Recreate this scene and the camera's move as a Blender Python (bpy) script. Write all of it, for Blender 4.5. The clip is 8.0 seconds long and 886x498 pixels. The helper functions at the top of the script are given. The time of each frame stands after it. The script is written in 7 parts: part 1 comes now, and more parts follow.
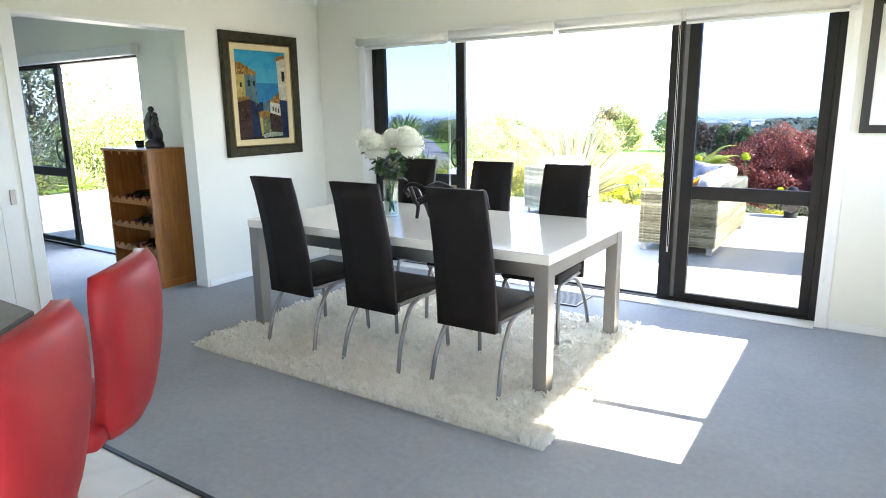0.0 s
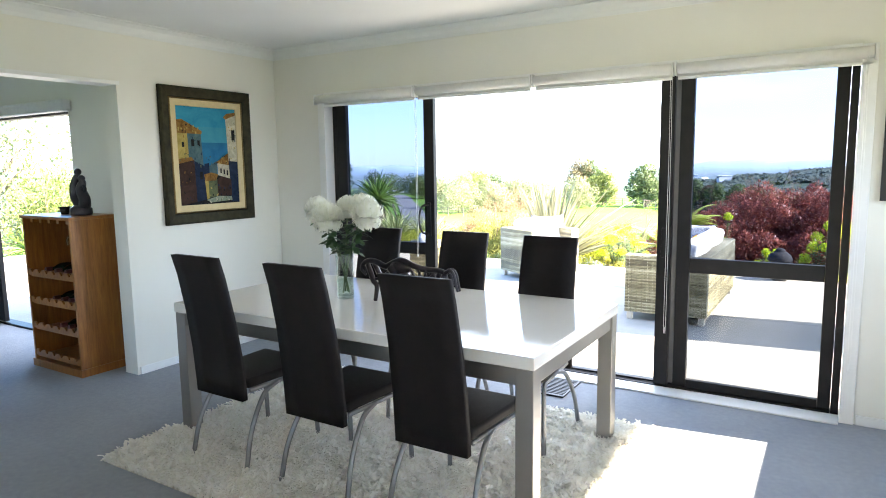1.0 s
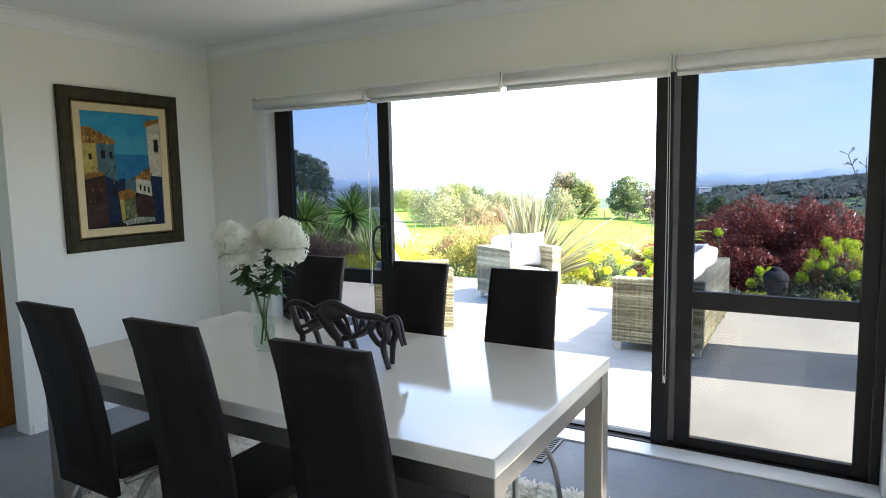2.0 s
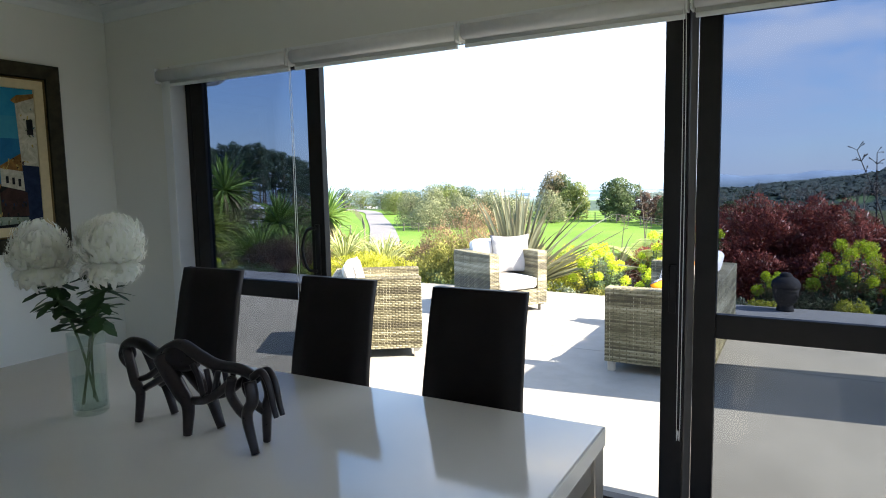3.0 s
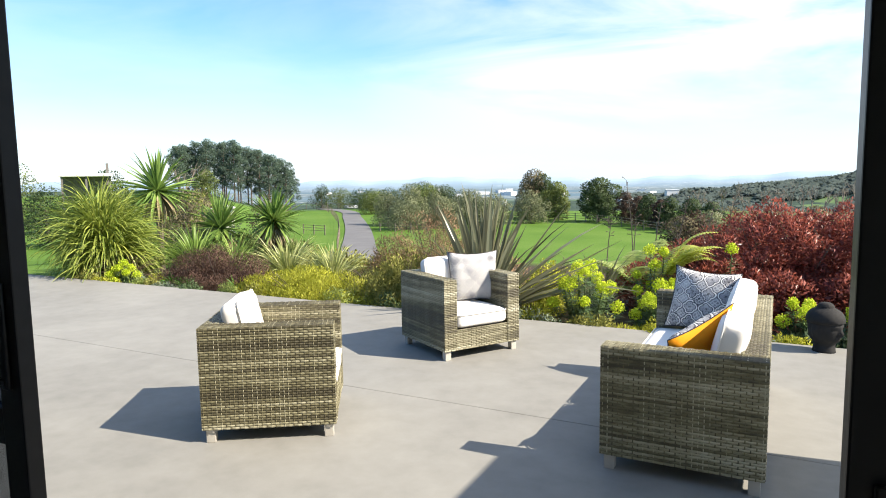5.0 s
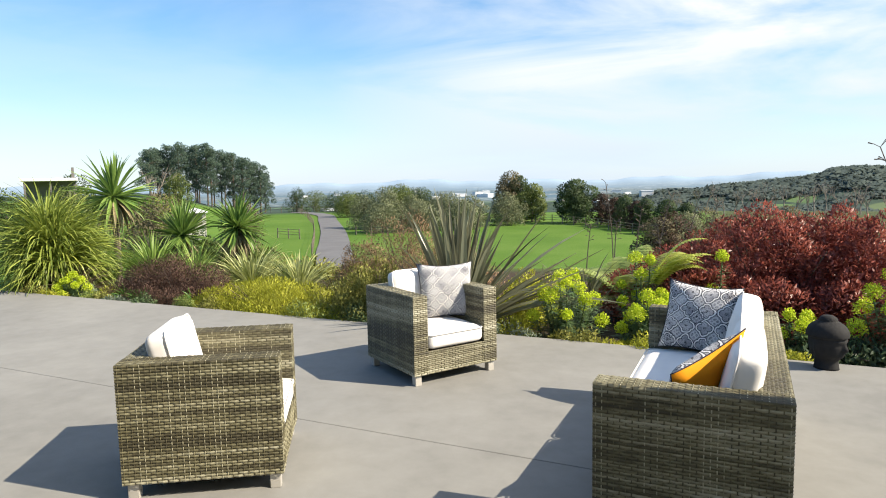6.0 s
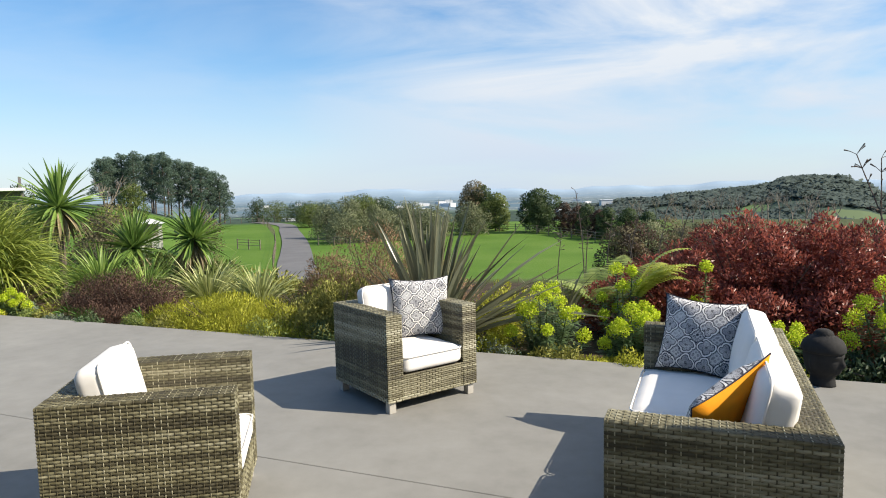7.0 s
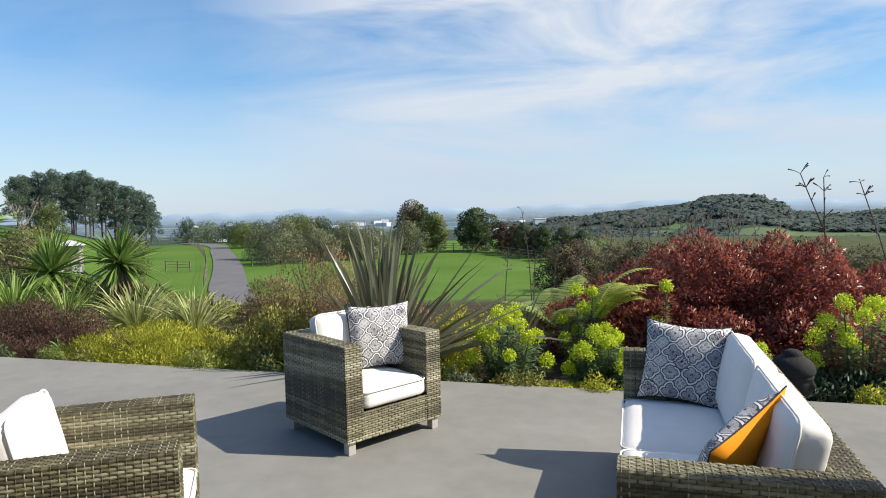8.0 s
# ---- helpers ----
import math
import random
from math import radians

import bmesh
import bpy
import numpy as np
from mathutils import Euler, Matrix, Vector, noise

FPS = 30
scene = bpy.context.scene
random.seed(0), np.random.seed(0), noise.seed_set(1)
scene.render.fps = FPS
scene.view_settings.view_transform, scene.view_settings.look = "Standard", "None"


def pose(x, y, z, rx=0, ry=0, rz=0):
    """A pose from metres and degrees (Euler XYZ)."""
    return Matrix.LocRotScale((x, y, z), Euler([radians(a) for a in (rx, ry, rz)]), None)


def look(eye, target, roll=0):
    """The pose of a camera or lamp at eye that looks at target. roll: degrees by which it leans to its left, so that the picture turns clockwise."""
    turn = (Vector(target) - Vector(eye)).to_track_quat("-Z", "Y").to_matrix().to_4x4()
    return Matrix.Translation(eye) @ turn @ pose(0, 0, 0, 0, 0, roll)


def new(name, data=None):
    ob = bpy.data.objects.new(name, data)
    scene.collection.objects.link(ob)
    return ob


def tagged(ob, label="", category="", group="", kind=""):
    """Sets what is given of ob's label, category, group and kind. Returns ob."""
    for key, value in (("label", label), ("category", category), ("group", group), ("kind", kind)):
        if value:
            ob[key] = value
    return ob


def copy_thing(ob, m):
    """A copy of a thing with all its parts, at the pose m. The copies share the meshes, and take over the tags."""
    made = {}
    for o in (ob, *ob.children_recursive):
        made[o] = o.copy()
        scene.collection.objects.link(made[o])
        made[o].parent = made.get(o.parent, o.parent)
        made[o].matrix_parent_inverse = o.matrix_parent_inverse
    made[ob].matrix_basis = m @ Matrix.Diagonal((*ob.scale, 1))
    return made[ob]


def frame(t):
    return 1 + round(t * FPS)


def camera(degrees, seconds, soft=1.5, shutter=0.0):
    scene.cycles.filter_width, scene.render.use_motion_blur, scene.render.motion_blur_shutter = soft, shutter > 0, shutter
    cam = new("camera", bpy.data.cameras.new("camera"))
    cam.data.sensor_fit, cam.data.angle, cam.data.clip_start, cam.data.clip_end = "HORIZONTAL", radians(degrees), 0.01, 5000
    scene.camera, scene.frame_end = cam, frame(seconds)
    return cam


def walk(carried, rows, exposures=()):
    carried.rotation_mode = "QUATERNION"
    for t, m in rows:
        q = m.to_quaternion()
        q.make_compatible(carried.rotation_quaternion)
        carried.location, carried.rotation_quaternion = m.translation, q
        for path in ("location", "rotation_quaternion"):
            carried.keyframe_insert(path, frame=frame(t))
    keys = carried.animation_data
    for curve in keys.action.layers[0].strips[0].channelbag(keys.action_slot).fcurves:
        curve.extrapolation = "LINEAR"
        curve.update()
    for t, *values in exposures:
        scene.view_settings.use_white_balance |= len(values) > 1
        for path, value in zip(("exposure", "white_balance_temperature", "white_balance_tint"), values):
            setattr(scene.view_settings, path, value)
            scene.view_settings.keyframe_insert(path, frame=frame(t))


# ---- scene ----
cam = camera(69.1, 8.0, 1.0)
PATH = [
    (0, (-0.007, 0.08, 1.512), (-1.091, 1.707, 1.089), -0.8),
    (0.5, (-0.167, 0.361, 1.537), (-1.223, 2.028, 1.213), -0.8),
    (1, (-0.303, 0.672, 1.56), (-1.34, 2.362, 1.303), -0.8),
    (1.5, (-0.451, 1.032, 1.577), (-1.462, 2.743, 1.352), -0.9),
    (2, (-0.561, 1.432, 1.571), (-1.556, 3.153, 1.352), -1.0),
    (2.2, (-0.596, 1.613, 1.565), (-1.586, 3.337, 1.349), -1.0),
    (3.5, (-1.013, 2.872, 1.457), (-1.973, 4.614, 1.247), -1.1),
    (4, (-1.169, 3.362, 1.464), (-2.118, 5.11, 1.254), -0.9),
    (4.5, (-1.312, 3.839, 1.483), (-2.249, 5.593, 1.27), -0.8),
    (6, (-1.64, 4.812, 1.525), (-2.496, 6.608, 1.316), -1.2),
    (6.5, (-1.772, 5.026, 1.52), (-2.584, 6.842, 1.319), -1.3),
    (7, (-1.926, 5.188, 1.512), (-2.677, 7.032, 1.33), -1.3),
    (7.5, (-2.078, 5.342, 1.522), (-2.741, 7.223, 1.374), -1.5),
    (8, (-2.246, 5.475, 1.513), (-2.811, 7.389, 1.386), -1.4),
]
EXPOSURES = [(0, 4.38, 7400, 14), (0.5, 4.27, 7400, 14), (1, 3.99, 7400, 14), (1.5, 3.6, 7350, 14), (2, 3.2, 7300, 14), (3.3, 1.97, 7000, 12), (3.5, 1.82, 7000, 12), (4.5, 1.22, 7000, 11), (6, 0.71, 7200, 10), (8, 0.31, 6800, 10)]
walk(cam, [(t, look(eye, target, roll)) for t, eye, target, roll in PATH], EXPOSURES)

# ---- world and sun ----
SUN_TO = Vector((0.90, 0.11, 0.77)).normalized()
sun = new("sun", bpy.data.lights.new("sun", "SUN"))
sun.data.energy, sun.data.angle, sun.data.color = 5.0, radians(0.5), (1.0, 0.93, 0.82)
sun.matrix_world = look(SUN_TO * 50, (0, 0, 0))

world = bpy.data.worlds.new("world")
scene.world = world
world.use_nodes = True
wn, wl = world.node_tree.nodes, world.node_tree.links
wn.clear()
w_out, w_bg = wn.new("ShaderNodeOutputWorld"), wn.new("ShaderNodeBackground")
sky = wn.new("ShaderNodeTexSky")
sky.sky_type, sky.sun_disc = "NISHITA", False
sky.sun_elevation = math.asin(SUN_TO.z)
sky.sun_rotation = math.atan2(SUN_TO.x, SUN_TO.y)
sky.dust_density, sky.ozone_density, sky.air_density = 0.1, 2.0, 0.9
w_tc, w_map = wn.new("ShaderNodeTexCoord"), wn.new("ShaderNodeMapping")
w_map.inputs["Scale"].default_value = (1.3, 1.3, 6.0)
w_map.inputs["Rotation"].default_value = (0.0, radians(14), radians(20))
w_map.inputs["Location"].default_value = (0.55, 0.2, 0.1)
w_noise, w_ramp = wn.new("ShaderNodeTexNoise"), wn.new("ShaderNodeValToRGB")
w_noise.inputs["Scale"].default_value, w_noise.inputs["Detail"].default_value = 1.5, 9.0
w_noise.inputs["Roughness"].default_value, w_noise.inputs["Distortion"].default_value = 0.55, 0.5
w_ramp.color_ramp.elements[0].position, w_ramp.color_ramp.elements[1].position = 0.38, 0.60
w_ramp.color_ramp.elements[1].color = (1, 1, 1, 1)
w_mix = wn.new("ShaderNodeMixRGB")
w_mix.inputs["Color2"].default_value = (6.6, 7.0, 7.6, 1)
wl.new(w_tc.outputs["Generated"], w_map.inputs["Vector"])
wl.new(w_map.outputs["Vector"], w_noise.inputs["Vector"])
wl.new(w_noise.outputs["Fac"], w_ramp.inputs["Fac"])
# clear to the west, streaked cloud to the north and east
w_dot, w_side, w_mul = wn.new("ShaderNodeVectorMath"), wn.new("ShaderNodeValToRGB"), wn.new("ShaderNodeMath")
w_dot.operation, w_mul.operation = "DOT_PRODUCT", "MULTIPLY"
w_dot.inputs[1].default_value = (0.5, 0.34, 0.1)
w_side.color_ramp.elements[0].position, w_side.color_ramp.elements[1].position = -0.08, 0.18
w_side.color_ramp.elements[0].color = (0.18, 0.18, 0.18, 1)
wl.new(w_tc.outputs["Generated"], w_dot.inputs[0])
wl.new(w_dot.outputs["Value"], w_side.inputs["Fac"])
wl.new(w_ramp.outputs["Color"], w_mul.inputs[0])
wl.new(w_side.outputs["Color"], w_mul.inputs[1])
wl.new(w_mul.outputs["Value"], w_mix.inputs["Fac"])
w_sat = wn.new("ShaderNodeHueSaturation")
w_sat.inputs["Saturation"].default_value, w_sat.inputs["Value"].default_value = 1.45, 1.35
wl.new(sky.outputs["Color"], w_sat.inputs["Color"])
wl.new(w_sat.outputs["Color"], w_mix.inputs["Color1"])
# pale air near the horizon
w_sep, w_low = wn.new("ShaderNodeSeparateXYZ"), wn.new("ShaderNodeValToRGB")
w_low.color_ramp.elements[0].color, w_low.color_ramp.elements[1].color = (0.85, 0.85, 0.85, 1), (0, 0, 0, 1)
w_low.color_ramp.elements[0].position, w_low.color_ramp.elements[1].position = 0.0, 0.3
w_haze = wn.new("ShaderNodeMixRGB")
w_haze.inputs["Color2"].default_value = (3.9, 5.1, 6.8, 1)
wl.new(w_tc.outputs["Generated"], w_sep.inputs["Vector"])
wl.new(w_sep.outputs["Z"], w_low.inputs["Fac"])
wl.new(w_low.outputs["Color"], w_haze.inputs["Fac"])
wl.new(w_mix.outputs["Color"], w_haze.inputs["Color1"])
wl.new(w_haze.outputs["Color"], w_bg.inputs["Color"])
w_bg.inputs["Strength"].default_value = 0.1
wl.new(w_bg.outputs["Background"], w_out.inputs["Surface"])

# ---- building helpers ----
R = random.Random(7)
TERRACE = -0.2


def thing(name, at, label, category, group="", turn=0.0):
    """An Empty at the base of a thing made of parts."""
    ob = new(name)
    ob.matrix_world = pose(*at, 0, 0, turn)
    return tagged(ob, label, category, group)


def part(name, bm, material, parent=None, label="", smooth=False):
    """Links a bmesh as one mesh object under a thing or a part."""
    me = bpy.data.meshes.new(name)
    bmesh.ops.recalc_face_normals(bm, faces=bm.faces)
    bm.to_mesh(me)
    bm.free()
    if smooth:
        me.shade_smooth()
    me.materials.append(material)
    ob = new(name, me)
    if parent:
        ob.parent = parent
    if label:
        ob["label"] = label
    return ob


def raw(name, verts, faces, material, parent=None, label="", smooth=False):
    """Links vertex and face lists as one mesh object."""
    me = bpy.data.meshes.new(name)
    me.from_pydata(verts, [], faces)
    if smooth:
        me.shade_smooth()
    me.materials.append(material)
    ob = new(name, me)
    if parent:
        ob.parent = parent
    if label:
        ob["label"] = label
    return ob


def box(bm, x0, x1, y0, y1, z0, z1, bevel=0.0, m=None, segs=2):
    made = bmesh.ops.create_cube(bm, size=1.0, matrix=Matrix.LocRotScale(
        ((x0 + x1) / 2, (y0 + y1) / 2, (z0 + z1) / 2), None, (x1 - x0, y1 - y0, z1 - z0)))
    verts = made["verts"]
    if bevel:
        edges = list({e for v in verts for e in v.link_edges})
        out = bmesh.ops.bevel(bm, geom=edges, offset=bevel, segments=segs, profile=0.6, affect="EDGES")
        verts = list({v for f in out["faces"] for v in f.verts})
    if m:
        bmesh.ops.transform(bm, matrix=m, verts=verts)
    return verts


def boxed(*dims, bevel=0.0, m=None, segs=2):
    bm = bmesh.new()
    box(bm, *dims, bevel=bevel, m=m, segs=segs)
    return bm


def tube(bm, pts, radius, segs=8, closed_ends=True):
    """A round bar along points; radius may be a list."""
    pts = [Vector(p) for p in pts]
    radii = radius if isinstance(radius, (list, tuple)) else [radius] * len(pts)
    rings, up = [], None
    for i, p in enumerate(pts):
        d = (pts[min(i + 1, len(pts) - 1)] - pts[max(i - 1, 0)]).normalized()
        if up is None:
            up = d.orthogonal().normalized()
        up = (up - d * up.dot(d)).normalized()
        side = d.cross(up)
        rings.append([bm.verts.new(p + (up * math.cos(a) + side * math.sin(a)) * radii[i])
                      for a in (2 * math.pi * k / segs for k in range(segs))])
    for a, b in zip(rings, rings[1:]):
        for k in range(segs):
            bm.faces.new((a[k], a[(k + 1) % segs], b[(k + 1) % segs], b[k]))
    if closed_ends:
        bm.faces.new(rings[0][::-1])
        bm.faces.new(rings[-1])


def tubed(pts, radius, segs=8):
    bm = bmesh.new()
    tube(bm, pts, radius, segs)
    return bm


def lathe(bm, profile, segs=24, at=(0, 0, 0)):
    """Turns (radius, z) pairs round the z axis."""
    rings = [[bm.verts.new((at[0] + r * math.cos(a), at[1] + r * math.sin(a), at[2] + z))
              for a in (2 * math.pi * k / segs for k in range(segs))] for r, z in profile]
    for a, b in zip(rings, rings[1:]):
        for k in range(segs):
            bm.faces.new((a[k], a[(k + 1) % segs], b[(k + 1) % segs], b[k]))
    bm.faces.new(rings[0][::-1])
    bm.faces.new(rings[-1])


def curve_pts(ctrl, n=8):
    """A smooth line through control points."""
    c = [Vector(p) for p in ctrl]
    c = [c[0] * 2 - c[1]] + c + [c[-1] * 2 - c[-2]]
    out = []
    for i in range(1, len(c) - 2):
        for k in range(n):
            t = k / n
            out.append(0.5 * ((2 * c[i]) + (c[i + 1] - c[i - 1]) * t
                              + (2 * c[i - 1] - 5 * c[i] + 4 * c[i + 1] - c[i + 2]) * t * t
                              + (3 * c[i] - c[i - 1] - 3 * c[i + 1] + c[i + 2]) * t ** 3))
    return out + [c[-2]]


def smooth(a, b, v):
    t = min(1.0, max(0.0, (v - a) / (b - a)))
    return t * t * (3 - 2 * t)


# ---- materials ----
class Nodes:
    """A material's node tree with short calls."""

    def __init__(self, name):
        self.mat = bpy.data.materials.new(name)
        self.mat.use_nodes = True
        self.n, self.l = self.mat.node_tree.nodes, self.mat.node_tree.links
        self.bsdf = self.n["Principled BSDF"]
        self.out = self.n["Material Output"]
        self.tc = self.n.new("ShaderNodeTexCoord")

    def put(self, socket, value):
        if isinstance(value, bpy.types.NodeSocket):
            self.l.new(value, socket)
        else:
            socket.default_value = value

    def noise(self, scale, detail=4.0, rough=0.55, coord=None, stretch=None, distort=0.0):
        node = self.n.new("ShaderNodeTexNoise")
        node.inputs["Scale"].default_value, node.inputs["Detail"].default_value = scale, detail
        node.inputs["Roughness"].default_value, node.inputs["Distortion"].default_value = rough, distort
        src = coord or self.tc.outputs["Object"]
        if stretch:
            mp = self.n.new("ShaderNodeMapping")
            mp.inputs["Scale"].default_value = stretch
            self.l.new(src, mp.inputs["Vector"])
            src = mp.outputs["Vector"]
        self.l.new(src, node.inputs["Vector"])
        return node.outputs["Fac"]

    def ramp(self, fac, *stops):
        node = self.n.new("ShaderNodeValToRGB")
        el = node.color_ramp.elements
        while len(el) < len(stops):
            el.new(0.5)
        for e, (p, c) in zip(el, stops):
            e.position, e.color = p, (*c, 1) if len(c) == 3 else c
        self.l.new(fac, node.inputs["Fac"])
        return node.outputs["Color"]

    def mix(self, fac, a, b, mode="MIX"):
        node = self.n.new("ShaderNodeMixRGB")
        node.blend_type = mode
        self.put(node.inputs["Fac"], fac)
        for s, v in (("Color1", a), ("Color2", b)):
            self.put(node.inputs[s], (*v, 1) if isinstance(v, tuple) and len(v) == 3 else v)
        return node.outputs["Color"]

    def math(self, op, a, b=0.0, c=0.0):
        node = self.n.new("ShaderNodeMath")
        node.operation = op
        for s, v in zip(node.inputs, (a, b, c)):
            self.put(s, v)
        return node.outputs["Value"]

    def axes(self, coord=None):
        node = self.n.new("ShaderNodeSeparateXYZ")
        self.l.new(coord or self.tc.outputs["Object"], node.inputs["Vector"])
        return node.outputs["X"], node.outputs["Y"], node.outputs["Z"]

    def island(self):
        return self.n.new("ShaderNodeNewGeometry").outputs["Random Per Island"]

    def world_pos(self):
        return self.n.new("ShaderNodeNewGeometry").outputs["Position"]

    def bump(self, height, strength=0.3, distance=0.01):
        node = self.n.new("ShaderNodeBump")
        node.inputs["Strength"].default_value, node.inputs["Distance"].default_value = strength, distance
        self.l.new(height, node.inputs["Height"])
        self.l.new(node.outputs["Normal"], self.bsdf.inputs["Normal"])

    def done(self, color=None, rough=0.5, metal=0.0, spec=0.5):
        if color is not None:
            self.put(self.bsdf.inputs["Base Color"], (*color, 1) if isinstance(color, tuple) and len(color) == 3 else color)
        self.put(self.bsdf.inputs["Roughness"], rough)
        self.put(self.bsdf.inputs["Metallic"], metal)
        self.bsdf.inputs["Specular IOR Level"].default_value = spec
        return self.mat


def plain(name, color, rough=0.5, metal=0.0, vary=0.12, scale=8.0, bump=0.0, bump_scale=200.0, spec=0.5):
    """A surface with a soft mottling and a fine grain."""
    k = Nodes(name)
    lo = tuple(c * (1 - vary) for c in color)
    hi = tuple(min(1.0, c * (1 + vary)) for c in color)
    col = k.ramp(k.noise(scale), (0.3, lo), (0.7, hi))
    if bump:
        k.bump(k.noise(bump_scale, 3), bump, 0.002)
    rough_map = k.math("MULTIPLY_ADD", k.noise(scale * 5), 0.15, max(0.02, rough - 0.075))
    return k.done(col, rough_map, metal, spec)


def leafy(name, dark, light, rough=0.5, through_light=0.35, palest=None, vary=0.65):
    """Leaves: each island its own tone, some light passing through."""
    k = Nodes(name)
    pos = k.world_pos()
    big = k.noise(1.3, 2, coord=pos)
    f = k.math("MULTIPLY_ADD", k.island(), vary, k.math("MULTIPLY_ADD", big, 0.4, 0.5 * (0.65 - vary)))
    stops = [(0.1, dark), (0.85, light)] + ([(0.97, palest)] if palest else [])
    col = k.ramp(f, *stops)
    k.done(col, rough, 0.0, 0.35)
    tr = k.n.new("ShaderNodeBsdfTranslucent")
    k.l.new(col, tr.inputs["Color"])
    mx = k.n.new("ShaderNodeMixShader")
    mx.inputs["Fac"].default_value = through_light
    k.l.new(k.bsdf.outputs["BSDF"], mx.inputs[1])
    k.l.new(tr.outputs["BSDF"], mx.inputs[2])
    k.l.new(mx.outputs["Shader"], k.out.inputs["Surface"])
    return k.mat


def glass(name, tint, gloss=0.06):
    """A thin pane: light passes through with the pane's tint, and a little is mirrored."""
    k = Nodes(name)
    k.n.remove(k.bsdf)
    t, g, mx = k.n.new("ShaderNodeBsdfTransparent"), k.n.new("ShaderNodeBsdfGlossy"), k.n.new("ShaderNodeMixShader")
    t.inputs["Color"].default_value = (*tint, 1)
    g.inputs["Roughness"].default_value = 0.01
    fr = k.n.new("ShaderNodeFresnel")
    fr.inputs["IOR"].default_value = 1.45
    k.l.new(k.math("MULTIPLY_ADD", fr.outputs["Fac"], 0.22, gloss - 0.04), mx.inputs["Fac"])
    k.l.new(t.outputs["BSDF"], mx.inputs[1])
    k.l.new(g.outputs["BSDF"], mx.inputs[2])
    k.l.new(mx.outputs["Shader"], k.out.inputs["Surface"])
    return k.mat


wall_paint = plain("wall_paint", (0.775, 0.77, 0.7), 0.75, vary=0.02, scale=1.5, bump=0.05, bump_scale=350)
ceiling_paint = plain("ceiling_paint", (0.78, 0.80, 0.78), 0.85, vary=0.02, scale=1.5)
trim_paint = plain("trim_paint", (0.8, 0.81, 0.79), 0.4, vary=0.02)
joinery = plain("joinery", (0.012, 0.011, 0.011), 0.45, vary=0.2, scale=12, bump=0.04, bump_scale=600, spec=0.25)
dark_metal = plain("dark_metal", (0.02, 0.02, 0.022), 0.35, 0.6)
pane_glass = glass("pane_glass", (0.35, 0.39, 0.465), 0.036)
low_glass = glass("low_glass", (0.5, 0.52, 0.54), 0.045)
leaf_glass = glass("leaf_glass", (0.285, 0.325, 0.4), 0.036)
leaf_low_glass = glass("leaf_low_glass", (0.4, 0.42, 0.445), 0.045)
clear_glass = glass("clear_glass", (0.93, 0.97, 0.95), 0.05)
steel = plain("steel", (0.36, 0.355, 0.34), 0.42, 1.0, vary=0.04, scale=3)
chrome = plain("chrome", (0.27, 0.275, 0.285), 0.42, 0.9, vary=0.05)
black_leather = plain("black_leather", (0.008, 0.006, 0.0065), 0.6, vary=0.25, scale=14, bump=0.25, bump_scale=420, spec=0.22)
red_leather = plain("red_leather", (0.25, 0.009, 0.015), 0.5, vary=0.14, scale=6, bump=0.14, bump_scale=300, spec=0.3)
white_gloss = plain("white_gloss", (0.78, 0.78, 0.75), 0.09, vary=0.02, scale=3, spec=0.6)
blind_cloth = plain("blind_cloth", (0.72, 0.72, 0.69), 0.8, vary=0.04, scale=20, bump=0.1, bump_scale=500)
bronze = plain("bronze", (0.035, 0.03, 0.035), 0.3, 0.5, vary=0.3, scale=18)
cushion_cloth = plain("cushion_cloth", (0.82, 0.80, 0.77), 0.9, vary=0.03, scale=9, bump=0.2, bump_scale=700)
orange_cloth = plain("orange_cloth", (0.95, 0.36, 0.008), 0.85, vary=0.05, scale=12, bump=0.2, bump_scale=600)
navy_cord = plain("navy_cord", (0.02, 0.02, 0.035), 0.8)
alloy = plain("alloy", (0.46, 0.44, 0.4), 0.5, 0.15)
# dark stone, made darker still for the shade the head stands in
shaded_stone = plain("shaded_stone", (0.012, 0.0115, 0.0115), 0.85, vary=0.35, scale=9, bump=0.5, bump_scale=60)
counter_stone = plain("counter_stone", (0.04, 0.042, 0.042), 0.3, vary=0.3, scale=25)
bark = plain("bark", (0.12, 0.095, 0.075), 0.95, vary=0.4, scale=10, bump=0.6, bump_scale=40)
pale_bark = plain("pale_bark", (0.26, 0.22, 0.18), 0.95, vary=0.3, scale=6)
post_wood = plain("post_wood", (0.17, 0.14, 0.11), 0.9, vary=0.3, scale=5)


def wood_material(name, dark, light):
    k = Nodes(name)
    grain = k.noise(7, 6, 0.6, stretch=(6, 6, 0.5), distort=0.6)
    fine = k.noise(60, 4, stretch=(6, 6, 0.4))
    col = k.ramp(k.math("MULTIPLY_ADD", fine, 0.3, k.math("MULTIPLY", grain, 0.75)), (0.3, dark), (0.7, light))
    k.bump(fine, 0.1, 0.002)
    return k.done(col, 0.38)


rimu = wood_material("rimu", (0.16, 0.052, 0.01), (0.39, 0.155, 0.034))


def carpet_material():
    k = Nodes("carpet_pile")
    pos = k.world_pos()
    fine, soft_, big = k.noise(520, 3, coord=pos), k.noise(30, 4, coord=pos), k.noise(1.6, 4, coord=pos)
    f = k.math("MULTIPLY_ADD", fine, 0.5, k.math("MULTIPLY_ADD", soft_, 0.25, k.math("MULTIPLY", big, 0.3)))
    col = k.ramp(f, (0.3, (0.226, 0.25, 0.282)), (0.72, (0.392, 0.425, 0.468)))
    k.bump(fine, 0.7, 0.004)
    return k.done(col, 0.98, spec=0.1)


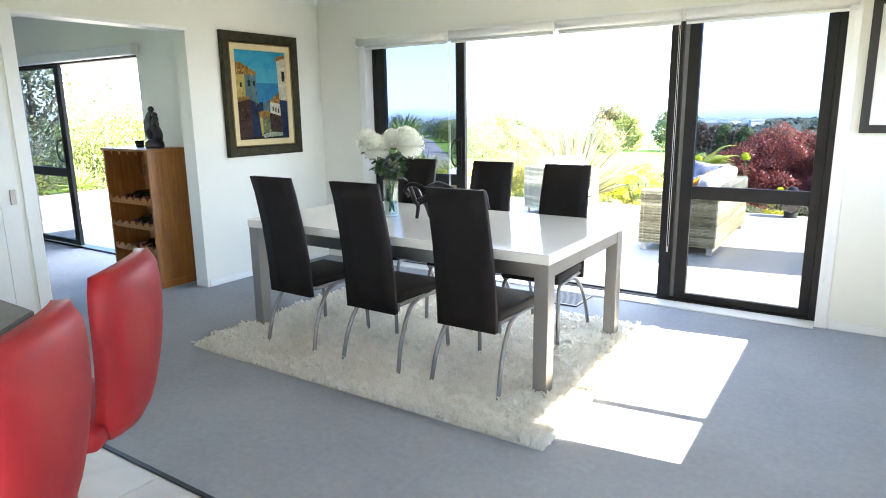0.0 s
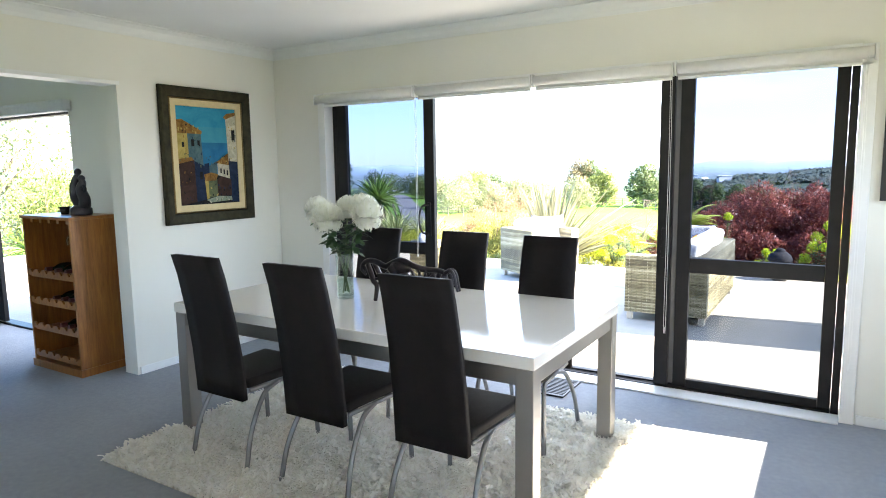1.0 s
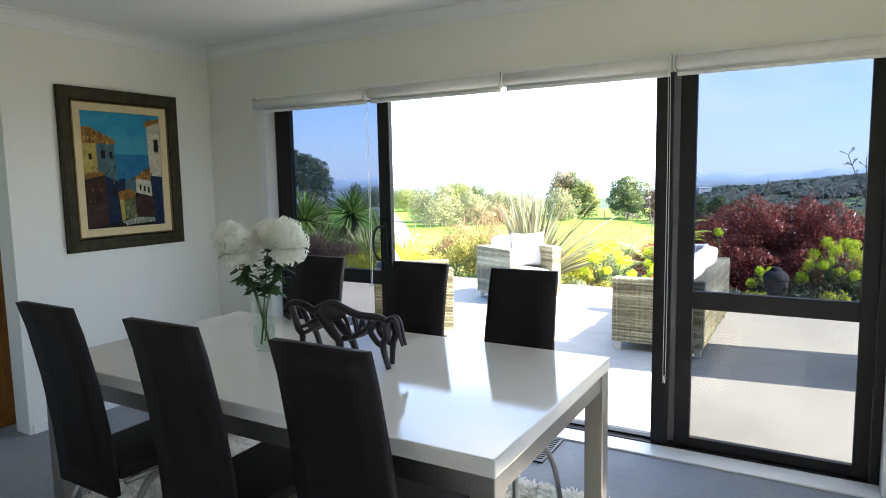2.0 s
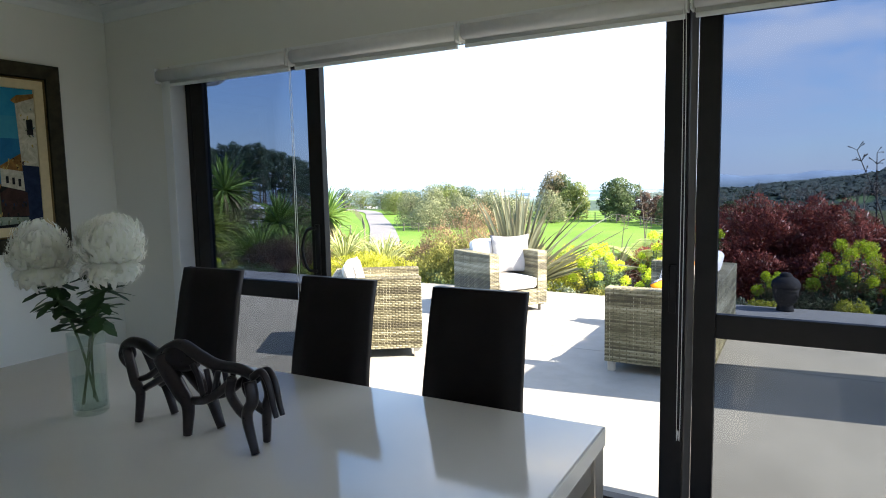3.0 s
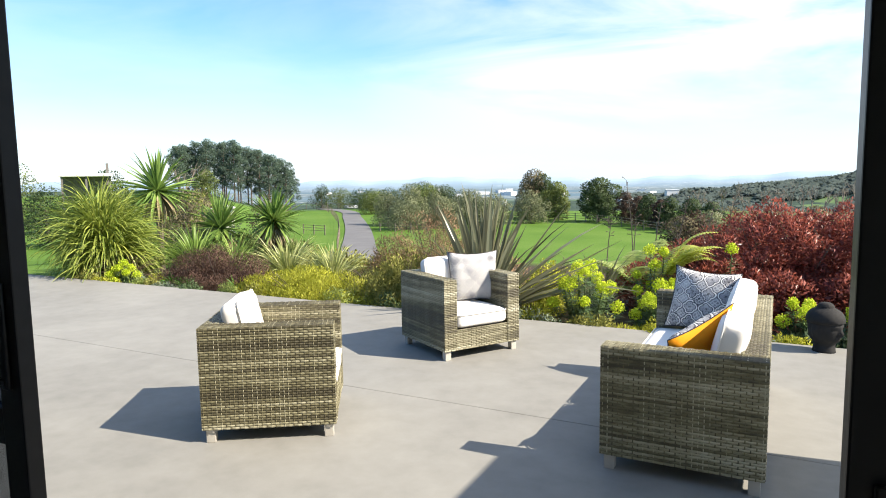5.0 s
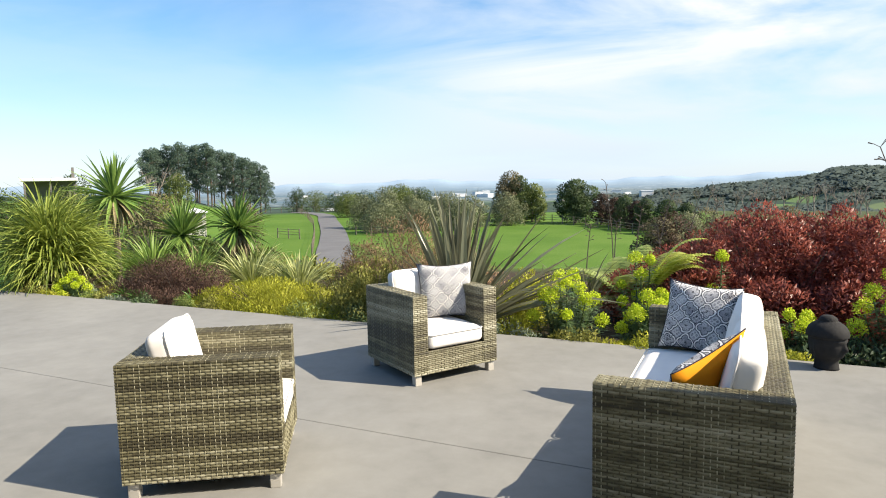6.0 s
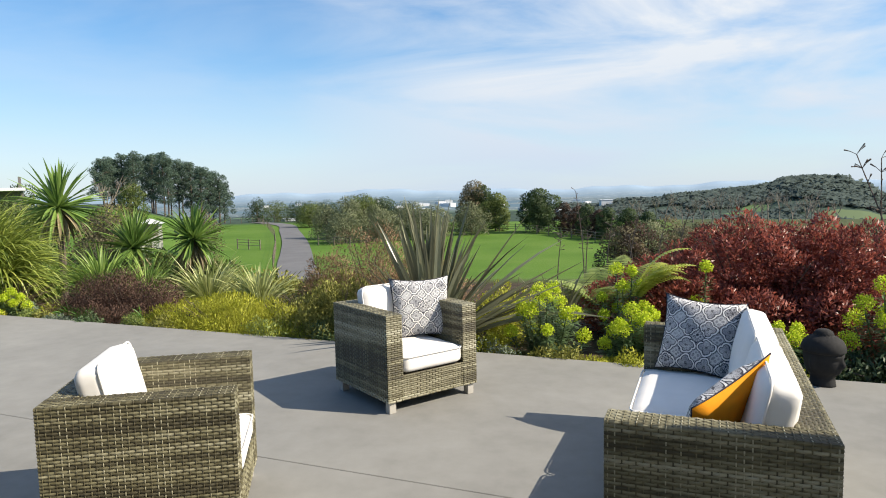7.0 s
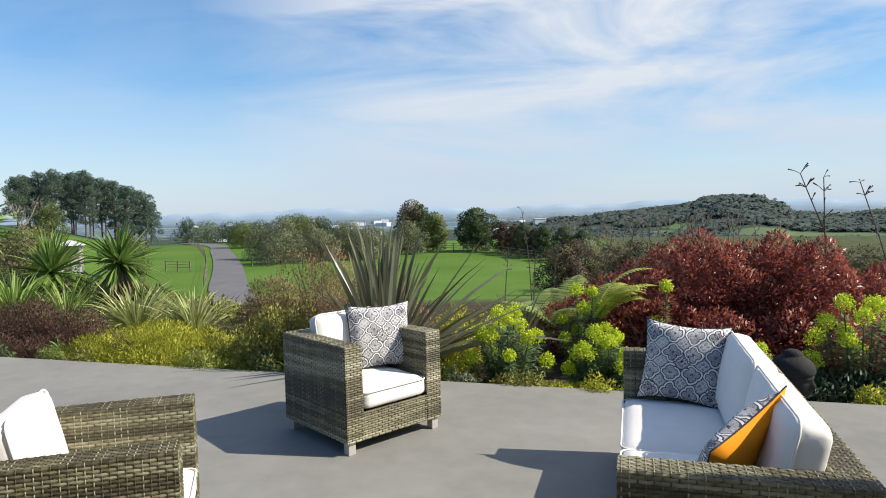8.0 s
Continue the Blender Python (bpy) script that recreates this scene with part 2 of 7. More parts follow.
def concrete_material():
    k = Nodes("terrace_concrete")
    pos = k.world_pos()
    big, mid, fine = k.noise(0.55, 5, 0.6, coord=pos), k.noise(5, 5, 0.65, coord=pos), k.noise(180, 3, coord=pos)
    f = k.math("MULTIPLY_ADD", big, 0.55, k.math("MULTIPLY_ADD", mid, 0.3, k.math("MULTIPLY_ADD", fine, 0.1, 0.06)))
    col = k.ramp(f, (0.3, (0.165, 0.163, 0.152)), (0.5, (0.234, 0.231, 0.215)), (0.72, (0.3, 0.296, 0.276)))
    k.bump(k.math("ADD", fine, k.math("MULTIPLY", mid, 0.5)), 0.06, 0.004)
    return k.done(col, 0.78, spec=0.35)


def wicker_material():
    k = Nodes("wicker_strand")
    # strands come in bands of pale straw and umber
    band = k.noise(1.0, 2, 0.5, coord=k.world_pos(), stretch=(0.5, 0.5, 13.0))
    streak = k.noise(9.0, 3, 0.6, coord=k.world_pos(), stretch=(1.0, 1.0, 5.0))
    f = k.math("MULTIPLY_ADD", k.island(), 0.14, k.math("MULTIPLY_ADD", streak, 0.3, k.math("MULTIPLY", band, 0.8)))
    col = k.ramp(f, (0.5, (0.06, 0.052, 0.028)), (0.585, (0.128, 0.115, 0.062)), (0.665, (0.23, 0.212, 0.13)), (0.8, (0.41, 0.39, 0.285)))
    k.bump(k.noise(300, 2, stretch=(1, 1, 6)), 0.2, 0.001)
    return k.done(col, 0.5)


def rod_material():
    k = Nodes("wicker_rod")
    col = k.ramp(k.math("MULTIPLY_ADD", k.noise(14, 3, coord=k.world_pos()), 0.3, k.math("MULTIPLY", k.island(), 0.85)),
                 (0.3, (0.065, 0.054, 0.025)), (0.62, (0.13, 0.113, 0.055)), (0.72, (0.24, 0.22, 0.135)), (0.95, (0.34, 0.318, 0.22)))
    return k.done(col, 0.5)


def pattern_material():
    """Grey cloth with a pale quatrefoil trellis, dark outlines, fine scrolls and a few rosettes."""
    k = Nodes("trellis_cloth")
    x, y, z = k.axes()
    cell = 8.1
    wob = k.math("MULTIPLY", k.math("SUBTRACT", k.noise(9, 2), 0.5), 0.42)

    def folded(v, shift):
        return k.math("ABSOLUTE", k.math("SUBTRACT", k.math("FRACT", k.math("ADD", k.math("MULTIPLY_ADD", v, cell, wob), 20.0 + shift)), 0.5))

    def foil(shift, reach, r):
        """Distance to the outline of a four-lobed leaf in each square cell."""
        u, t = folded(x, shift), folded(z, shift)
        far, near = k.math("SUBTRACT", k.math("MAXIMUM", u, t), reach), k.math("MINIMUM", u, t)
        return k.math("SUBTRACT", k.math("SQRT", k.math("ADD", k.math("MULTIPLY", far, far), k.math("MULTIPLY", near, near))), r)

    def spot(cx, cz, petals, size):
        """A small rosette of petals round a point of the cloth."""
        dx, dz = k.math("SUBTRACT", x, cx), k.math("SUBTRACT", z, cz)
        rad = k.math("SQRT", k.math("ADD", k.math("MULTIPLY", dx, dx), k.math("MULTIPLY", dz, dz)))
        wave = k.math("MULTIPLY_ADD", k.math("COSINE", k.math("MULTIPLY", k.math("ARCTAN2", dx, dz), petals)), size * 0.32, size * 0.68)
        line = k.math("LESS_THAN", k.math("ABSOLUTE", k.math("SUBTRACT", rad, wave)), 0.0042)
        return k.math("MAXIMUM", line, k.math("LESS_THAN", rad, size * 0.16))
    lobe, star = foil(0.0, 0.21, 0.235), foil(0.5, 0.13, 0.1)
    pale = k.math("LESS_THAN", k.math("ABSOLUTE", lobe), 0.036)
    rim = k.math("LESS_THAN", k.math("ABSOLUTE", lobe), 0.076)
    heart = k.math("LESS_THAN", k.math("ABSOLUTE", star), 0.028)
    scroll = k.math("LESS_THAN", k.math("ABSOLUTE", k.math("SUBTRACT", k.noise(62, 1, 0.5, distort=1.2), 0.5)), 0.03)
    ground = k.ramp(k.noise(11, 3), (0.36, (0.27, 0.275, 0.295)), (0.5, (0.43, 0.43, 0.445)), (0.64, (0.6, 0.6, 0.6)))
    ink = (0.04, 0.04, 0.055)
    col = k.mix(k.math("MULTIPLY", scroll, 0.65), ground, ink)
    col = k.mix(k.math("MULTIPLY", rim, 0.95), col, ink)
    col = k.mix(k.math("MULTIPLY", heart, 0.6), col, (0.76, 0.76, 0.74))
    col = k.mix(pale, col, (0.82, 0.81, 0.78))
    flower = spot(0.0, 0.26, 8.0, 0.052)
    for cx, cz in ((-0.19, 0.09), (0.19, 0.09), (-0.19, 0.43), (0.19, 0.43)):
        flower = k.math("MAXIMUM", flower, spot(cx, cz, 8.0, 0.036))
    col = k.mix(flower, col, ink)
    k.bump(k.noise(500, 2), 0.25, 0.001)
    return k.done(col, 0.9)


carpet_pile, terrace_concrete = carpet_material(), concrete_material()
wicker_strand, wicker_rod, trellis_cloth = wicker_material(), rod_material(), pattern_material()
wicker_under = plain("wicker_under", (0.085, 0.07, 0.042), 0.8)

# ---- the house's shell ----
CEIL, NORTH, WEST, EAST, SOUTH = 2.62, 5.06, -4.8, 0.95, -3.2
HEAD = 2.17


def slab(name, bm, material, label="", kind="structure"):
    ob = part(name, bm, material)
    return tagged(ob, label, "", "", kind)


def wall_with_holes(name, along, inner, outer, a0, a1, z0, z1, holes, material, label):
    """A wall of real thickness along x or y, cut by (from, to, sill, head) openings."""
    bm = bmesh.new()
    lo, hi = min(inner, outer), max(inner, outer)

    def block(p, q, s, e):
        if q - p > 1e-4 and e - s > 1e-4:
            box(bm, *((p, q, lo, hi) if along == "x" else (lo, hi, p, q)), s, e)
    at = a0
    for p, q, s, e in sorted(holes):
        block(at, p, z0, z1)
        block(p, q, z0, s)
        block(p, q, e, z1)
        at = q
    block(at, a1, z0, z1)
    return slab(name, bm, material, label)


wall_with_holes("wall_north", "x", NORTH, 5.30, WEST - 0.15, EAST + 0.15, -0.3, CEIL + 0.3, [(-4.195, -0.22, -0.03, HEAD)], wall_paint,
                "white painted plaster wall with wide sliding doors")
wall_with_holes("wall_west", "y", WEST, WEST - 0.15, SOUTH, NORTH - 0.002, -0.3, CEIL + 0.3, [(2.2, 3.52, -0.11, 2.18)], wall_paint,
                "white painted wall with an open doorway")
# the southern opening is unseen, added to let more light in
wall_with_holes("wall_east", "y", EAST, EAST + 0.15, SOUTH, NORTH - 0.002, -0.3, CEIL + 0.3, [(-1.6, 0.2, 1.0, 2.1), (2.9, 4.76, 1.30, 2.02)], wall_paint,
                "white painted wall with a window")
# the opening behind the camera is added to brighten the room
wall_with_holes("wall_south", "x", SOUTH, SOUTH - 0.15, WEST - 0.15, EAST + 0.15, -0.3, CEIL + 0.3, [(-2.6, -0.8, 0.9, 2.1)], wall_paint,
                "plain white wall with an unseen opening added for light")
wall_with_holes("wall_next_north", "x", 3.80, 4.0, -10.0, WEST - 0.152, -0.3, CEIL + 0.3, [(-8.75, -5.98, -0.11, 2.1)], wall_paint,
                "white wall of the next room with a sliding door")
wall_with_holes("wall_next_west", "y", -10.0, -10.15, -1.2, 4.0, -0.3, CEIL + 0.3, [], wall_paint, "plain white wall of the next room")
# unseen opening, added only to light the next room
wall_with_holes("wall_next_south", "x", -1.2, -1.35, -10.15, WEST - 0.152, -0.3, CEIL + 0.3, [(-7.4, -6.2, 0.9, 2.1)], wall_paint, "plain white wall of the next room")
slab("ceiling", boxed(WEST - 0.15, EAST + 0.15, SOUTH - 0.15, 5.30, CEIL, CEIL + 0.12), ceiling_paint, "flat white painted ceiling")
slab("ceiling_next", boxed(-10.15, WEST - 0.152, -1.35, 4.0, CEIL - 0.02, CEIL + 0.1), ceiling_paint, "flat white ceiling of the next room")

# carpet and tiles
CARPET_EDGE = 1.48
slab("floor", boxed(-10.0, EAST, CARPET_EDGE, 5.14, -0.1, 0.0), carpet_pile, "blue-grey cut pile carpet", "structure")
slab("floor_next", boxed(-10.0, WEST - 0.15, -1.2, CARPET_EDGE, -0.1, 0.0), carpet_pile, "blue-grey carpet of the next room", "structure")
slab("tile_bed", boxed(WEST, EAST, SOUTH, CARPET_EDGE, -0.1, -0.012), plain("grout", (0.4, 0.39, 0.37), 0.9), "grey grout bed under the tiles")
slab("carpet_edge_bar", boxed(WEST, EAST, CARPET_EDGE - 0.012, CARPET_EDGE + 0.012, 0.0, 0.005, bevel=0.002), dark_metal, "thin dark metal carpet edging", "structure")

# cove along the ceiling
def cove(name, pts_from, pts_to, normal):
    bm = bmesh.new()
    a, b, n = Vector(pts_from), Vector(pts_to), Vector(normal)
    prof = [(0.0, -0.085), (0.006, -0.085), (0.01, -0.06), (0.03, -0.03), (0.06, -0.012), (0.085, -0.006), (0.085, 0.0), (0.0, 0.0)]
    ra = [bm.verts.new(a + n * d + Vector((0, 0, z))) for d, z in prof]
    rb = [bm.verts.new(b + n * d + Vector((0, 0, z))) for d, z in prof]
    for i in range(len(prof)):
        j = (i + 1) % len(prof)
        bm.faces.new((ra[i], ra[j], rb[j], rb[i]))
    bm.faces.new(ra), bm.faces.new(rb)
    return slab(name, bm, ceiling_paint, "white plaster ceiling cove")


cove("trim_cove", (WEST, NORTH, CEIL), (EAST, NORTH, CEIL), (0, -1, 0))
cove("trim_cove_2", (WEST, SOUTH, CEIL), (WEST, NORTH, CEIL), (1, 0, 0))
cove("trim_cove_3", (EAST, SOUTH, CEIL), (EAST, NORTH, CEIL), (-1, 0, 0))


def skirting(name, along, at, a0, a1, out):
    d0, d1 = sorted((at, at + out * 0.012))
    dims = (a0, a1, d0, d1) if along == "x" else (d0, d1, a0, a1)
    return slab(name, boxed(*dims, 0.0, 0.06, bevel=0.004), trim_paint, "low white skirting board")


skirting("baseboard_1", "y", WEST, 3.53, NORTH - 0.013, 1)
skirting("baseboard_2", "x", NORTH, -4.79, -4.27, -1)
skirting("baseboard_3", "x", NORTH, -0.14, EAST - 0.013, -1)
skirting("baseboard_4", "y", EAST, CARPET_EDGE, NORTH, -1)

# white surround of the big door
slab("trim_door_left", boxed(-4.265, -4.19, NORTH - 0.018, 5.15, 0.0, 2.2, bevel=0.004), trim_paint, "white timber door surround")
slab("trim_door_right", boxed(-0.225, -0.15, NORTH - 0.018, 5.15, 0.0, 2.2, bevel=0.004), trim_paint, "white timber door surround")
slab("trim_door_head", boxed(-4.188, -0.227, NORTH - 0.016, 5.15, 2.166, 2.205, bevel=0.004), trim_paint, "white timber door head")
slab("trim_sill", boxed(-4.188, -0.227, 4.99, 5.15, 0.001, 0.012, bevel=0.003), trim_paint, "white timber threshold strip")

# doorway to the next room
slab("trim_opening_right", boxed(WEST - 0.152, WEST + 0.004, 3.508, 3.526, 0.0, 2.19, bevel=0.002), wall_paint, "white doorway lining")
slab("trim_opening_head", boxed(WEST - 0.155, WEST + 0.012, 2.19, 3.53, 2.172, 2.2, bevel=0.003), trim_paint, "white doorway head with a sliding track")
slab("trim_opening_left", boxed(WEST - 0.155, WEST + 0.014, 2.13, 2.215, 0.0, 2.2, bevel=0.003), trim_paint, "white doorway lining")


# ---- sliding door wall ----
def stile(name, x0, x1, y0, y1, z0, z1, parent):
    return part(name, boxed(x0, x1, y0, y1, z0, z1, bevel=0.004), joinery, parent)


def glazed_leaf(name, x0, x1, y, z0, z1, left, right, label, mid=(0.82, 0.92), handle=None, panes=(low_glass, pane_glass)):
    """A framed leaf with a middle rail and two panes."""
    ob = thing(name, (x0, y, z0), label, "door")
    ob["kind"] = "structure"
    w, h = x1 - x0, z1 - z0
    stile("stile", 0, left, -0.022, 0.022, 0, h, ob)
    stile("stile", w - right, w, -0.022, 0.022, 0, h, ob)
    for a, b in ((0.0, 0.055), (mid[0] - z0, mid[1] - z0), (h - 0.03, h)):
        stile("rail", left + 0.0005, w - right - 0.0005, -0.02, 0.02, a, b, ob)
    for a, b in ((0.05, mid[0] - z0 + 0.005), (mid[1] - z0 - 0.005, h - 0.026)):
        pane = part("pane", boxed(left - 0.004, w - right + 0.004, -0.003, 0.003, a, b), panes[0] if a < 0.5 else panes[1], ob, "grey tinted glass")
        pane.visible_shadow = False
    if handle is not None:
        bm = bmesh.new()
        box(bm, handle - 0.016, handle + 0.016, -0.034, -0.022, 0.98 - z0, 1.26 - z0, bevel=0.004)
        tube(bm, curve_pts([(handle - 0.004, -0.03, 1.24 - z0), (handle - 0.05, -0.06, 1.225 - z0), (handle - 0.075, -0.07, 1.12 - z0),
                            (handle - 0.05, -0.06, 1.015 - z0), (handle - 0.004, -0.03, 1.0 - z0)], 6), 0.009, 8)
        part("handle", bm, dark_metal, ob, "black D-shaped pull handle", True)
    return ob


door_frame = thing("door_1", (0, 5.2, 0), "dark aluminium frame of the wide sliding doors", "door")
door_frame["kind"] = "structure"
stile("jamb", -4.188, -4.145, -0.05, 0.07, 0.0, HEAD - 0.004, door_frame)
stile("jamb", -0.27, -0.227, -0.05, 0.07, 0.0, HEAD - 0.004, door_frame)
stile("head", -4.144, -0.271, -0.05, 0.07, HEAD - 0.022, HEAD - 0.004, door_frame)
stile("track", -4.144, -0.271, -0.05, 0.08, -0.01, 0.018, door_frame)
stile("track_rib", -4.144, -0.271, -0.005, 0.003, 0.0185, 0.032, door_frame)
glazed_leaf("door_2", -4.143, -3.13, 5.175, 0.034, HEAD - 0.024, 0.1, 0.095, "dark framed glass leaf slid open to the side", handle=0.965, panes=(leaf_low_glass, leaf_glass))
glazed_leaf("door_4", -1.215, -0.272, 5.205, 0.02, HEAD - 0.024, 0.085, 0.07, "dark framed fixed glass panel with a middle rail")
post_ob = thing("door_5", (-1.34, 5.2, 0.02), "dark aluminium closing post of the sliding doors", "door")
post_ob["kind"] = "structure"
stile("post", 0.0, 0.092, -0.04, 0.03, 0, HEAD - 0.045, post_ob)
# added strip, standing in for the thin gap of sky beside the post
part("seal", boxed(0.094, 0.12, 0.0, 0.02, 0, HEAD - 0.045), plain("gap_strip_grey", (0.14, 0.14, 0.14), 0.7), post_ob, "grey strip added in place of the bright gap")
stile("latch", 0.03, 0.06, -0.055, -0.041, 0.9, 1.1, post_ob)

# next room's door
frame_next = thing("door_6", (0, 3.88, 0), "dark aluminium frame of the next room's door", "door")
frame_next["kind"] = "structure"
stile("jamb", -8.748, -8.70, -0.04, 0.06, 0.0, 2.098, frame_next)
stile("jamb", -6.03, -5.982, -0.04, 0.06, 0.0, 2.098, frame_next)
stile("head", -8.699, -6.031, -0.04, 0.06, 2.05, 2.098, frame_next)
stile("track", -8.699, -6.031, -0.04, 0.07, -0.01, 0.02, frame_next)
glazed_leaf("door_7", -8.698, -7.55, 3.86, 0.03, 2.048, 0.09, 0.1, "dark framed glass leaf slid open in the next room", handle=1.08)
slab("trim_blind_next", boxed(-8.8, -5.9, 3.70, 3.79, 2.06, 2.16, bevel=0.02), blind_cloth, "rolled white blind over the next room's door")

# east window that lets the morning sun in
win = thing("window_1", (1.03, 0, 0), "dark framed window in the side wall", "window")
win["kind"] = "structure"
for y0, y1, z0, z1 in ((2.9, 2.935, 1.30, 2.02), (4.725, 4.76, 1.30, 2.02), (3.37, 3.43, 1.335, 1.985), (2.9355, 4.7245, 1.30, 1.3345), (2.9355, 4.7245, 1.9855, 2.02)):
    part("window_frame", boxed(-0.03, 0.03, y0, y1, z0, z1), joinery, win)

# roof edge and outer plinth
slab("roof", boxed(-5.4, 1.6, -3.8, 5.75, CEIL + 0.32, CEIL + 0.42), plain("roof_sheet", (0.06, 0.06, 0.062), 0.6), "dark flat roof sheet over the house")
gutter_bm = bmesh.new()
tube(gutter_bm, [(-4.98, 5.86, 2.42), (1.5, 5.86, 2.42)], 0.055, 12)
slab("gutter", gutter_bm, trim_paint, "white round gutter along the eaves")
pipe_bm = bmesh.new()
tube(pipe_bm, curve_pts([(-4.62, 5.86, 2.37), (-4.63, 5.85, 2.3), (-4.72, 5.82, 2.262), (-4.95, 5.6, 2.25), (-5.03, 5.36, 2.22), (-5.035, 5.34, 2.1), (-5.035, 5.34, TERRACE)], 6), 0.042, 12)
slab("downpipe", pipe_bm, trim_paint, "white round downpipe bending from the gutter to the wall")
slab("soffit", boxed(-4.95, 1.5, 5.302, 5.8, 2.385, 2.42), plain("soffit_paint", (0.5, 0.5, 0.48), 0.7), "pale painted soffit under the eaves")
slab("roof_next", boxed(-10.6, -5.45, -1.8, 4.5, CEIL + 0.32, CEIL + 0.42), plain("roof_sheet_2", (0.06, 0.06, 0.062), 0.6), "dark flat roof sheet over the next room")

# unseen walls added east of the terrace to cast the shade across the slabs
slab("wall_garden", boxed(0.15, 0.3, 7.5, 8.16, TERRACE, 2.42), wall_paint, "unseen plain wall added to cast shade on the terrace")
slab("wall_garden_2", boxed(0.15, 0.3, 8.162, 8.72, TERRACE, 1.2), wall_paint, "unseen low wall added to cast shade on the terrace")

# ---- terrace ----
def terrace_slab(name, x0, x1, y0, y1):
    return slab(name, boxed(x0, x1, y0, y1, TERRACE - 0.15, TERRACE, bevel=0.004, segs=1), terrace_concrete, "smooth grey concrete terrace slab")


terrace_slab("pavement_1", -15.0, 4.0, 5.302, 8.497)
terrace_slab("pavement_2", -15.0, 4.0, 8.503, 11.5)
terrace_slab("pavement_3", -15.0, -4.955, 4.002, 5.298)
slab("joint_bed", boxed(-15.0, 4.0, 8.49, 8.51, TERRACE - 0.14, TERRACE - 0.012), plain("joint_dirt", (0.05, 0.045, 0.04), 0.95), "dark sunken joint between terrace slabs")
slab("step_sill", boxed(-4.195, -0.22, 5.302, 5.36, TERRACE, 0.0, bevel=0.004), terrace_concrete, "concrete sill step below the doors")


# ---- the land ----
HILL = ((-26, 0), (-16, 5), (-10, 14), (-5.5, 22), (-1, 28), (2.5, 30), (4.6, 34), (6.0, 43), (7.5, 45.5), (9.4, 44), (10.8, 37), (12.4, 24), (15, 20), (19, 22), (25, 25), (34, 20), (48, 0))


def hill_profile(az):
    """Crest height of the flat-topped hill by compass bearing."""
    for (a, p), (b, q) in zip(HILL, HILL[1:]):
        if a <= az < b:
            return p + (q - p) * smooth(a, b, az)
    return 0.0


def land_height(x, y):
    """The hillside that falls to a plain, a wooded hill, and far low ranges."""
    dx, dy = x + 2.0, y - 5.0
    r, az = math.hypot(dx, dy), math.degrees(math.atan2(dx, dy))
    west = 1.0 - smooth(-50, -41, az)
    z = -0.36 - (3.95 - 1.75 * west) * smooth(9, 46, r)
    z += west * 2.2 * smooth(60, 140, r)
    z -= 37.0 * smooth(125 - 30 * smooth(-34, -24, az), 520, r) * (1.0 - west * (1.0 - smooth(220, 520, r)))
    z += hill_profile(az) * math.exp(-((r - 870) / 210) ** 2)
    far = smooth(2600, 4500, r)
    z += far * (43.0 + 9.0 * math.sin(az * 0.21 + 1.0) + 9.0 * math.sin(az * 0.63) + 4.0 * math.sin(az * 1.9))
    if r > 60:
        z += smooth(60, 500, r) * 3.5 * noise.noise(Vector((x, y, 0)) * 0.006)
        z += smooth(300, 900, r) * (1 - far) * 6.0 * noise.noise(Vector((x, y, 9)) * 0.013)
    return z


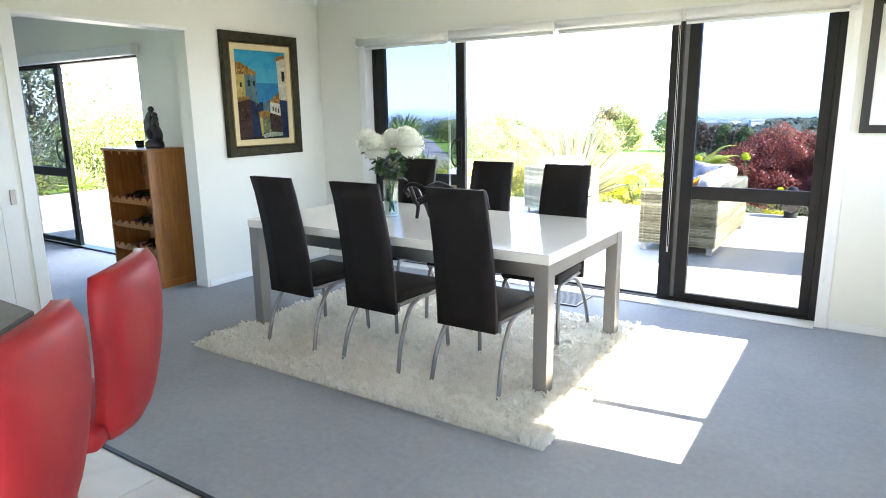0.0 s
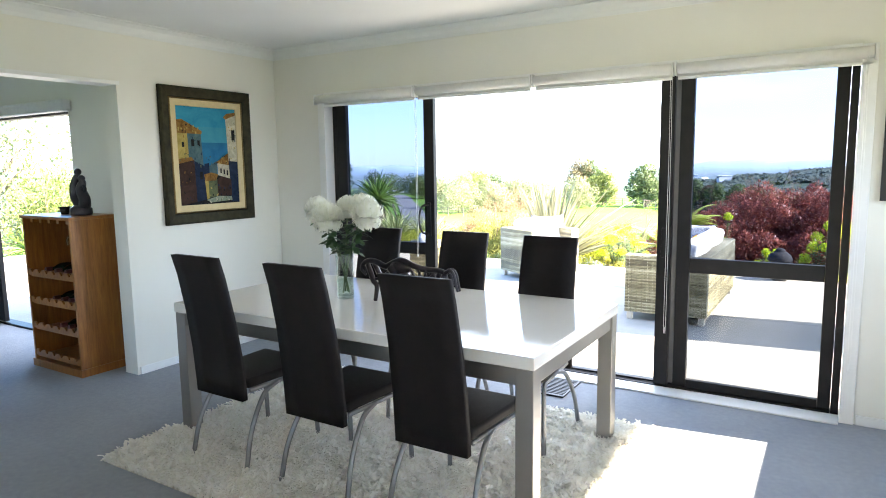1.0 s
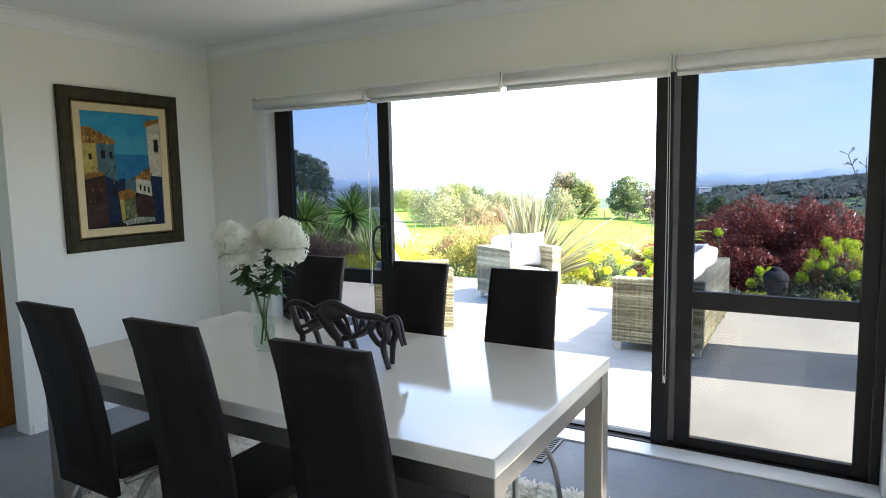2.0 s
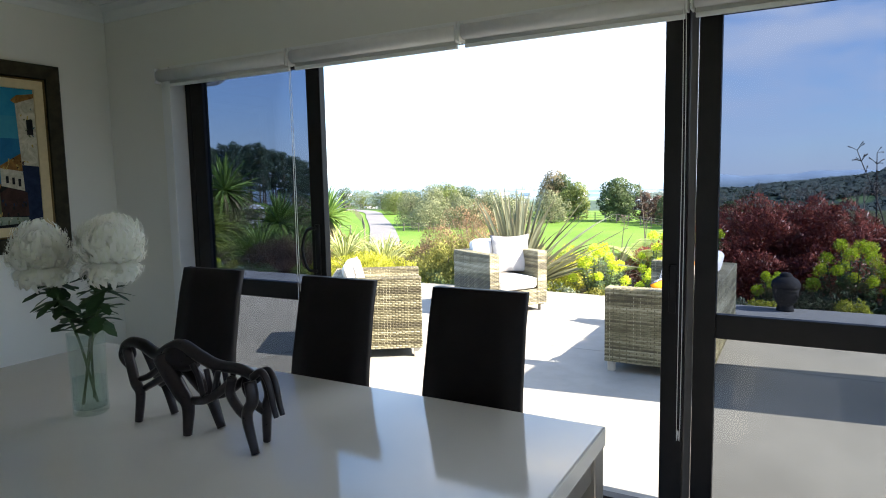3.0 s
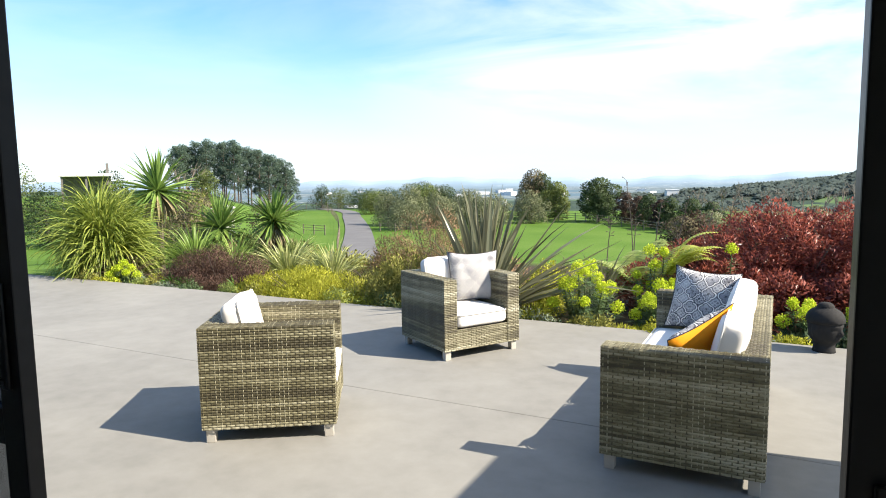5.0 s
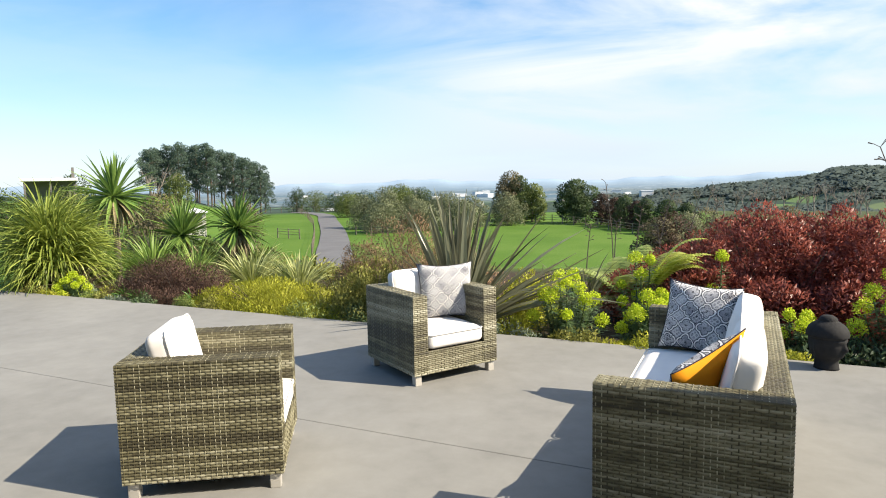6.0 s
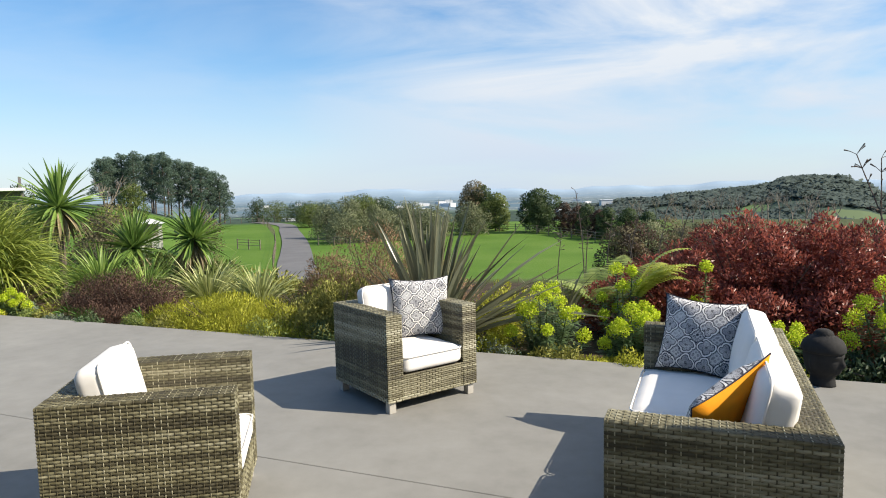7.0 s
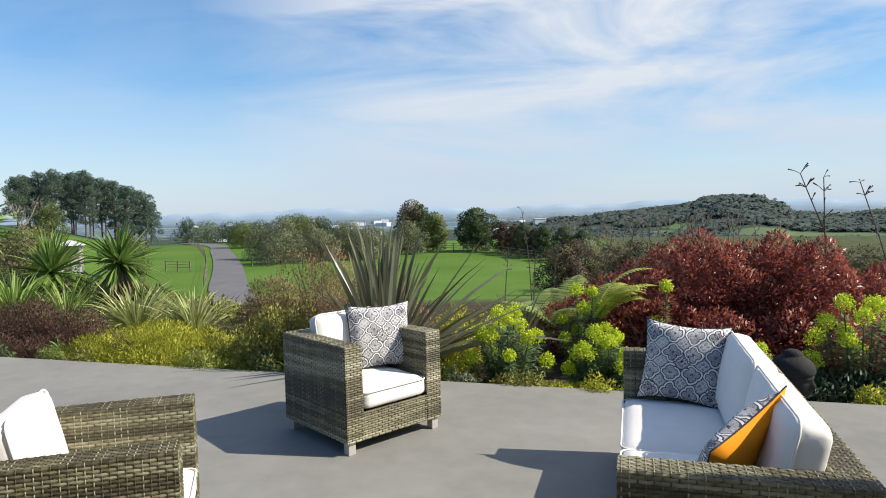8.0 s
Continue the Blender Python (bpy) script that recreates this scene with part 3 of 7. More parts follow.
def land_material():
    k = Nodes("land_surface")
    pos = k.world_pos()
    x, y, z = k.axes(pos)
    r = k.math("SQRT", k.math("ADD", k.math("POWER", k.math("ADD", x, 2.0), 2.0), k.math("POWER", k.math("SUBTRACT", y, 5.0), 2.0)))
    soil = k.ramp(k.noise(6, 6, coord=pos), (0.3, (0.035, 0.026, 0.018)), (0.7, (0.09, 0.07, 0.048)))
    grass = k.ramp(k.math("MULTIPLY_ADD", k.noise(9, 5, coord=pos), 0.5, k.math("MULTIPLY", k.noise(0.12, 4, coord=pos), 0.5)),
                   (0.3, (0.058, 0.12, 0.018)), (0.5, (0.09, 0.172, 0.028)), (0.72, (0.145, 0.215, 0.05)))
    woods = k.ramp(k.noise(0.06, 8, 0.7, coord=pos), (0.35, (0.03, 0.05, 0.042)), (0.6, (0.06, 0.09, 0.065)))
    field = k.ramp(k.noise(0.011, 3, 0.5, coord=pos), (0.6, (0, 0, 0)), (0.63, (1, 1, 1)))
    woods = k.mix(k.math("MULTIPLY", field, 0.85), woods, (0.12, 0.19, 0.075))
    # a grazed meadow on the hill's flank
    mx, my = k.math("DIVIDE", k.math("SUBTRACT", x, 150.0), 76.0), k.math("DIVIDE", k.math("SUBTRACT", y, 640.0), 38.0)
    md = k.math("ADD", k.math("ADD", k.math("MULTIPLY", mx, mx), k.math("MULTIPLY", my, my)), k.math("MULTIPLY", k.noise(0.03, 4, coord=pos), 0.5))
    woods = k.mix(k.ramp(md, (0.9, (1, 1, 1)), (1.2, (0, 0, 0))), woods, (0.115, 0.155, 0.08))
    # the plain: pale roofs, trees and water, blued in colour for distance haze
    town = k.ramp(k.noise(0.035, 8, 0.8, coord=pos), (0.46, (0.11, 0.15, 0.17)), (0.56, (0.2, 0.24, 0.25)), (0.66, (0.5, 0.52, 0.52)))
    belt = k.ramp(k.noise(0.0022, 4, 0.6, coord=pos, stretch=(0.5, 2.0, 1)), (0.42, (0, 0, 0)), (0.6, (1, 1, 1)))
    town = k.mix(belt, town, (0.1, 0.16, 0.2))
    # pale blue haze of the far ranges, mixed into the base colour
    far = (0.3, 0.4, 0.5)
    c = k.mix(k.ramp(k.math("DIVIDE", r, 60.0), (0.24, (0, 0, 0)), (0.29, (1, 1, 1))), soil, grass)
    scrub = k.ramp(k.noise(0.7, 5, 0.65, coord=pos), (0.35, (0.045, 0.06, 0.026)), (0.65, (0.1, 0.115, 0.05)))
    east = k.ramp(k.math("MULTIPLY_ADD", k.math("DIVIDE", k.math("ADD", x, 2.0), k.math("MAXIMUM", k.math("SUBTRACT", y, 5.0), 1.0)), 2.0, 0.5), (0.36, (0, 0, 0)), (0.46, (1, 1, 1)))
    c = k.mix(k.math("MULTIPLY", east, k.math("GREATER_THAN", r, 30.0)), c, scrub)
    c = k.mix(k.ramp(k.math("DIVIDE", r, 400.0), (0.32, (0, 0, 0)), (0.36, (1, 1, 1))), c, woods)
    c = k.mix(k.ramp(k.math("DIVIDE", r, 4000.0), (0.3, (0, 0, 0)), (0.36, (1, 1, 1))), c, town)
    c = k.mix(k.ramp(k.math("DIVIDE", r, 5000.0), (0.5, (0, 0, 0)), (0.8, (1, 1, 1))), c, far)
    k.bump(k.noise(40, 4, coord=pos), 0.4, 0.03)
    return k.done(c, 0.95, spec=0.1)


def build_land():
    rings = [0.0, 4, 8, 10, 12, 14, 16, 18, 20, 23, 26, 30, 34, 38, 43, 48, 54, 60, 67, 75, 83, 92, 100, 106, 112, 120, 130, 142, 156, 172, 190]
    while rings[-1] < 4750:
        rings.append(rings[-1] * 1.055)
    azs = [a * 0.6 for a in range(-115, 60)] + [40 + a * 6 for a in range(0, 43)]
    verts = [(-2.0, 5.0, land_height(-2.0, 5.0))]
    for r in rings[1:]:
        for a in azs:
            x, y = -2.0 + r * math.sin(radians(a)), 5.0 + r * math.cos(radians(a))
            verts.append((x, y, land_height(x, y)))
    n = len(azs)
    faces = [(0, 1 + k, 1 + (k + 1) % n) for k in range(n)]
    for i in range(len(rings) - 2):
        b0, b1 = 1 + i * n, 1 + (i + 1) * n
        faces += [(b0 + k, b1 + k, b1 + (k + 1) % n, b0 + (k + 1) % n) for k in range(n)]
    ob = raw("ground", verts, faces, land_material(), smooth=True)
    return tagged(ob, "hillside of garden soil, lawn and far wooded plain", "", "", "structure")


build_land()

# ---- dining room ----
table = thing("dining_table", (-2.41, 3.53, 0.03), "white gloss dining table with brushed steel frame on a shag rug", "table")
TX, TY = 1.12, 0.573
part("tabletop", boxed(-TX, TX, -TY, TY, 0.715, 0.77, bevel=0.006), white_gloss, table, "glossy white top")
for sx in (-1, 1):
    for sy in (-1, 1):
        x, y = sx * (TX - 0.045), sy * (TY - 0.045)
        part("leg", boxed(x - 0.04, x + 0.04, y - 0.04, y + 0.04, 0.0, 0.714, bevel=0.004), steel, table, "square brushed steel leg")
for sy in (-1, 1):
    part("apron", boxed(-TX + 0.086, TX - 0.086, sy * (TY - 0.045) - 0.03, sy * (TY - 0.045) + 0.03, 0.64, 0.714, bevel=0.003), steel, table)
for sx in (-1, 1):
    part("apron", boxed(sx * (TX - 0.045) - 0.03, sx * (TX - 0.045) + 0.03, -TY + 0.086, TY - 0.086, 0.64, 0.714, bevel=0.003), steel, table)


def dining_chair():
    """Facing +y; the base's origin lies under the middle of the seat."""
    ob = thing("dining_chair", (0, 0, 0), "black leather high-back dining chair with curved grey tube legs", "chair", "chairs round the table")
    bm = bmesh.new()
    back = [(-0.245, 0.36), (-0.25, 0.45), (-0.262, 0.6), (-0.29, 0.8), (-0.33, 1.0), (-0.36, 1.105)]
    front, rear = [], []
    for y, z in back:
        w = 0.165 + 0.012 * smooth(1.1, 0.4, z)
        front.append([bm.verts.new((sx * w, y + 0.017, z)) for sx in (-1, -0.5, 0, 0.5, 1)])
        rear.append([bm.verts.new((sx * w, y - 0.017, z)) for sx in (-1, -0.5, 0, 0.5, 1)])
    for rows, flip in ((front, False), (rear, True)):
        for a, b in zip(rows, rows[1:]):
            for k in range(4):
                q = (a[k], a[k + 1], b[k + 1], b[k])
                bm.faces.new(q[::-1] if flip else q)
    for k in range(4):
        bm.faces.new((front[0][k + 1], front[0][k], rear[0][k], rear[0][k + 1]))
        bm.faces.new((front[-1][k], front[-1][k + 1], rear[-1][k + 1], rear[-1][k]))
    for i in range(len(back) - 1):
        bm.faces.new((front[i][0], front[i + 1][0], rear[i + 1][0], rear[i][0]))
        bm.faces.new((front[i + 1][4], front[i][4], rear[i][4], rear[i + 1][4]))
    sharp = [e for e in bm.edges if len(e.link_faces) == 2 and e.calc_face_angle(0) > 1.0]
    bmesh.ops.bevel(bm, geom=sharp, offset=0.007, segments=2, affect="EDGES")
    part("backrest", bm, black_leather, ob, "tall black leather back panel", True)
    seat = bmesh.new()
    box(seat, -0.2, 0.2, -0.222, 0.235, 0.415, 0.465, bevel=0.018, segs=3)
    for v in seat.verts:
        v.co.x *= 1.0 - 0.12 * smooth(0.0, -0.22, v.co.y)
    part("seat", seat, black_leather, ob, "black padded seat", True)
    frame_bm = bmesh.new()
    for sx in (-1, 1):
        tube(frame_bm, [(sx * 0.165, -0.20, 0.4), (sx * 0.185, 0.18, 0.4)], 0.011)
    tube(frame_bm, [(-0.185, 0.1, 0.4), (0.185, 0.1, 0.4)], 0.011)
    tube(frame_bm, [(-0.165, -0.14, 0.4), (0.165, -0.14, 0.4)], 0.011)
    part("seat_frame", frame_bm, chrome, ob, "", True)
    for sx in (-1, 1):
        part("leg", tubed(curve_pts([(sx * 0.185, 0.17, 0.4), (sx * 0.19, 0.2, 0.37), (sx * 0.2, 0.225, 0.2), (sx * 0.205, 0.235, 0.0)], 6), 0.0125), chrome, ob, "grey tube front leg", True)
        part("leg", tubed(curve_pts([(sx * 0.175, -0.02, 0.402), (sx * 0.185, -0.13, 0.36), (sx * 0.2, -0.235, 0.2), (sx * 0.21, -0.29, 0.0)], 8), 0.0125), chrome, ob, "arched grey tube rear leg", True)
    return ob


chair = dining_chair()
chair.matrix_world = pose(-1.69, 3.07, 0.03, 0, 0, 0)
for x, y, turn in ((-2.325, 3.06, 0), (-2.98, 3.065, 0), (-1.735, 3.872, 180), (-2.34, 3.9, 180), (-3.01, 3.91, 180)):
    copy_thing(chair, pose(x, y, 0.03, 0, 0, turn + R.uniform(-1.5, 1.5)))


def shag_rug():
    x0, x1, y0, y1 = -3.6, -1.08, 2.49, 4.3
    ob = thing("shag_rug", (0, 0, 0), "cream long-pile shag rug under the dining table", "rug")
    part("backing", boxed(x0 + 0.03, x1 - 0.03, y0 + 0.03, y1 - 0.03, 0.0, 0.018), plain("rug_back", (0.74, 0.71, 0.63), 0.95), ob)
    rng = np.random.default_rng(3)
    n = 74000
    px, py = rng.uniform(x0 + 0.02, x1 - 0.02, n), rng.uniform(y0 + 0.02, y1 - 0.02, n)
    # strands clump and lean together
    lean = np.array([noise.noise_vector(Vector((a * 9, b * 9, 0)))[:2] for a, b in zip(px, py)])
    ang = rng.uniform(0, 2 * np.pi, n)
    reach = rng.uniform(0.02, 0.055, n)
    edge0 = np.minimum(np.minimum(px - x0, x1 - px), np.minimum(py - y0, y1 - py))
    out = np.clip(1 - edge0 / 0.08, 0, 1) * 0.012
    tx = px + np.sign(px - (x0 + x1) / 2) * out * (np.minimum(px - x0, x1 - px) < 0.08) + np.cos(ang) * reach * 0.7 + lean[:, 0] * 0.05
    ty = py + np.sign(py - (y0 + y1) / 2) * out * (np.minimum(py - y0, y1 - py) < 0.08) + np.sin(ang) * reach * 0.7 + lean[:, 1] * 0.05
    edge = np.minimum(np.minimum(px - x0, x1 - px), np.minimum(py - y0, y1 - py))
    tuft = np.array([noise.noise(Vector((a * 24, b * 24, 5))) for a, b in zip(px, py)])
    tz = (rng.uniform(0.045, 0.07, n) + 0.024 * tuft) * np.clip(0.8 + edge / 0.1, 0.8, 1.0)
    wa = ang + np.pi / 2 + rng.uniform(-0.6, 0.6, n)
    w = rng.uniform(0.005, 0.0085, n)
    dx, dy = np.cos(wa) * w, np.sin(wa) * w
    mx, my, mz = px * 0.6 + tx * 0.4, py * 0.6 + ty * 0.4, tz * 0.8 + 0.004
    v = np.stack([np.stack([px - dx, py - dy, np.full(n, 0.012)], 1), np.stack([px + dx, py + dy, np.full(n, 0.012)], 1),
                  np.stack([mx + dx, my + dy, mz], 1), np.stack([mx - dx, my - dy, mz], 1),
                  np.stack([tx + dx * 0.7, ty + dy * 0.7, tz], 1), np.stack([tx - dx * 0.7, ty - dy * 0.7, tz], 1)], 1)
    faces = []
    for i in range(n):
        b = 6 * i
        faces += [(b, b + 1, b + 2, b + 3), (b + 3, b + 2, b + 4, b + 5)]
    k = Nodes("shag_wool")
    col = k.ramp(k.math("MULTIPLY_ADD", k.island(), 0.6, k.math("MULTIPLY", k.noise(5, 3, coord=k.world_pos()), 0.4)),
                 (0.1, (0.86, 0.84, 0.76)), (0.5, (0.94, 0.925, 0.87)), (0.9, (0.97, 0.965, 0.93)))
    k.done(col, 0.95, spec=0.1)
    glow = k.n.new("ShaderNodeBsdfTranslucent")
    blend = k.n.new("ShaderNodeMixShader")
    blend.inputs["Fac"].default_value = 0.5
    k.l.new(col, glow.inputs["Color"])
    k.l.new(k.bsdf.outputs["BSDF"], blend.inputs[1])
    k.l.new(glow.outputs["BSDF"], blend.inputs[2])
    k.l.new(blend.outputs["Shader"], k.out.inputs["Surface"])
    pile = raw("shag_tuft", v.reshape(-1, 3).tolist(), faces, k.mat, ob, "long cream wool strands")
    pile["kind"] = "stuff"
    return ob


shag_rug()


# ---- terrace seats ----
def weave(bm, origin, along, up, out, width, height, pitch_x=0.029, pitch_z=0.0165):
    """A woven panel of real strands: flat bands pass in and out round thin uprights."""
    o, a, u, n = Vector(origin), Vector(along).normalized(), Vector(up).normalized(), Vector(out).normalized()
    cols, rows = max(2, round(width / pitch_x)), max(2, round(height / pitch_z))
    px, pz = width / cols, height / rows
    amp = 0.0026
    for r in range(rows):
        lo, hi, mid = r * pz + 0.0005, (r + 1) * pz - 0.0005, (r + 0.5) * pz
        last = None
        for c in range(2 * cols + 1):
            s = amp * math.cos(math.pi * (c / 2 + r + 0.5))
            base = o + a * (c * px / 2)
            ring = [bm.verts.new(base + u * lo + n * (s - 0.001)), bm.verts.new(base + u * mid + n * (s + 0.0022)), bm.verts.new(base + u * hi + n * (s - 0.001))]
            if last:
                bm.faces.new((last[0], ring[0], ring[1], last[1]))
                bm.faces.new((last[1], ring[1], ring[2], last[2]))
            last = ring
    for c in range(cols):
        x = (c + 0.5) * px
        last = None
        for r in range(rows * 2 + 1):
            s = -amp * math.cos(math.pi * ((2 * c + 1) / 2 + (r - 1) / 2 + 0.5)) if r % 2 else 0.0
            base = o + a * x + u * (r * pz / 2)
            ring = [bm.verts.new(base - a * 0.003 + n * s), bm.verts.new(base + n * (s + 0.0018)), bm.verts.new(base + a * 0.003 + n * s)]
            if last:
                bm.faces.new((last[0], last[1], ring[1], ring[0])).material_index = 1
                bm.faces.new((last[1], last[2], ring[2], ring[1])).material_index = 1
            last = ring


def woven_block(name, parent, x0, x1, y0, y1, z0, z1, sides="xXyYZ", label=""):
    """A box with a dark core, wrapped in woven panels on the named sides."""
    core = part(name, boxed(x0 + 0.006, x1 - 0.006, y0 + 0.006, y1 - 0.006, z0 + 0.004, z1 - 0.006, bevel=0.01), wicker_under, parent, label)
    bm = bmesh.new()
    if "x" in sides:
        weave(bm, (x0, y1, z0), (0, -1, 0), (0, 0, 1), (-1, 0, 0), y1 - y0, z1 - z0)
    if "X" in sides:
        weave(bm, (x1, y0, z0), (0, 1, 0), (0, 0, 1), (1, 0, 0), y1 - y0, z1 - z0)
    if "y" in sides:
        weave(bm, (x0, y0, z0), (1, 0, 0), (0, 0, 1), (0, -1, 0), x1 - x0, z1 - z0)
    if "Y" in sides:
        weave(bm, (x1, y1, z0), (-1, 0, 0), (0, 0, 1), (0, 1, 0), x1 - x0, z1 - z0)
    if "Z" in sides:
        if x1 - x0 > y1 - y0:
            weave(bm, (x0, y0, z1), (1, 0, 0), (0, 1, 0), (0, 0, 1), x1 - x0, y1 - y0)
        else:
            weave(bm, (x1, y0, z1), (0, 1, 0), (-1, 0, 0), (0, 0, 1), y1 - y0, x1 - x0)
    skin = part("weave", bm, wicker_strand, core, "woven strands of pale straw and umber")
    skin.data.materials.append(wicker_rod)
    return core


def pad(w, d, h, puff=0.02, n=10, corner=0.05):
    """A stuffed cushion: a rounded slab whose faces swell. Centred on x and y, from z 0 to h."""
    bm = bmesh.new()
    bmesh.ops.create_cube(bm, size=1.0)
    bmesh.ops.subdivide_edges(bm, edges=bm.edges[:], cuts=n, use_grid_fill=True)
    hx, hy, hz = w / 2, d / 2, h / 2
    cr = min(corner, hz * 0.95)
    for v in bm.verts:
        p = Vector((v.co.x * w, v.co.y * d, v.co.z * h))
        q = Vector((max(-hx + cr, min(hx - cr, p.x)), max(-hy + cr, min(hy - cr, p.y)), max(-hz + cr, min(hz - cr, p.z))))
        off = p - q
        if off.length > 1e-6:
            p = q + off.normalized() * cr
        u, t = v.co.x * 2, v.co.y * 2
        swell = puff * (1 - u * u) * (1 - t * t)
        wob = 0.004 * noise.noise(Vector((p.x * 9, p.y * 9, p.z * 9 + w)))
        p.z += math.copysign(swell, v.co.z) + wob
        p.z += hz
        v.co = p
    return bm


def throw_pillow(size, thick, n=12):
    """A square knife-edged pillow in the xz plane, thickness along y; pointed corners."""
    bm = bmesh.new()
    grid = {}
    for side in (1, -1):
        for i in range(n + 1):
            for j in range(n + 1):
                u, t = 2 * i / n - 1, 2 * j / n - 1
                edge = i in (0, n) or j in (0, n)
                if edge and side == -1:
                    grid[side, i, j] = grid[1, i, j]
                    continue
                pinch = 1 - 0.13 * (1 - u * u) * abs(t) ** 3
                pinch_z = 1 - 0.1 * (1 - t * t) * abs(u) ** 3
                dome = ((1 - u * u) * (1 - t * t)) ** 0.45
                wr = 0.008 * noise.noise(Vector((u * 2.2, t * 2.2, side * 3)))
                grid[side, i, j] = bm.verts.new((u * size / 2 * pinch_z, side * (thick / 2 * dome) + (wr if not edge else 0), (t * pinch + 1) * size / 2))
    for side in (1, -1):
        for i in range(n):
            for j in range(n):
                q = [grid[side, i, j], grid[side, i + 1, j], grid[side, i + 1, j + 1], grid[side, i, j + 1]]
                bm.faces.new(q if side == -1 else q[::-1])
    return bm


def piping(bm, w, d, z, r=0.006, corner=0.05):
    pts = []
    for cx, cy, a0 in ((1, 1, 0), (-1, 1, 90), (-1, -1, 180), (1, -1, 270)):
        for k in range(4):
            a = radians(a0 + 30 * k)
            pts.append((cx * (w / 2 - corner) + corner * math.cos(a), cy * (d / 2 - corner) + corner * math.sin(a), z))
    pts.append(pts[0])
    tube(bm, pts, r, 6, False)


def cushion(name, parent, w, d, h, m, label, puff=0.02):
    ob = part(name, pad(w, d, h, puff), cushion_cloth, parent, label, True)
    ob.matrix_local = m
    bm = bmesh.new()
    piping(bm, w + 0.003, d + 0.003, h * 0.86)
    part("piping", bm, cushion_cloth, ob, "", True)
    return ob


def wicker_seat(name, at, turn, width, label, category, group="", height=0.77):
    """Faces +x. Depth 0.87 along x, width along y; arms, back, base, feet and pads."""
    ob = thing(name, (at[0], at[1], TERRACE), label, category, group, turn)
    D, W, H, A = 0.435, width / 2, height, 0.14
    woven_block("arm", ob, -D, D, -W, -W + A, 0.09, H, "xXyYZ", "woven wicker arm")
    woven_block("arm", ob, -D, D, W - A, W, 0.09, H, "xXyYZ", "woven wicker arm")
    woven_block("back", ob, -D, -D + A, -W + A, W - A, 0.09, H - 0.002, "xXZ", "woven wicker back")
    woven_block("base", ob, -D + A, D - 0.004, -W + A, W - A, 0.09, 0.29, "X", "woven wicker base")
    for x in (-D + 0.05, D - 0.05):
        for y in (-W + 0.05, W - 0.05):
            part("foot", boxed(x - 0.03, x + 0.03, y - 0.03, y + 0.03, 0.0, 0.092, bevel=0.004), alloy, ob, "square grey metal foot")
    inner = 2 * (W - A)
    count = 1 if width < 1.2 else 2
    for i in range(count):
        w = inner / count - 0.008
        y = -inner / 2 + (i + 0.5) * inner / count
        cushion("seat_cushion", ob, 2 * D - A - 0.02, w, 0.15, pose(A / 2 + 0.015, y, 0.292), "white piped seat cushion", 0.03)
        cushion("back_cushion", ob, 0.44, w - 0.02, 0.15, pose(-D + A + 0.005, y, 0.455 + 0.21, 0, 78, 0) @ pose(0.0, 0, 0.0), "white piped back cushion", 0.025)
    return ob


def pillow(at, m_turn, size, label, back_material=None):
    ob = thing("throw_pillow", at, label, "pillow")
    ob.matrix_world = m_turn
    cover = throw_pillow(size, 0.17)
    if back_material:
        rear = throw_pillow(size, 0.17)
        bmesh.ops.delete(rear, geom=[f for f in rear.faces if f.calc_center_median().y < 0], context="FACES")
        bmesh.ops.delete(cover, geom=[f for f in cover.faces if f.calc_center_median().y >= 0], context="FACES")
        part("backing", rear, back_material, ob, "bright orange back", True)
    part("cover", cover, trellis_cloth, ob, "", True)
    bm = bmesh.new()
    h, steps = size / 2, [q / 6 - 1 for q in range(13)]
    rim = [(u * h, 0, (1 - 0.13 * (1 - u * u) + 1) * h) for u in steps] + [((1 - 0.1 * (1 - t * t)) * h, 0, (t + 1) * h) for t in reversed(steps)]
    rim += [(-u * h, 0, 0.13 * (1 - u * u) * h) for u in steps] + [(-(1 - 0.1 * (1 - t * t)) * h, 0, (t + 1) * h) for t in steps]
    tube(bm, [p for p, q in zip(rim, rim[1:]) if (Vector(p) - Vector(q)).length > 1e-4] + [rim[0]], 0.0035, 6, False)
    part("cord", bm, navy_cord, ob, "dark corded edge", True)
    return ob


wicker_seat("wicker_armchair", (-4.595, 7.705), 33.3, 0.87, "straw and umber wicker armchair with white cushions on the terrace", "armchair", "terrace armchairs")
wicker_seat("wicker_armchair", (-4.285, 10.056), -31.6, 0.87, "wicker armchair with white cushions and a patterned pillow", "armchair", "terrace armchairs")
wicker_seat("wicker_sofa", (-1.87, 8.92), 180.0, 2.1, "two-seat wicker sofa with white cushions", "sofa", "", 0.738)

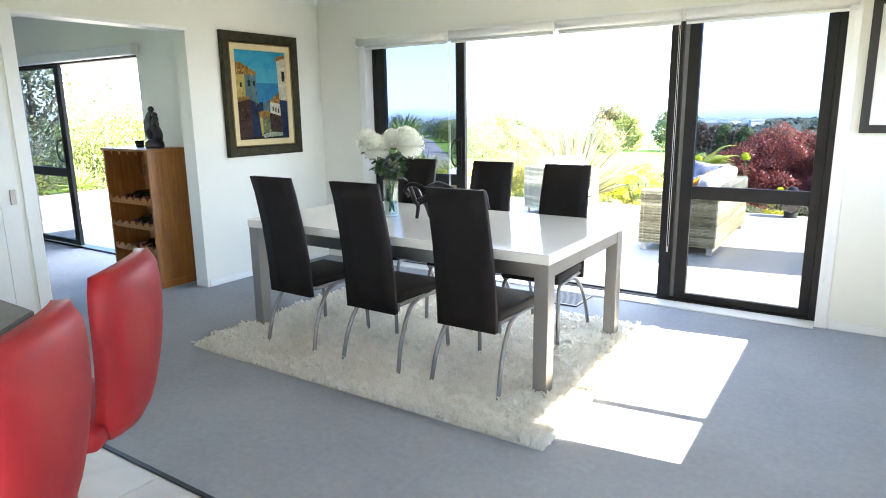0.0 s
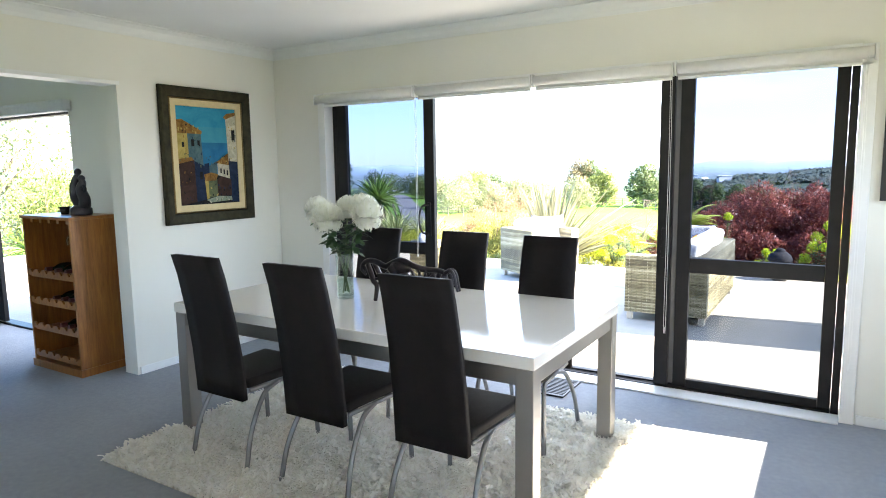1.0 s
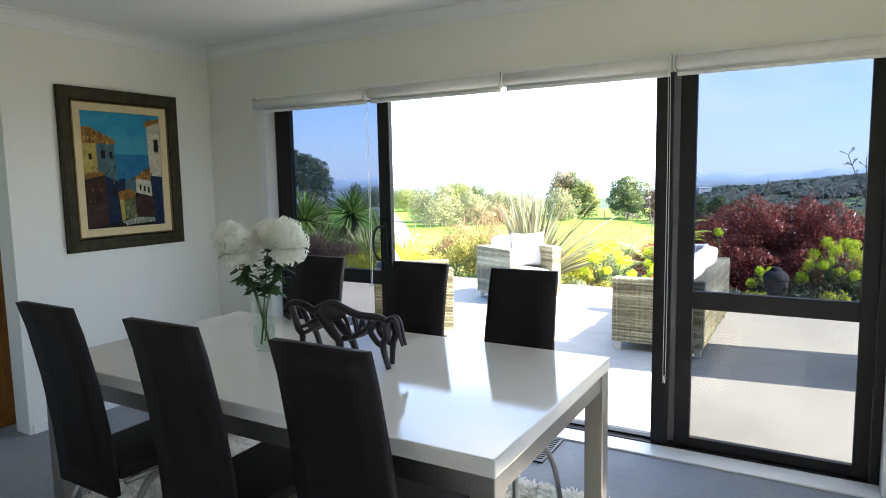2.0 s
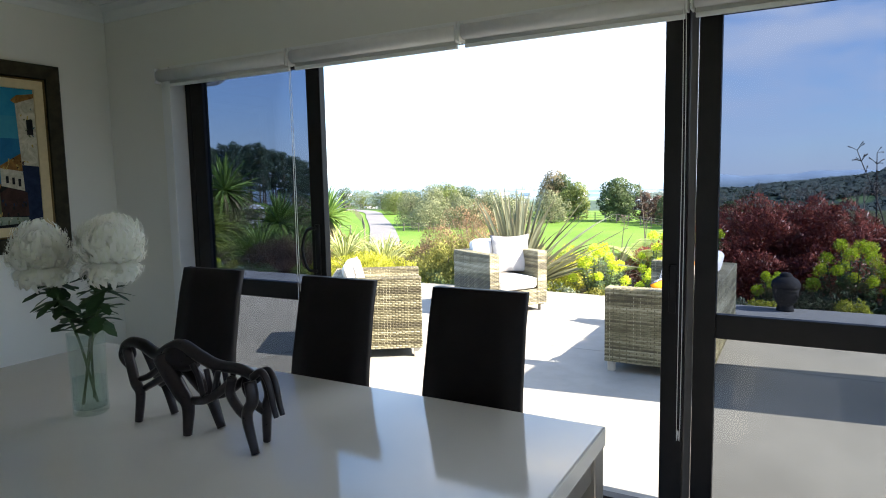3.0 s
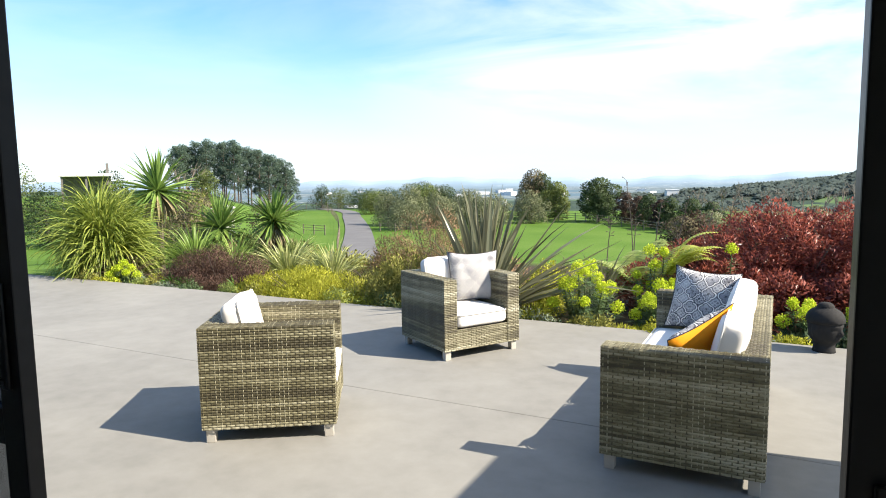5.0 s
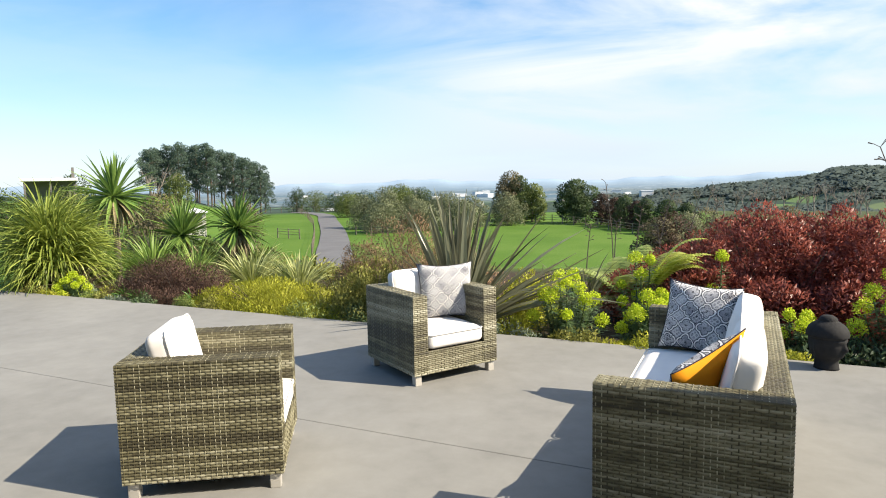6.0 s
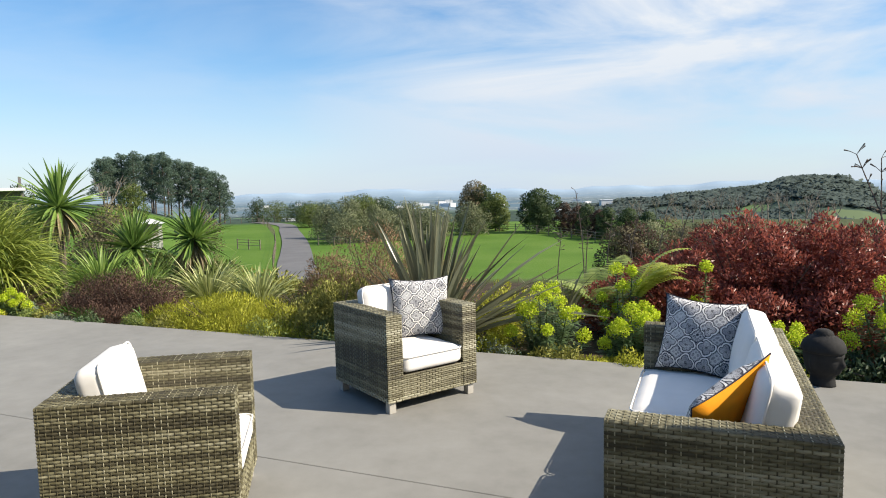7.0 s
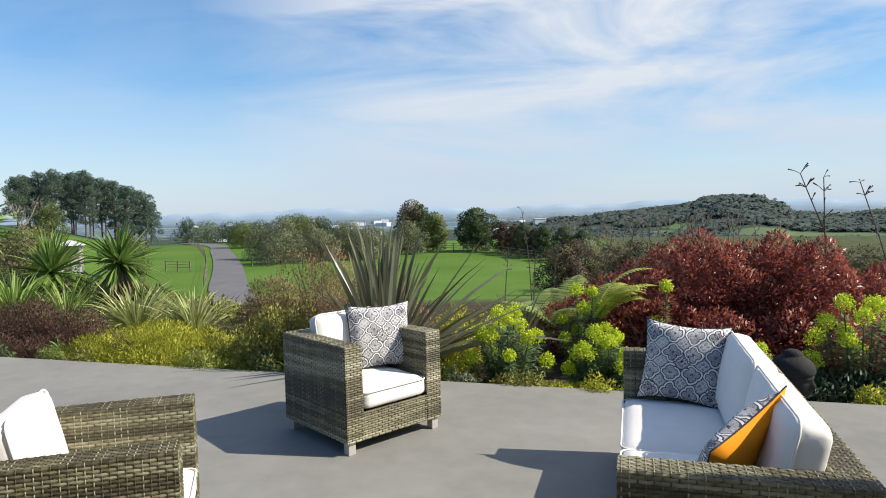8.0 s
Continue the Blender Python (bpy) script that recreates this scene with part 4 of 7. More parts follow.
# ---- blinds ----
def roller_blind(x0, x1, cord_side):
    ob = thing("roller_blind", (x0, 5.03, 2.095), "rolled-up white roller blind above the sliding doors", "blind", "roller blinds")
    w = x1 - x0
    bm = bmesh.new()
    tube(bm, [(0.012, 0, 0.055), (w - 0.012, 0, 0.055)], 0.034, 14)
    box(bm, 0.012, w - 0.012, 0.018, 0.022, 0.005, 0.05)
    part("roll", bm, blind_cloth, ob, "rolled white cloth", True)
    part("bottom_bar", boxed(0.014, w - 0.014, 0.012, 0.026, -0.012, 0.006, bevel=0.003), trim_paint, ob)
    for x in (0.0, w - 0.008):
        part("bracket", boxed(x, x + 0.008, -0.03, 0.028, 0.01, 0.098, bevel=0.002), trim_paint, ob)
    if cord_side is not None:
        x, low = cord_side
        pts = [(x, -0.02, 0.05), (x + 0.005, -0.022, -0.5), (x + 0.004, -0.024, low + 0.05), (x + 0.01, -0.024, low), (x + 0.017, -0.024, low + 0.05), (x + 0.016, -0.022, -0.5), (x + 0.01, -0.02, 0.05)]
        part("cord", tubed(curve_pts(pts, 6), 0.0014, 6), trim_paint, ob, "thin white bead chain loop", True)
    return ob


roller_blind(-4.272, -3.225, (1.06, -1.25))
roller_blind(-3.215, -2.215, None)
roller_blind(-2.205, -1.235, (0.955, -1.62))
roller_blind(-1.225, -0.16, (1.02, -1.72))


# ---- pictures ----
def flat_shape(bm, pts, depth, y0, y1, z0, z1, x):
    vs = [bm.verts.new((x + depth, y0 + u * (y1 - y0), z1 - v * (z1 - z0))) for u, v in pts]
    return bm.faces.new(vs)


def paint(name, a, b, scale=14):
    k = Nodes(name)
    col = k.ramp(k.noise(scale, 6, 0.7, distort=1.0), (0.32, a), (0.68, b))
    k.bump(k.noise(90, 4, distort=2.0), 0.4, 0.002)
    return k.done(col, 0.8, 0.0, 0.15)


def frame_bar(bm, a, b, inward, outward, prof):
    """One mitred bar of a picture frame; prof holds (in, out) steps from the outer edge."""
    a, b, inward, outward = Vector(a), Vector(b), Vector(inward), Vector(outward)
    d = (b - a).normalized()
    ra = [bm.verts.new(a + (inward + d) * i + outward * o) for i, o in prof]
    rb = [bm.verts.new(b + (inward - d) * i + outward * o) for i, o in prof]
    for k in range(len(prof)):
        j = (k + 1) % len(prof)
        bm.faces.new((ra[k], ra[j], rb[j], rb[k]))
    bm.faces.new(ra), bm.faces.new(rb)


def picture_frame(ob, corners, outward, prof, material, label):
    n = len(corners)
    c = sum((Vector(p) for p in corners), Vector()) / n
    for k in range(n):
        a, b = Vector(corners[k]), Vector(corners[(k + 1) % n])
        d = (b - a).normalized()
        inward = Vector(outward).cross(d)
        if inward.dot(c - a) < 0:
            inward = -inward
        bm = bmesh.new()
        frame_bar(bm, a, b, inward, outward, prof)
        part("frame_bar", bm, material, ob, label)


def village_painting():
    ob = thing("oil_painting", (WEST, 4.275, 1.12), "oil painting of a seaside village street in a dark frame", "painting")
    y0, y1, z0, z1 = -0.445, 0.445, 0.0, 1.09
    wood = plain("frame_dark", (0.034, 0.03, 0.015), 0.65, 0.0, vary=0.4, scale=20, spec=0.2)
    gilt = plain("gilt", (0.2, 0.13, 0.05), 0.35, 0.8, vary=0.2, scale=30)
    liner = plain("liner_cloth", (0.6, 0.49, 0.28), 0.85, vary=0.06, scale=30, bump=0.3, bump_scale=400)
    cs = [(0.004, y0, z0), (0.004, y1, z0), (0.004, y1, z1), (0.004, y0, z1)]
    picture_frame(ob, cs, (1, 0, 0), [(0, 0), (0, 0.03), (0.012, 0.042), (0.03, 0.036), (0.05, 0.03), (0.078, 0.024), (0.085, 0.0)], wood, "dark moulded bar")
    e = 0.086
    cs = [(0.004, y0 + e, z0 + e), (0.004, y1 - e, z0 + e), (0.004, y1 - e, z1 - e), (0.004, y0 + e, z1 - e)]
    picture_frame(ob, cs, (1, 0, 0), [(0, 0), (0, 0.022), (0.006, 0.026), (0.01, 0.02), (0.01, 0)], gilt, "thin gilt slip")
    e = 0.097
    cs = [(0.004, y0 + e, z0 + e), (0.004, y1 - e, z0 + e), (0.004, y1 - e, z1 - e), (0.004, y0 + e, z1 - e)]
    picture_frame(ob, cs, (1, 0, 0), [(0, 0), (0, 0.018), (0.05, 0.014), (0.052, 0)], liner, "cream linen liner")
    cy0, cy1, cz0, cz1 = y0 + 0.148, y1 - 0.148, z0 + 0.148, z1 - 0.148
    ochre, terra = paint("paint_ochre", (0.26, 0.2, 0.05), (0.5, 0.38, 0.12)), paint("paint_terra", (0.1, 0.045, 0.012), (0.36, 0.19, 0.05))
    navy, brown = paint("paint_navy", (0.006, 0.012, 0.032), (0.02, 0.035, 0.07)), paint("paint_brown", (0.025, 0.014, 0.012), (0.065, 0.035, 0.026))
    slate, cream = paint("paint_slate", (0.03, 0.075, 0.1), (0.1, 0.17, 0.17)), paint("paint_cream", (0.3, 0.29, 0.21), (0.62, 0.58, 0.44))
    dark = paint("paint_dark", (0.006, 0.008, 0.01), (0.025, 0.022, 0.018))
    blue_top, blue_mid, sea = paint("paint_sky", (0.012, 0.19, 0.33), (0.03, 0.28, 0.4), 5), paint("paint_low_sky", (0.025, 0.22, 0.33), (0.05, 0.29, 0.37), 5), paint("paint_sea", (0.01, 0.11, 0.23), (0.02, 0.17, 0.3), 7)
    street, moss = paint("paint_street", (0.12, 0.17, 0.14), (0.32, 0.36, 0.26)), paint("paint_moss", (0.05, 0.08, 0.05), (0.16, 0.17, 0.08))
    shapes = [(blue_top, [(0, 0), (1, 0), (1, 0.2), (0, 0.2)]), (blue_mid, [(0, 0.2), (1, 0.2), (1, 0.36), (0, 0.36)]), (sea, [(0, 0.36), (1, 0.36), (1, 0.7), (0, 0.7)]),
              (dark, [(0, 0.7), (1, 0.7), (1, 1), (0, 1)]),
              (ochre, [(0.0, 0.26), (0.17, 0.27), (0.18, 0.55), (0.0, 0.56)]), (slate, [(0.17, 0.27), (0.39, 0.27), (0.41, 0.62), (0.18, 0.6)]),
              (terra, [(0.0, 0.14), (0.09, 0.13), (0.41, 0.245), (0.4, 0.275), (0.0, 0.27)]), (terra, [(0.0, 0.53), (0.22, 0.51), (0.26, 0.55), (0.0, 0.6)]),
              (brown, [(0.0, 0.58), (0.26, 0.54), (0.27, 0.97), (0.0, 1.0)]), (navy, [(0.26, 0.55), (0.42, 0.6), (0.43, 0.95), (0.27, 0.97)]),
              (navy, [(0.42, 0.58), (0.5, 0.57), (0.5, 0.72), (0.42, 0.72)]), (slate, [(0.5, 0.6), (0.63, 0.55), (0.63, 0.7), (0.5, 0.72)]),
              (cream, [(0.64, 0.57), (0.86, 0.6), (0.86, 0.74), (0.64, 0.7)]), (terra, [(0.61, 0.57), (0.85, 0.46), (0.88, 0.48), (0.88, 0.6)]),
              (cream, [(0.82, 0.08), (1, 0.05), (1, 0.56), (0.84, 0.55)]), (terra, [(0.78, 0.09), (0.84, 0.05), (1, 0.03), (1, 0.06), (0.82, 0.11)]),
              (navy, [(0.84, 0.55), (1, 0.56), (1, 1), (0.86, 0.98)]), (brown, [(0.6, 0.76), (0.7, 0.71), (0.87, 0.75), (0.87, 0.92), (0.62, 0.92)]),
              (moss, [(0.41, 0.72), (0.62, 0.74), (0.62, 0.92), (0.43, 0.94)]), (ochre, [(0.41, 0.74), (0.47, 0.75), (0.47, 0.94), (0.43, 0.95)]),
              (terra, [(0.4, 0.69), (0.52, 0.67), (0.64, 0.69), (0.6, 0.755), (0.42, 0.76)]), (street, [(0.42, 0.955), (0.62, 0.92), (0.86, 0.93), (0.87, 0.97), (0.5, 0.985)])]
    for x, y, w, h in ((0.22, 0.33, 0.05, 0.07), (0.32, 0.34, 0.04, 0.06), (0.91, 0.22, 0.06, 0.11), (0.68, 0.63, 0.025, 0.05), (0.735, 0.64, 0.025, 0.05), (0.79, 0.65, 0.025, 0.055), (0.07, 0.36, 0.035, 0.05), (0.33, 0.66, 0.05, 0.08)):
        shapes.append((dark, [(x, y), (x + w, y), (x + w, y + h), (x, y + h)]))
    dabs = random.Random(77)
    for (u0, u1, v0, v1), tones, count in (((0.0, 0.17, 0.28, 0.54), (terra, ochre, moss), 16), ((0.18, 0.4, 0.28, 0.6), (navy, slate, moss), 16), ((0.0, 0.36, 0.17, 0.26), (ochre, brown), 16),
                                           ((0.0, 0.26, 0.6, 0.96), (dark, terra, navy), 12), ((0.85, 0.98, 0.12, 0.54), (ochre, slate, moss), 12), ((0.42, 0.84, 0.93, 0.97), (cream, moss), 14),
                                           ((0.42, 0.62, 0.75, 0.92), (dark, ochre, navy), 10), ((0.42, 0.64, 0.5, 0.6), (slate, navy), 10), ((0.64, 0.86, 0.5, 0.57), (ochre, brown), 12), ((0.62, 0.86, 0.76, 0.91), (navy, dark), 16)):
        for _ in range(count):
            u, v = dabs.uniform(u0, u1), dabs.uniform(v0, v1)
            w, h, lean = dabs.uniform(0.004, 0.011), dabs.uniform(0.006, 0.028), dabs.uniform(-0.012, 0.012)
            if u0 < u - w and u + w + lean < u1:
                shapes.append((dabs.choice(tones), [(u - w, v), (u + w, v - 0.004), (u + w + lean, v + h), (u - w * 0.6 + lean, v + h * 0.9)]))
    bm = bmesh.new()
    mats = []
    for i, (mat_, pts) in enumerate(shapes):
        f = flat_shape(bm, pts, 0.006 + (0.0003 * i if i < 32 else 0.0096 + 0.00001 * i), cy0, cy1, cz0, cz1, 0.0)
        if mat_ not in mats:
            mats.append(mat_)
        f.material_index = mats.index(mat_)
    canvas = part("canvas", bm, mats[0], ob, "painted village street, tiled roofs and blue sea")
    for m in mats[1:]:
        canvas.data.materials.append(m)
    return ob


village_painting()


def dark_picture():
    ob = thing("framed_print", (-0.1, NORTH, 1.33), "black framed print with a wide white mount", "picture")
    black = plain("frame_black", (0.012, 0.011, 0.011), 0.4)
    cs = [(0, -0.003, 0), (0.62, -0.003, 0), (0.62, -0.003, 0.83), (0, -0.003, 0.83)]
    picture_frame(ob, cs, (0, -1, 0), [(0, 0), (0, 0.028), (0.05, 0.024), (0.052, 0)], black, "")
    part("mount", boxed(0.05, 0.57, -0.012, -0.004, 0.05, 0.78), plain("mount_card", (0.75, 0.75, 0.72), 0.8), ob, "white card mount")
    part("print", boxed(0.14, 0.48, -0.014, -0.0125, 0.16, 0.68), paint("print_grey", (0.3, 0.3, 0.3), (0.5, 0.5, 0.48)), ob)
    return ob


dark_picture()


# ---- things on the table ----
def vase_of_flowers():
    vase = thing("glass_vase", (-2.72, 3.52, 0.802), "tall clear glass vase half full of water on the table", "vase")
    bm = bmesh.new()
    prof = [(0.045, 0.0), (0.05, 0.005), (0.05, 0.12), (0.053, 0.25), (0.0495, 0.25), (0.0465, 0.12), (0.0465, 0.02), (0.0, 0.016)]
    lathe(bm, prof[:-1] + [(0.001, 0.016)], 32)
    v = part("body", bm, clear_glass, vase, "", True)
    v.visible_shadow = False
    bm = bmesh.new()
    lathe(bm, [(0.001, 0.018), (0.045, 0.019), (0.045, 0.11), (0.001, 0.11)], 24)
    w = part("water", bm, glass("water_clear", (0.9, 0.96, 0.94), 0.04), vase)
    w.visible_shadow = False
    petal_white = leafy("petal_white", (0.9, 0.91, 0.8), (0.97, 0.97, 0.92), 0.6, 0.55)
    leaf_dark = leafy("bouquet_leaf", (0.02, 0.05, 0.02), (0.06, 0.12, 0.045), 0.5, 0.2)
    stem_green = plain("stem_green", (0.07, 0.12, 0.04), 0.6)
    rng = random.Random(5)
    heads = [(-0.17, -0.02, 0.515, 0.082), (-0.04, -0.09, 0.48, 0.09), (0.1, 0.05, 0.53, 0.085), (0.2, -0.03, 0.5, 0.09), (-0.05, 0.1, 0.52, 0.075)]
    for i, (hx, hy, hz, hr) in enumerate(heads):
        fl = thing("chrysanthemum", (-2.72, 3.52, 0.815), "large white chrysanthemum in the glass vase", "flower", "bouquet")
        foot = Vector((rng.uniform(-0.03, 0.03), rng.uniform(-0.03, 0.03), 0.02))
        pts = curve_pts([foot, Vector((hx * 0.2, hy * 0.2, 0.22)), Vector((hx * 0.65, hy * 0.65, hz * 0.72)), Vector((hx, hy, hz - 0.04))], 6)
        part("stem", tubed(pts, 0.0036, 6), stem_green, fl, "", True)
        verts, faces = [], []
        c = Vector((hx, hy, hz - 0.02))
        for k in range(760):
            t = (k + 0.5) / 760
            el, az = math.asin(1 - 1.8 * t), k * 2.39996
            d = Vector((math.cos(el) * math.cos(az), math.cos(el) * math.sin(az), math.sin(el)))
            side = d.cross(Vector((0, 0, 1)))
            side = (side.normalized() if side.length > 0.01 else Vector((1, 0, 0)))
            up = side.cross(d)
            s_ = 1.0 if t < 0.68 else -0.8
            q_, wd = hr * rng.uniform(0.72, 1.05), 0.0042 + 0.0028 * t
            b = len(verts)
            p0, p1, p2, p3 = c + d * q_ * 0.45, c + d * q_ * 0.88, c + (d + up * rng.uniform(0.0, 0.22) * s_) * q_, c + (d * 1.02 + up * rng.uniform(0.05, 0.4) * s_) * q_
            for p, w_ in ((p0, 0.3), (p1, 1.0), (p2, 1.0), (p3, 0.4)):
                verts += [tuple(p - side * wd * w_), tuple(p + side * wd * w_)]
            faces += [(b + 2 * q, b + 2 * q + 1, b + 2 * q + 3, b + 2 * q + 2) for q in range(3)]
        raw("bloom", verts, faces, petal_white, fl, "dense white petals", True)
        verts, faces = [], []
        for k in range(32):
            t = rng.uniform(0.42, 0.93)
            p = pts[int(t * (len(pts) - 1))]
            a = rng.uniform(0, 6.28)
            d = Vector((math.cos(a), math.sin(a), rng.uniform(-0.4, 0.5))).normalized()
            side = d.cross(Vector((0, 0, 1))).normalized()
            ln, wd = rng.uniform(0.05, 0.09), rng.uniform(0.014, 0.024)
            b = len(verts)
            dr = Vector((0, 0, -0.02))
            for q, w_ in ((0, 0.2), (0.35, 1.0), (0.6, 0.7), (0.8, 0.8), (1.0, 0.05)):
                verts += [tuple(p + d * ln * q + dr * q * q - side * wd * w_), tuple(p + d * ln * q + dr * q * q + side * wd * w_)]
            faces += [(b + 2 * q, b + 2 * q + 1, b + 2 * q + 3, b + 2 * q + 2) for q in range(4)]
        raw("leaf_spray", verts, faces, leaf_dark, fl, "dark lobed green leaves")


vase_of_flowers()


def horse_sculpture():
    """A stylised openwork animal: an arched spine, a heavy shoulder, ribs, forked legs and a looped tail."""
    bm = bmesh.new()

    def bar(pts, r0, r1, swell=0.0, y=0.0, splay=0.0):
        c = curve_pts([(px, y + splay * k / (len(pts) - 1), pz) for k, (px, pz) in enumerate(pts)], 6)
        n = len(c) - 1
        tube(bm, c, [r0 + (r1 - r0) * i / n + swell * math.sin(math.pi * i / n) for i in range(n + 1)], 8)
    bar([(-0.3, 0.165), (-0.325, 0.195), (-0.285, 0.222), (-0.225, 0.222), (-0.15, 0.2), (-0.09, 0.225), (-0.03, 0.243), (0.045, 0.222), (0.12, 0.205), (0.22, 0.206), (0.285, 0.19)], 0.013, 0.014, 0.006)
    bar([(-0.325, 0.2), (-0.33, 0.17), (-0.305, 0.138)], 0.013, 0.008, 0.005)
    bar([(-0.285, 0.215), (-0.275, 0.185), (-0.305, 0.15)], 0.008, 0.008)
    bar([(-0.1, 0.215), (-0.04, 0.205), (0.03, 0.2)], 0.02, 0.018, 0.022)
    for s_ in (-1, 1):
        y = 0.028 * s_
        bar([(-0.265, 0.21), (-0.24, 0.165), (-0.215, 0.115), (-0.185, 0.085), (-0.175 + 0.02 * s_, 0.0)], 0.014, 0.012, 0.003, y, 0.02 * s_)
        bar([(-0.19, 0.095), (-0.13, 0.125), (-0.07, 0.155)], 0.01, 0.012, 0.0, y)
        bar([(-0.215, 0.12), (-0.16, 0.14), (-0.1, 0.175)], 0.009, 0.011, 0.0, y)
        bar([(-0.09, 0.205), (-0.05, 0.165), (0.0, 0.12), (0.035, 0.085), (0.05 + 0.02 * s_, 0.0)], 0.026, 0.013, 0.004, y, 0.015 * s_)
        bar([(0.03, 0.095), (0.1, 0.11), (0.165, 0.145), (0.215, 0.185)], 0.013, 0.012, 0.0, y)
        bar([(0.05, 0.205), (0.075, 0.17), (0.09, 0.115)], 0.009, 0.008, 0.0, y)
        bar([(0.11, 0.2), (0.12, 0.16), (0.125, 0.125)], 0.008, 0.008, 0.0, y)
        bar([(0.16, 0.2), (0.15, 0.17), (0.135, 0.13)], 0.008, 0.008, 0.0, y)
        bar([(0.285, 0.19), (0.295, 0.14), (0.275, 0.095), (0.285 - 0.02 * s_, 0.0)], 0.017, 0.011, 0.002, y, 0.01 * s_)
        bar([(0.215, 0.19), (0.205, 0.145), (0.24, 0.105), (0.275, 0.09)], 0.014, 0.013, 0.0, y)
        bar([(0.275, 0.195), (0.31, 0.215), (0.335, 0.19), (0.35, 0.13), (0.36, 0.1)], 0.011, 0.007, 0.0, 0.011 * s_)
    ob = part("animal_sculpture", bm, bronze, None, "", True)
    ob.matrix_world = pose(-2.325, 3.572, 0.803, 0, 0, -3) @ Matrix.Diagonal((0.97, 0.97, 0.97, 1))
    return tagged(ob, "dark openwork metal animal sculpture on the white table", "sculpture")


horse_sculpture()


# ---- wine cabinet in the doorway ----
def wine_cabinet():
    ob = thing("wine_cabinet", (-5.45, 3.44, 0.0), "open-fronted golden timber wine cabinet with scalloped racks", "cabinet")
    W, D, H = 0.34, 0.18, 1.22
    part("side", boxed(-W, -W + 0.022, -D, D, 0.06, H - 0.024, bevel=0.002), rimu, ob)
    part("side", boxed(W - 0.022, W, -D, D, 0.06, H - 0.024, bevel=0.002), rimu, ob)
    part("top", boxed(-W - 0.012, W + 0.012, -D - 0.015, D + 0.005, H - 0.024, H, bevel=0.005), rimu, ob)
    part("back", boxed(-W + 0.023, W - 0.023, D - 0.012, D, 0.06, H - 0.025), rimu, ob)
    part("plinth", boxed(-W - 0.01, W + 0.01, -D - 0.012, D, 0.0, 0.06, bevel=0.004), rimu, ob)
    for z in (0.075, 0.3, 0.51, 0.73):
        part("shelf", boxed(-W + 0.023, W - 0.023, -D + 0.02, D - 0.013, z, z + 0.014), rimu, ob)
        bm = bmesh.new()
        n = 60
        lo, hi = [], []
        for i in range(n + 1):
            x = -W + 0.024 + (2 * W - 0.048) * i / n
            dip = 0.026 * max(0.0, math.cos(2 * math.pi * (i / n * 6 - 0.5)))
            lo.append((x, z + 0.015)), hi.append((x, z + 0.062 - dip))
        for y in (-D + 0.004, -D + 0.019):
            a = [bm.verts.new((x, y, zz)) for x, zz in lo]
            b = [bm.verts.new((x, y, zz)) for x, zz in hi]
            for i in range(n):
                bm.faces.new((a[i], a[i + 1], b[i + 1], b[i]))
            if y < -D + 0.01:
                fa, fb = a, b
        for i in range(n):
            bm.faces.new((fb[i], fb[i + 1], b[i + 1], b[i]))
        part("bottle_rail", bm, rimu, ob, "scalloped timber bottle rail")
    for i in range(5):
        x = -W + 0.09 + i * 0.125
        part("glass_runner", boxed(x, x + 0.03, -D + 0.02, D - 0.02, H - 0.055, H - 0.026), rimu, ob)
    return ob


wine_cabinet()
bottle_glass = plain("bottle_glass", (0.012, 0.018, 0.012), 0.12, vary=0.2)


def bottle(x, z):
    ob = thing("wine_bottle", (x, 3.44, z), "dark green wine bottle lying in the rack", "bottle", "racked bottles")
    bm = bmesh.new()
    lathe(bm, [(0.03, 0), (0.037, 0.008), (0.037, 0.18), (0.03, 0.21), (0.014, 0.24), (0.013, 0.29), (0.016, 0.292), (0.016, 0.305)], 18)
    bmesh.ops.transform(bm, matrix=pose(0, 0.15, 0, 90, 0, 0), verts=bm.verts)
    part("body", bm, bottle_glass, ob, "", True)
    bm = bmesh.new()
    lathe(bm, [(0.0172, 0.26), (0.0172, 0.306)], 14)
    bmesh.ops.transform(bm, matrix=pose(0, 0.15, 0, 90, 0, 0), verts=bm.verts)
    part("capsule", bm, plain("capsule", (0.1, 0.02, 0.02), 0.4), ob, "foil capsule")


for bx, bz in ((-5.29, 0.355), (-5.40, 0.355), (-5.25, 0.566), (-5.35, 0.566), (-5.47, 0.566), (-5.27, 0.786), (-5.41, 0.786), (-5.55, 0.786)):
    bottle(bx, bz + 0.012)


def hanging_glass(x):
    ob = thing("wine_glass", (x, 3.4, 0.98), "clear wine glass hanging upside down in the cabinet", "glass", "hanging glasses")
    bm = bmesh.new()
    lathe(bm, [(0.03, 0.185), (0.03, 0.182), (0.004, 0.178), (0.004, 0.1), (0.02, 0.085), (0.038, 0.05), (0.034, 0.0), (0.032, 0.0), (0.036, 0.05), (0.018, 0.083), (0.001, 0.094)], 20)
    part("bowl", bm, clear_glass, ob, "", True)


for gx in (-5.37, -5.29, -5.21):
    hanging_glass(gx)


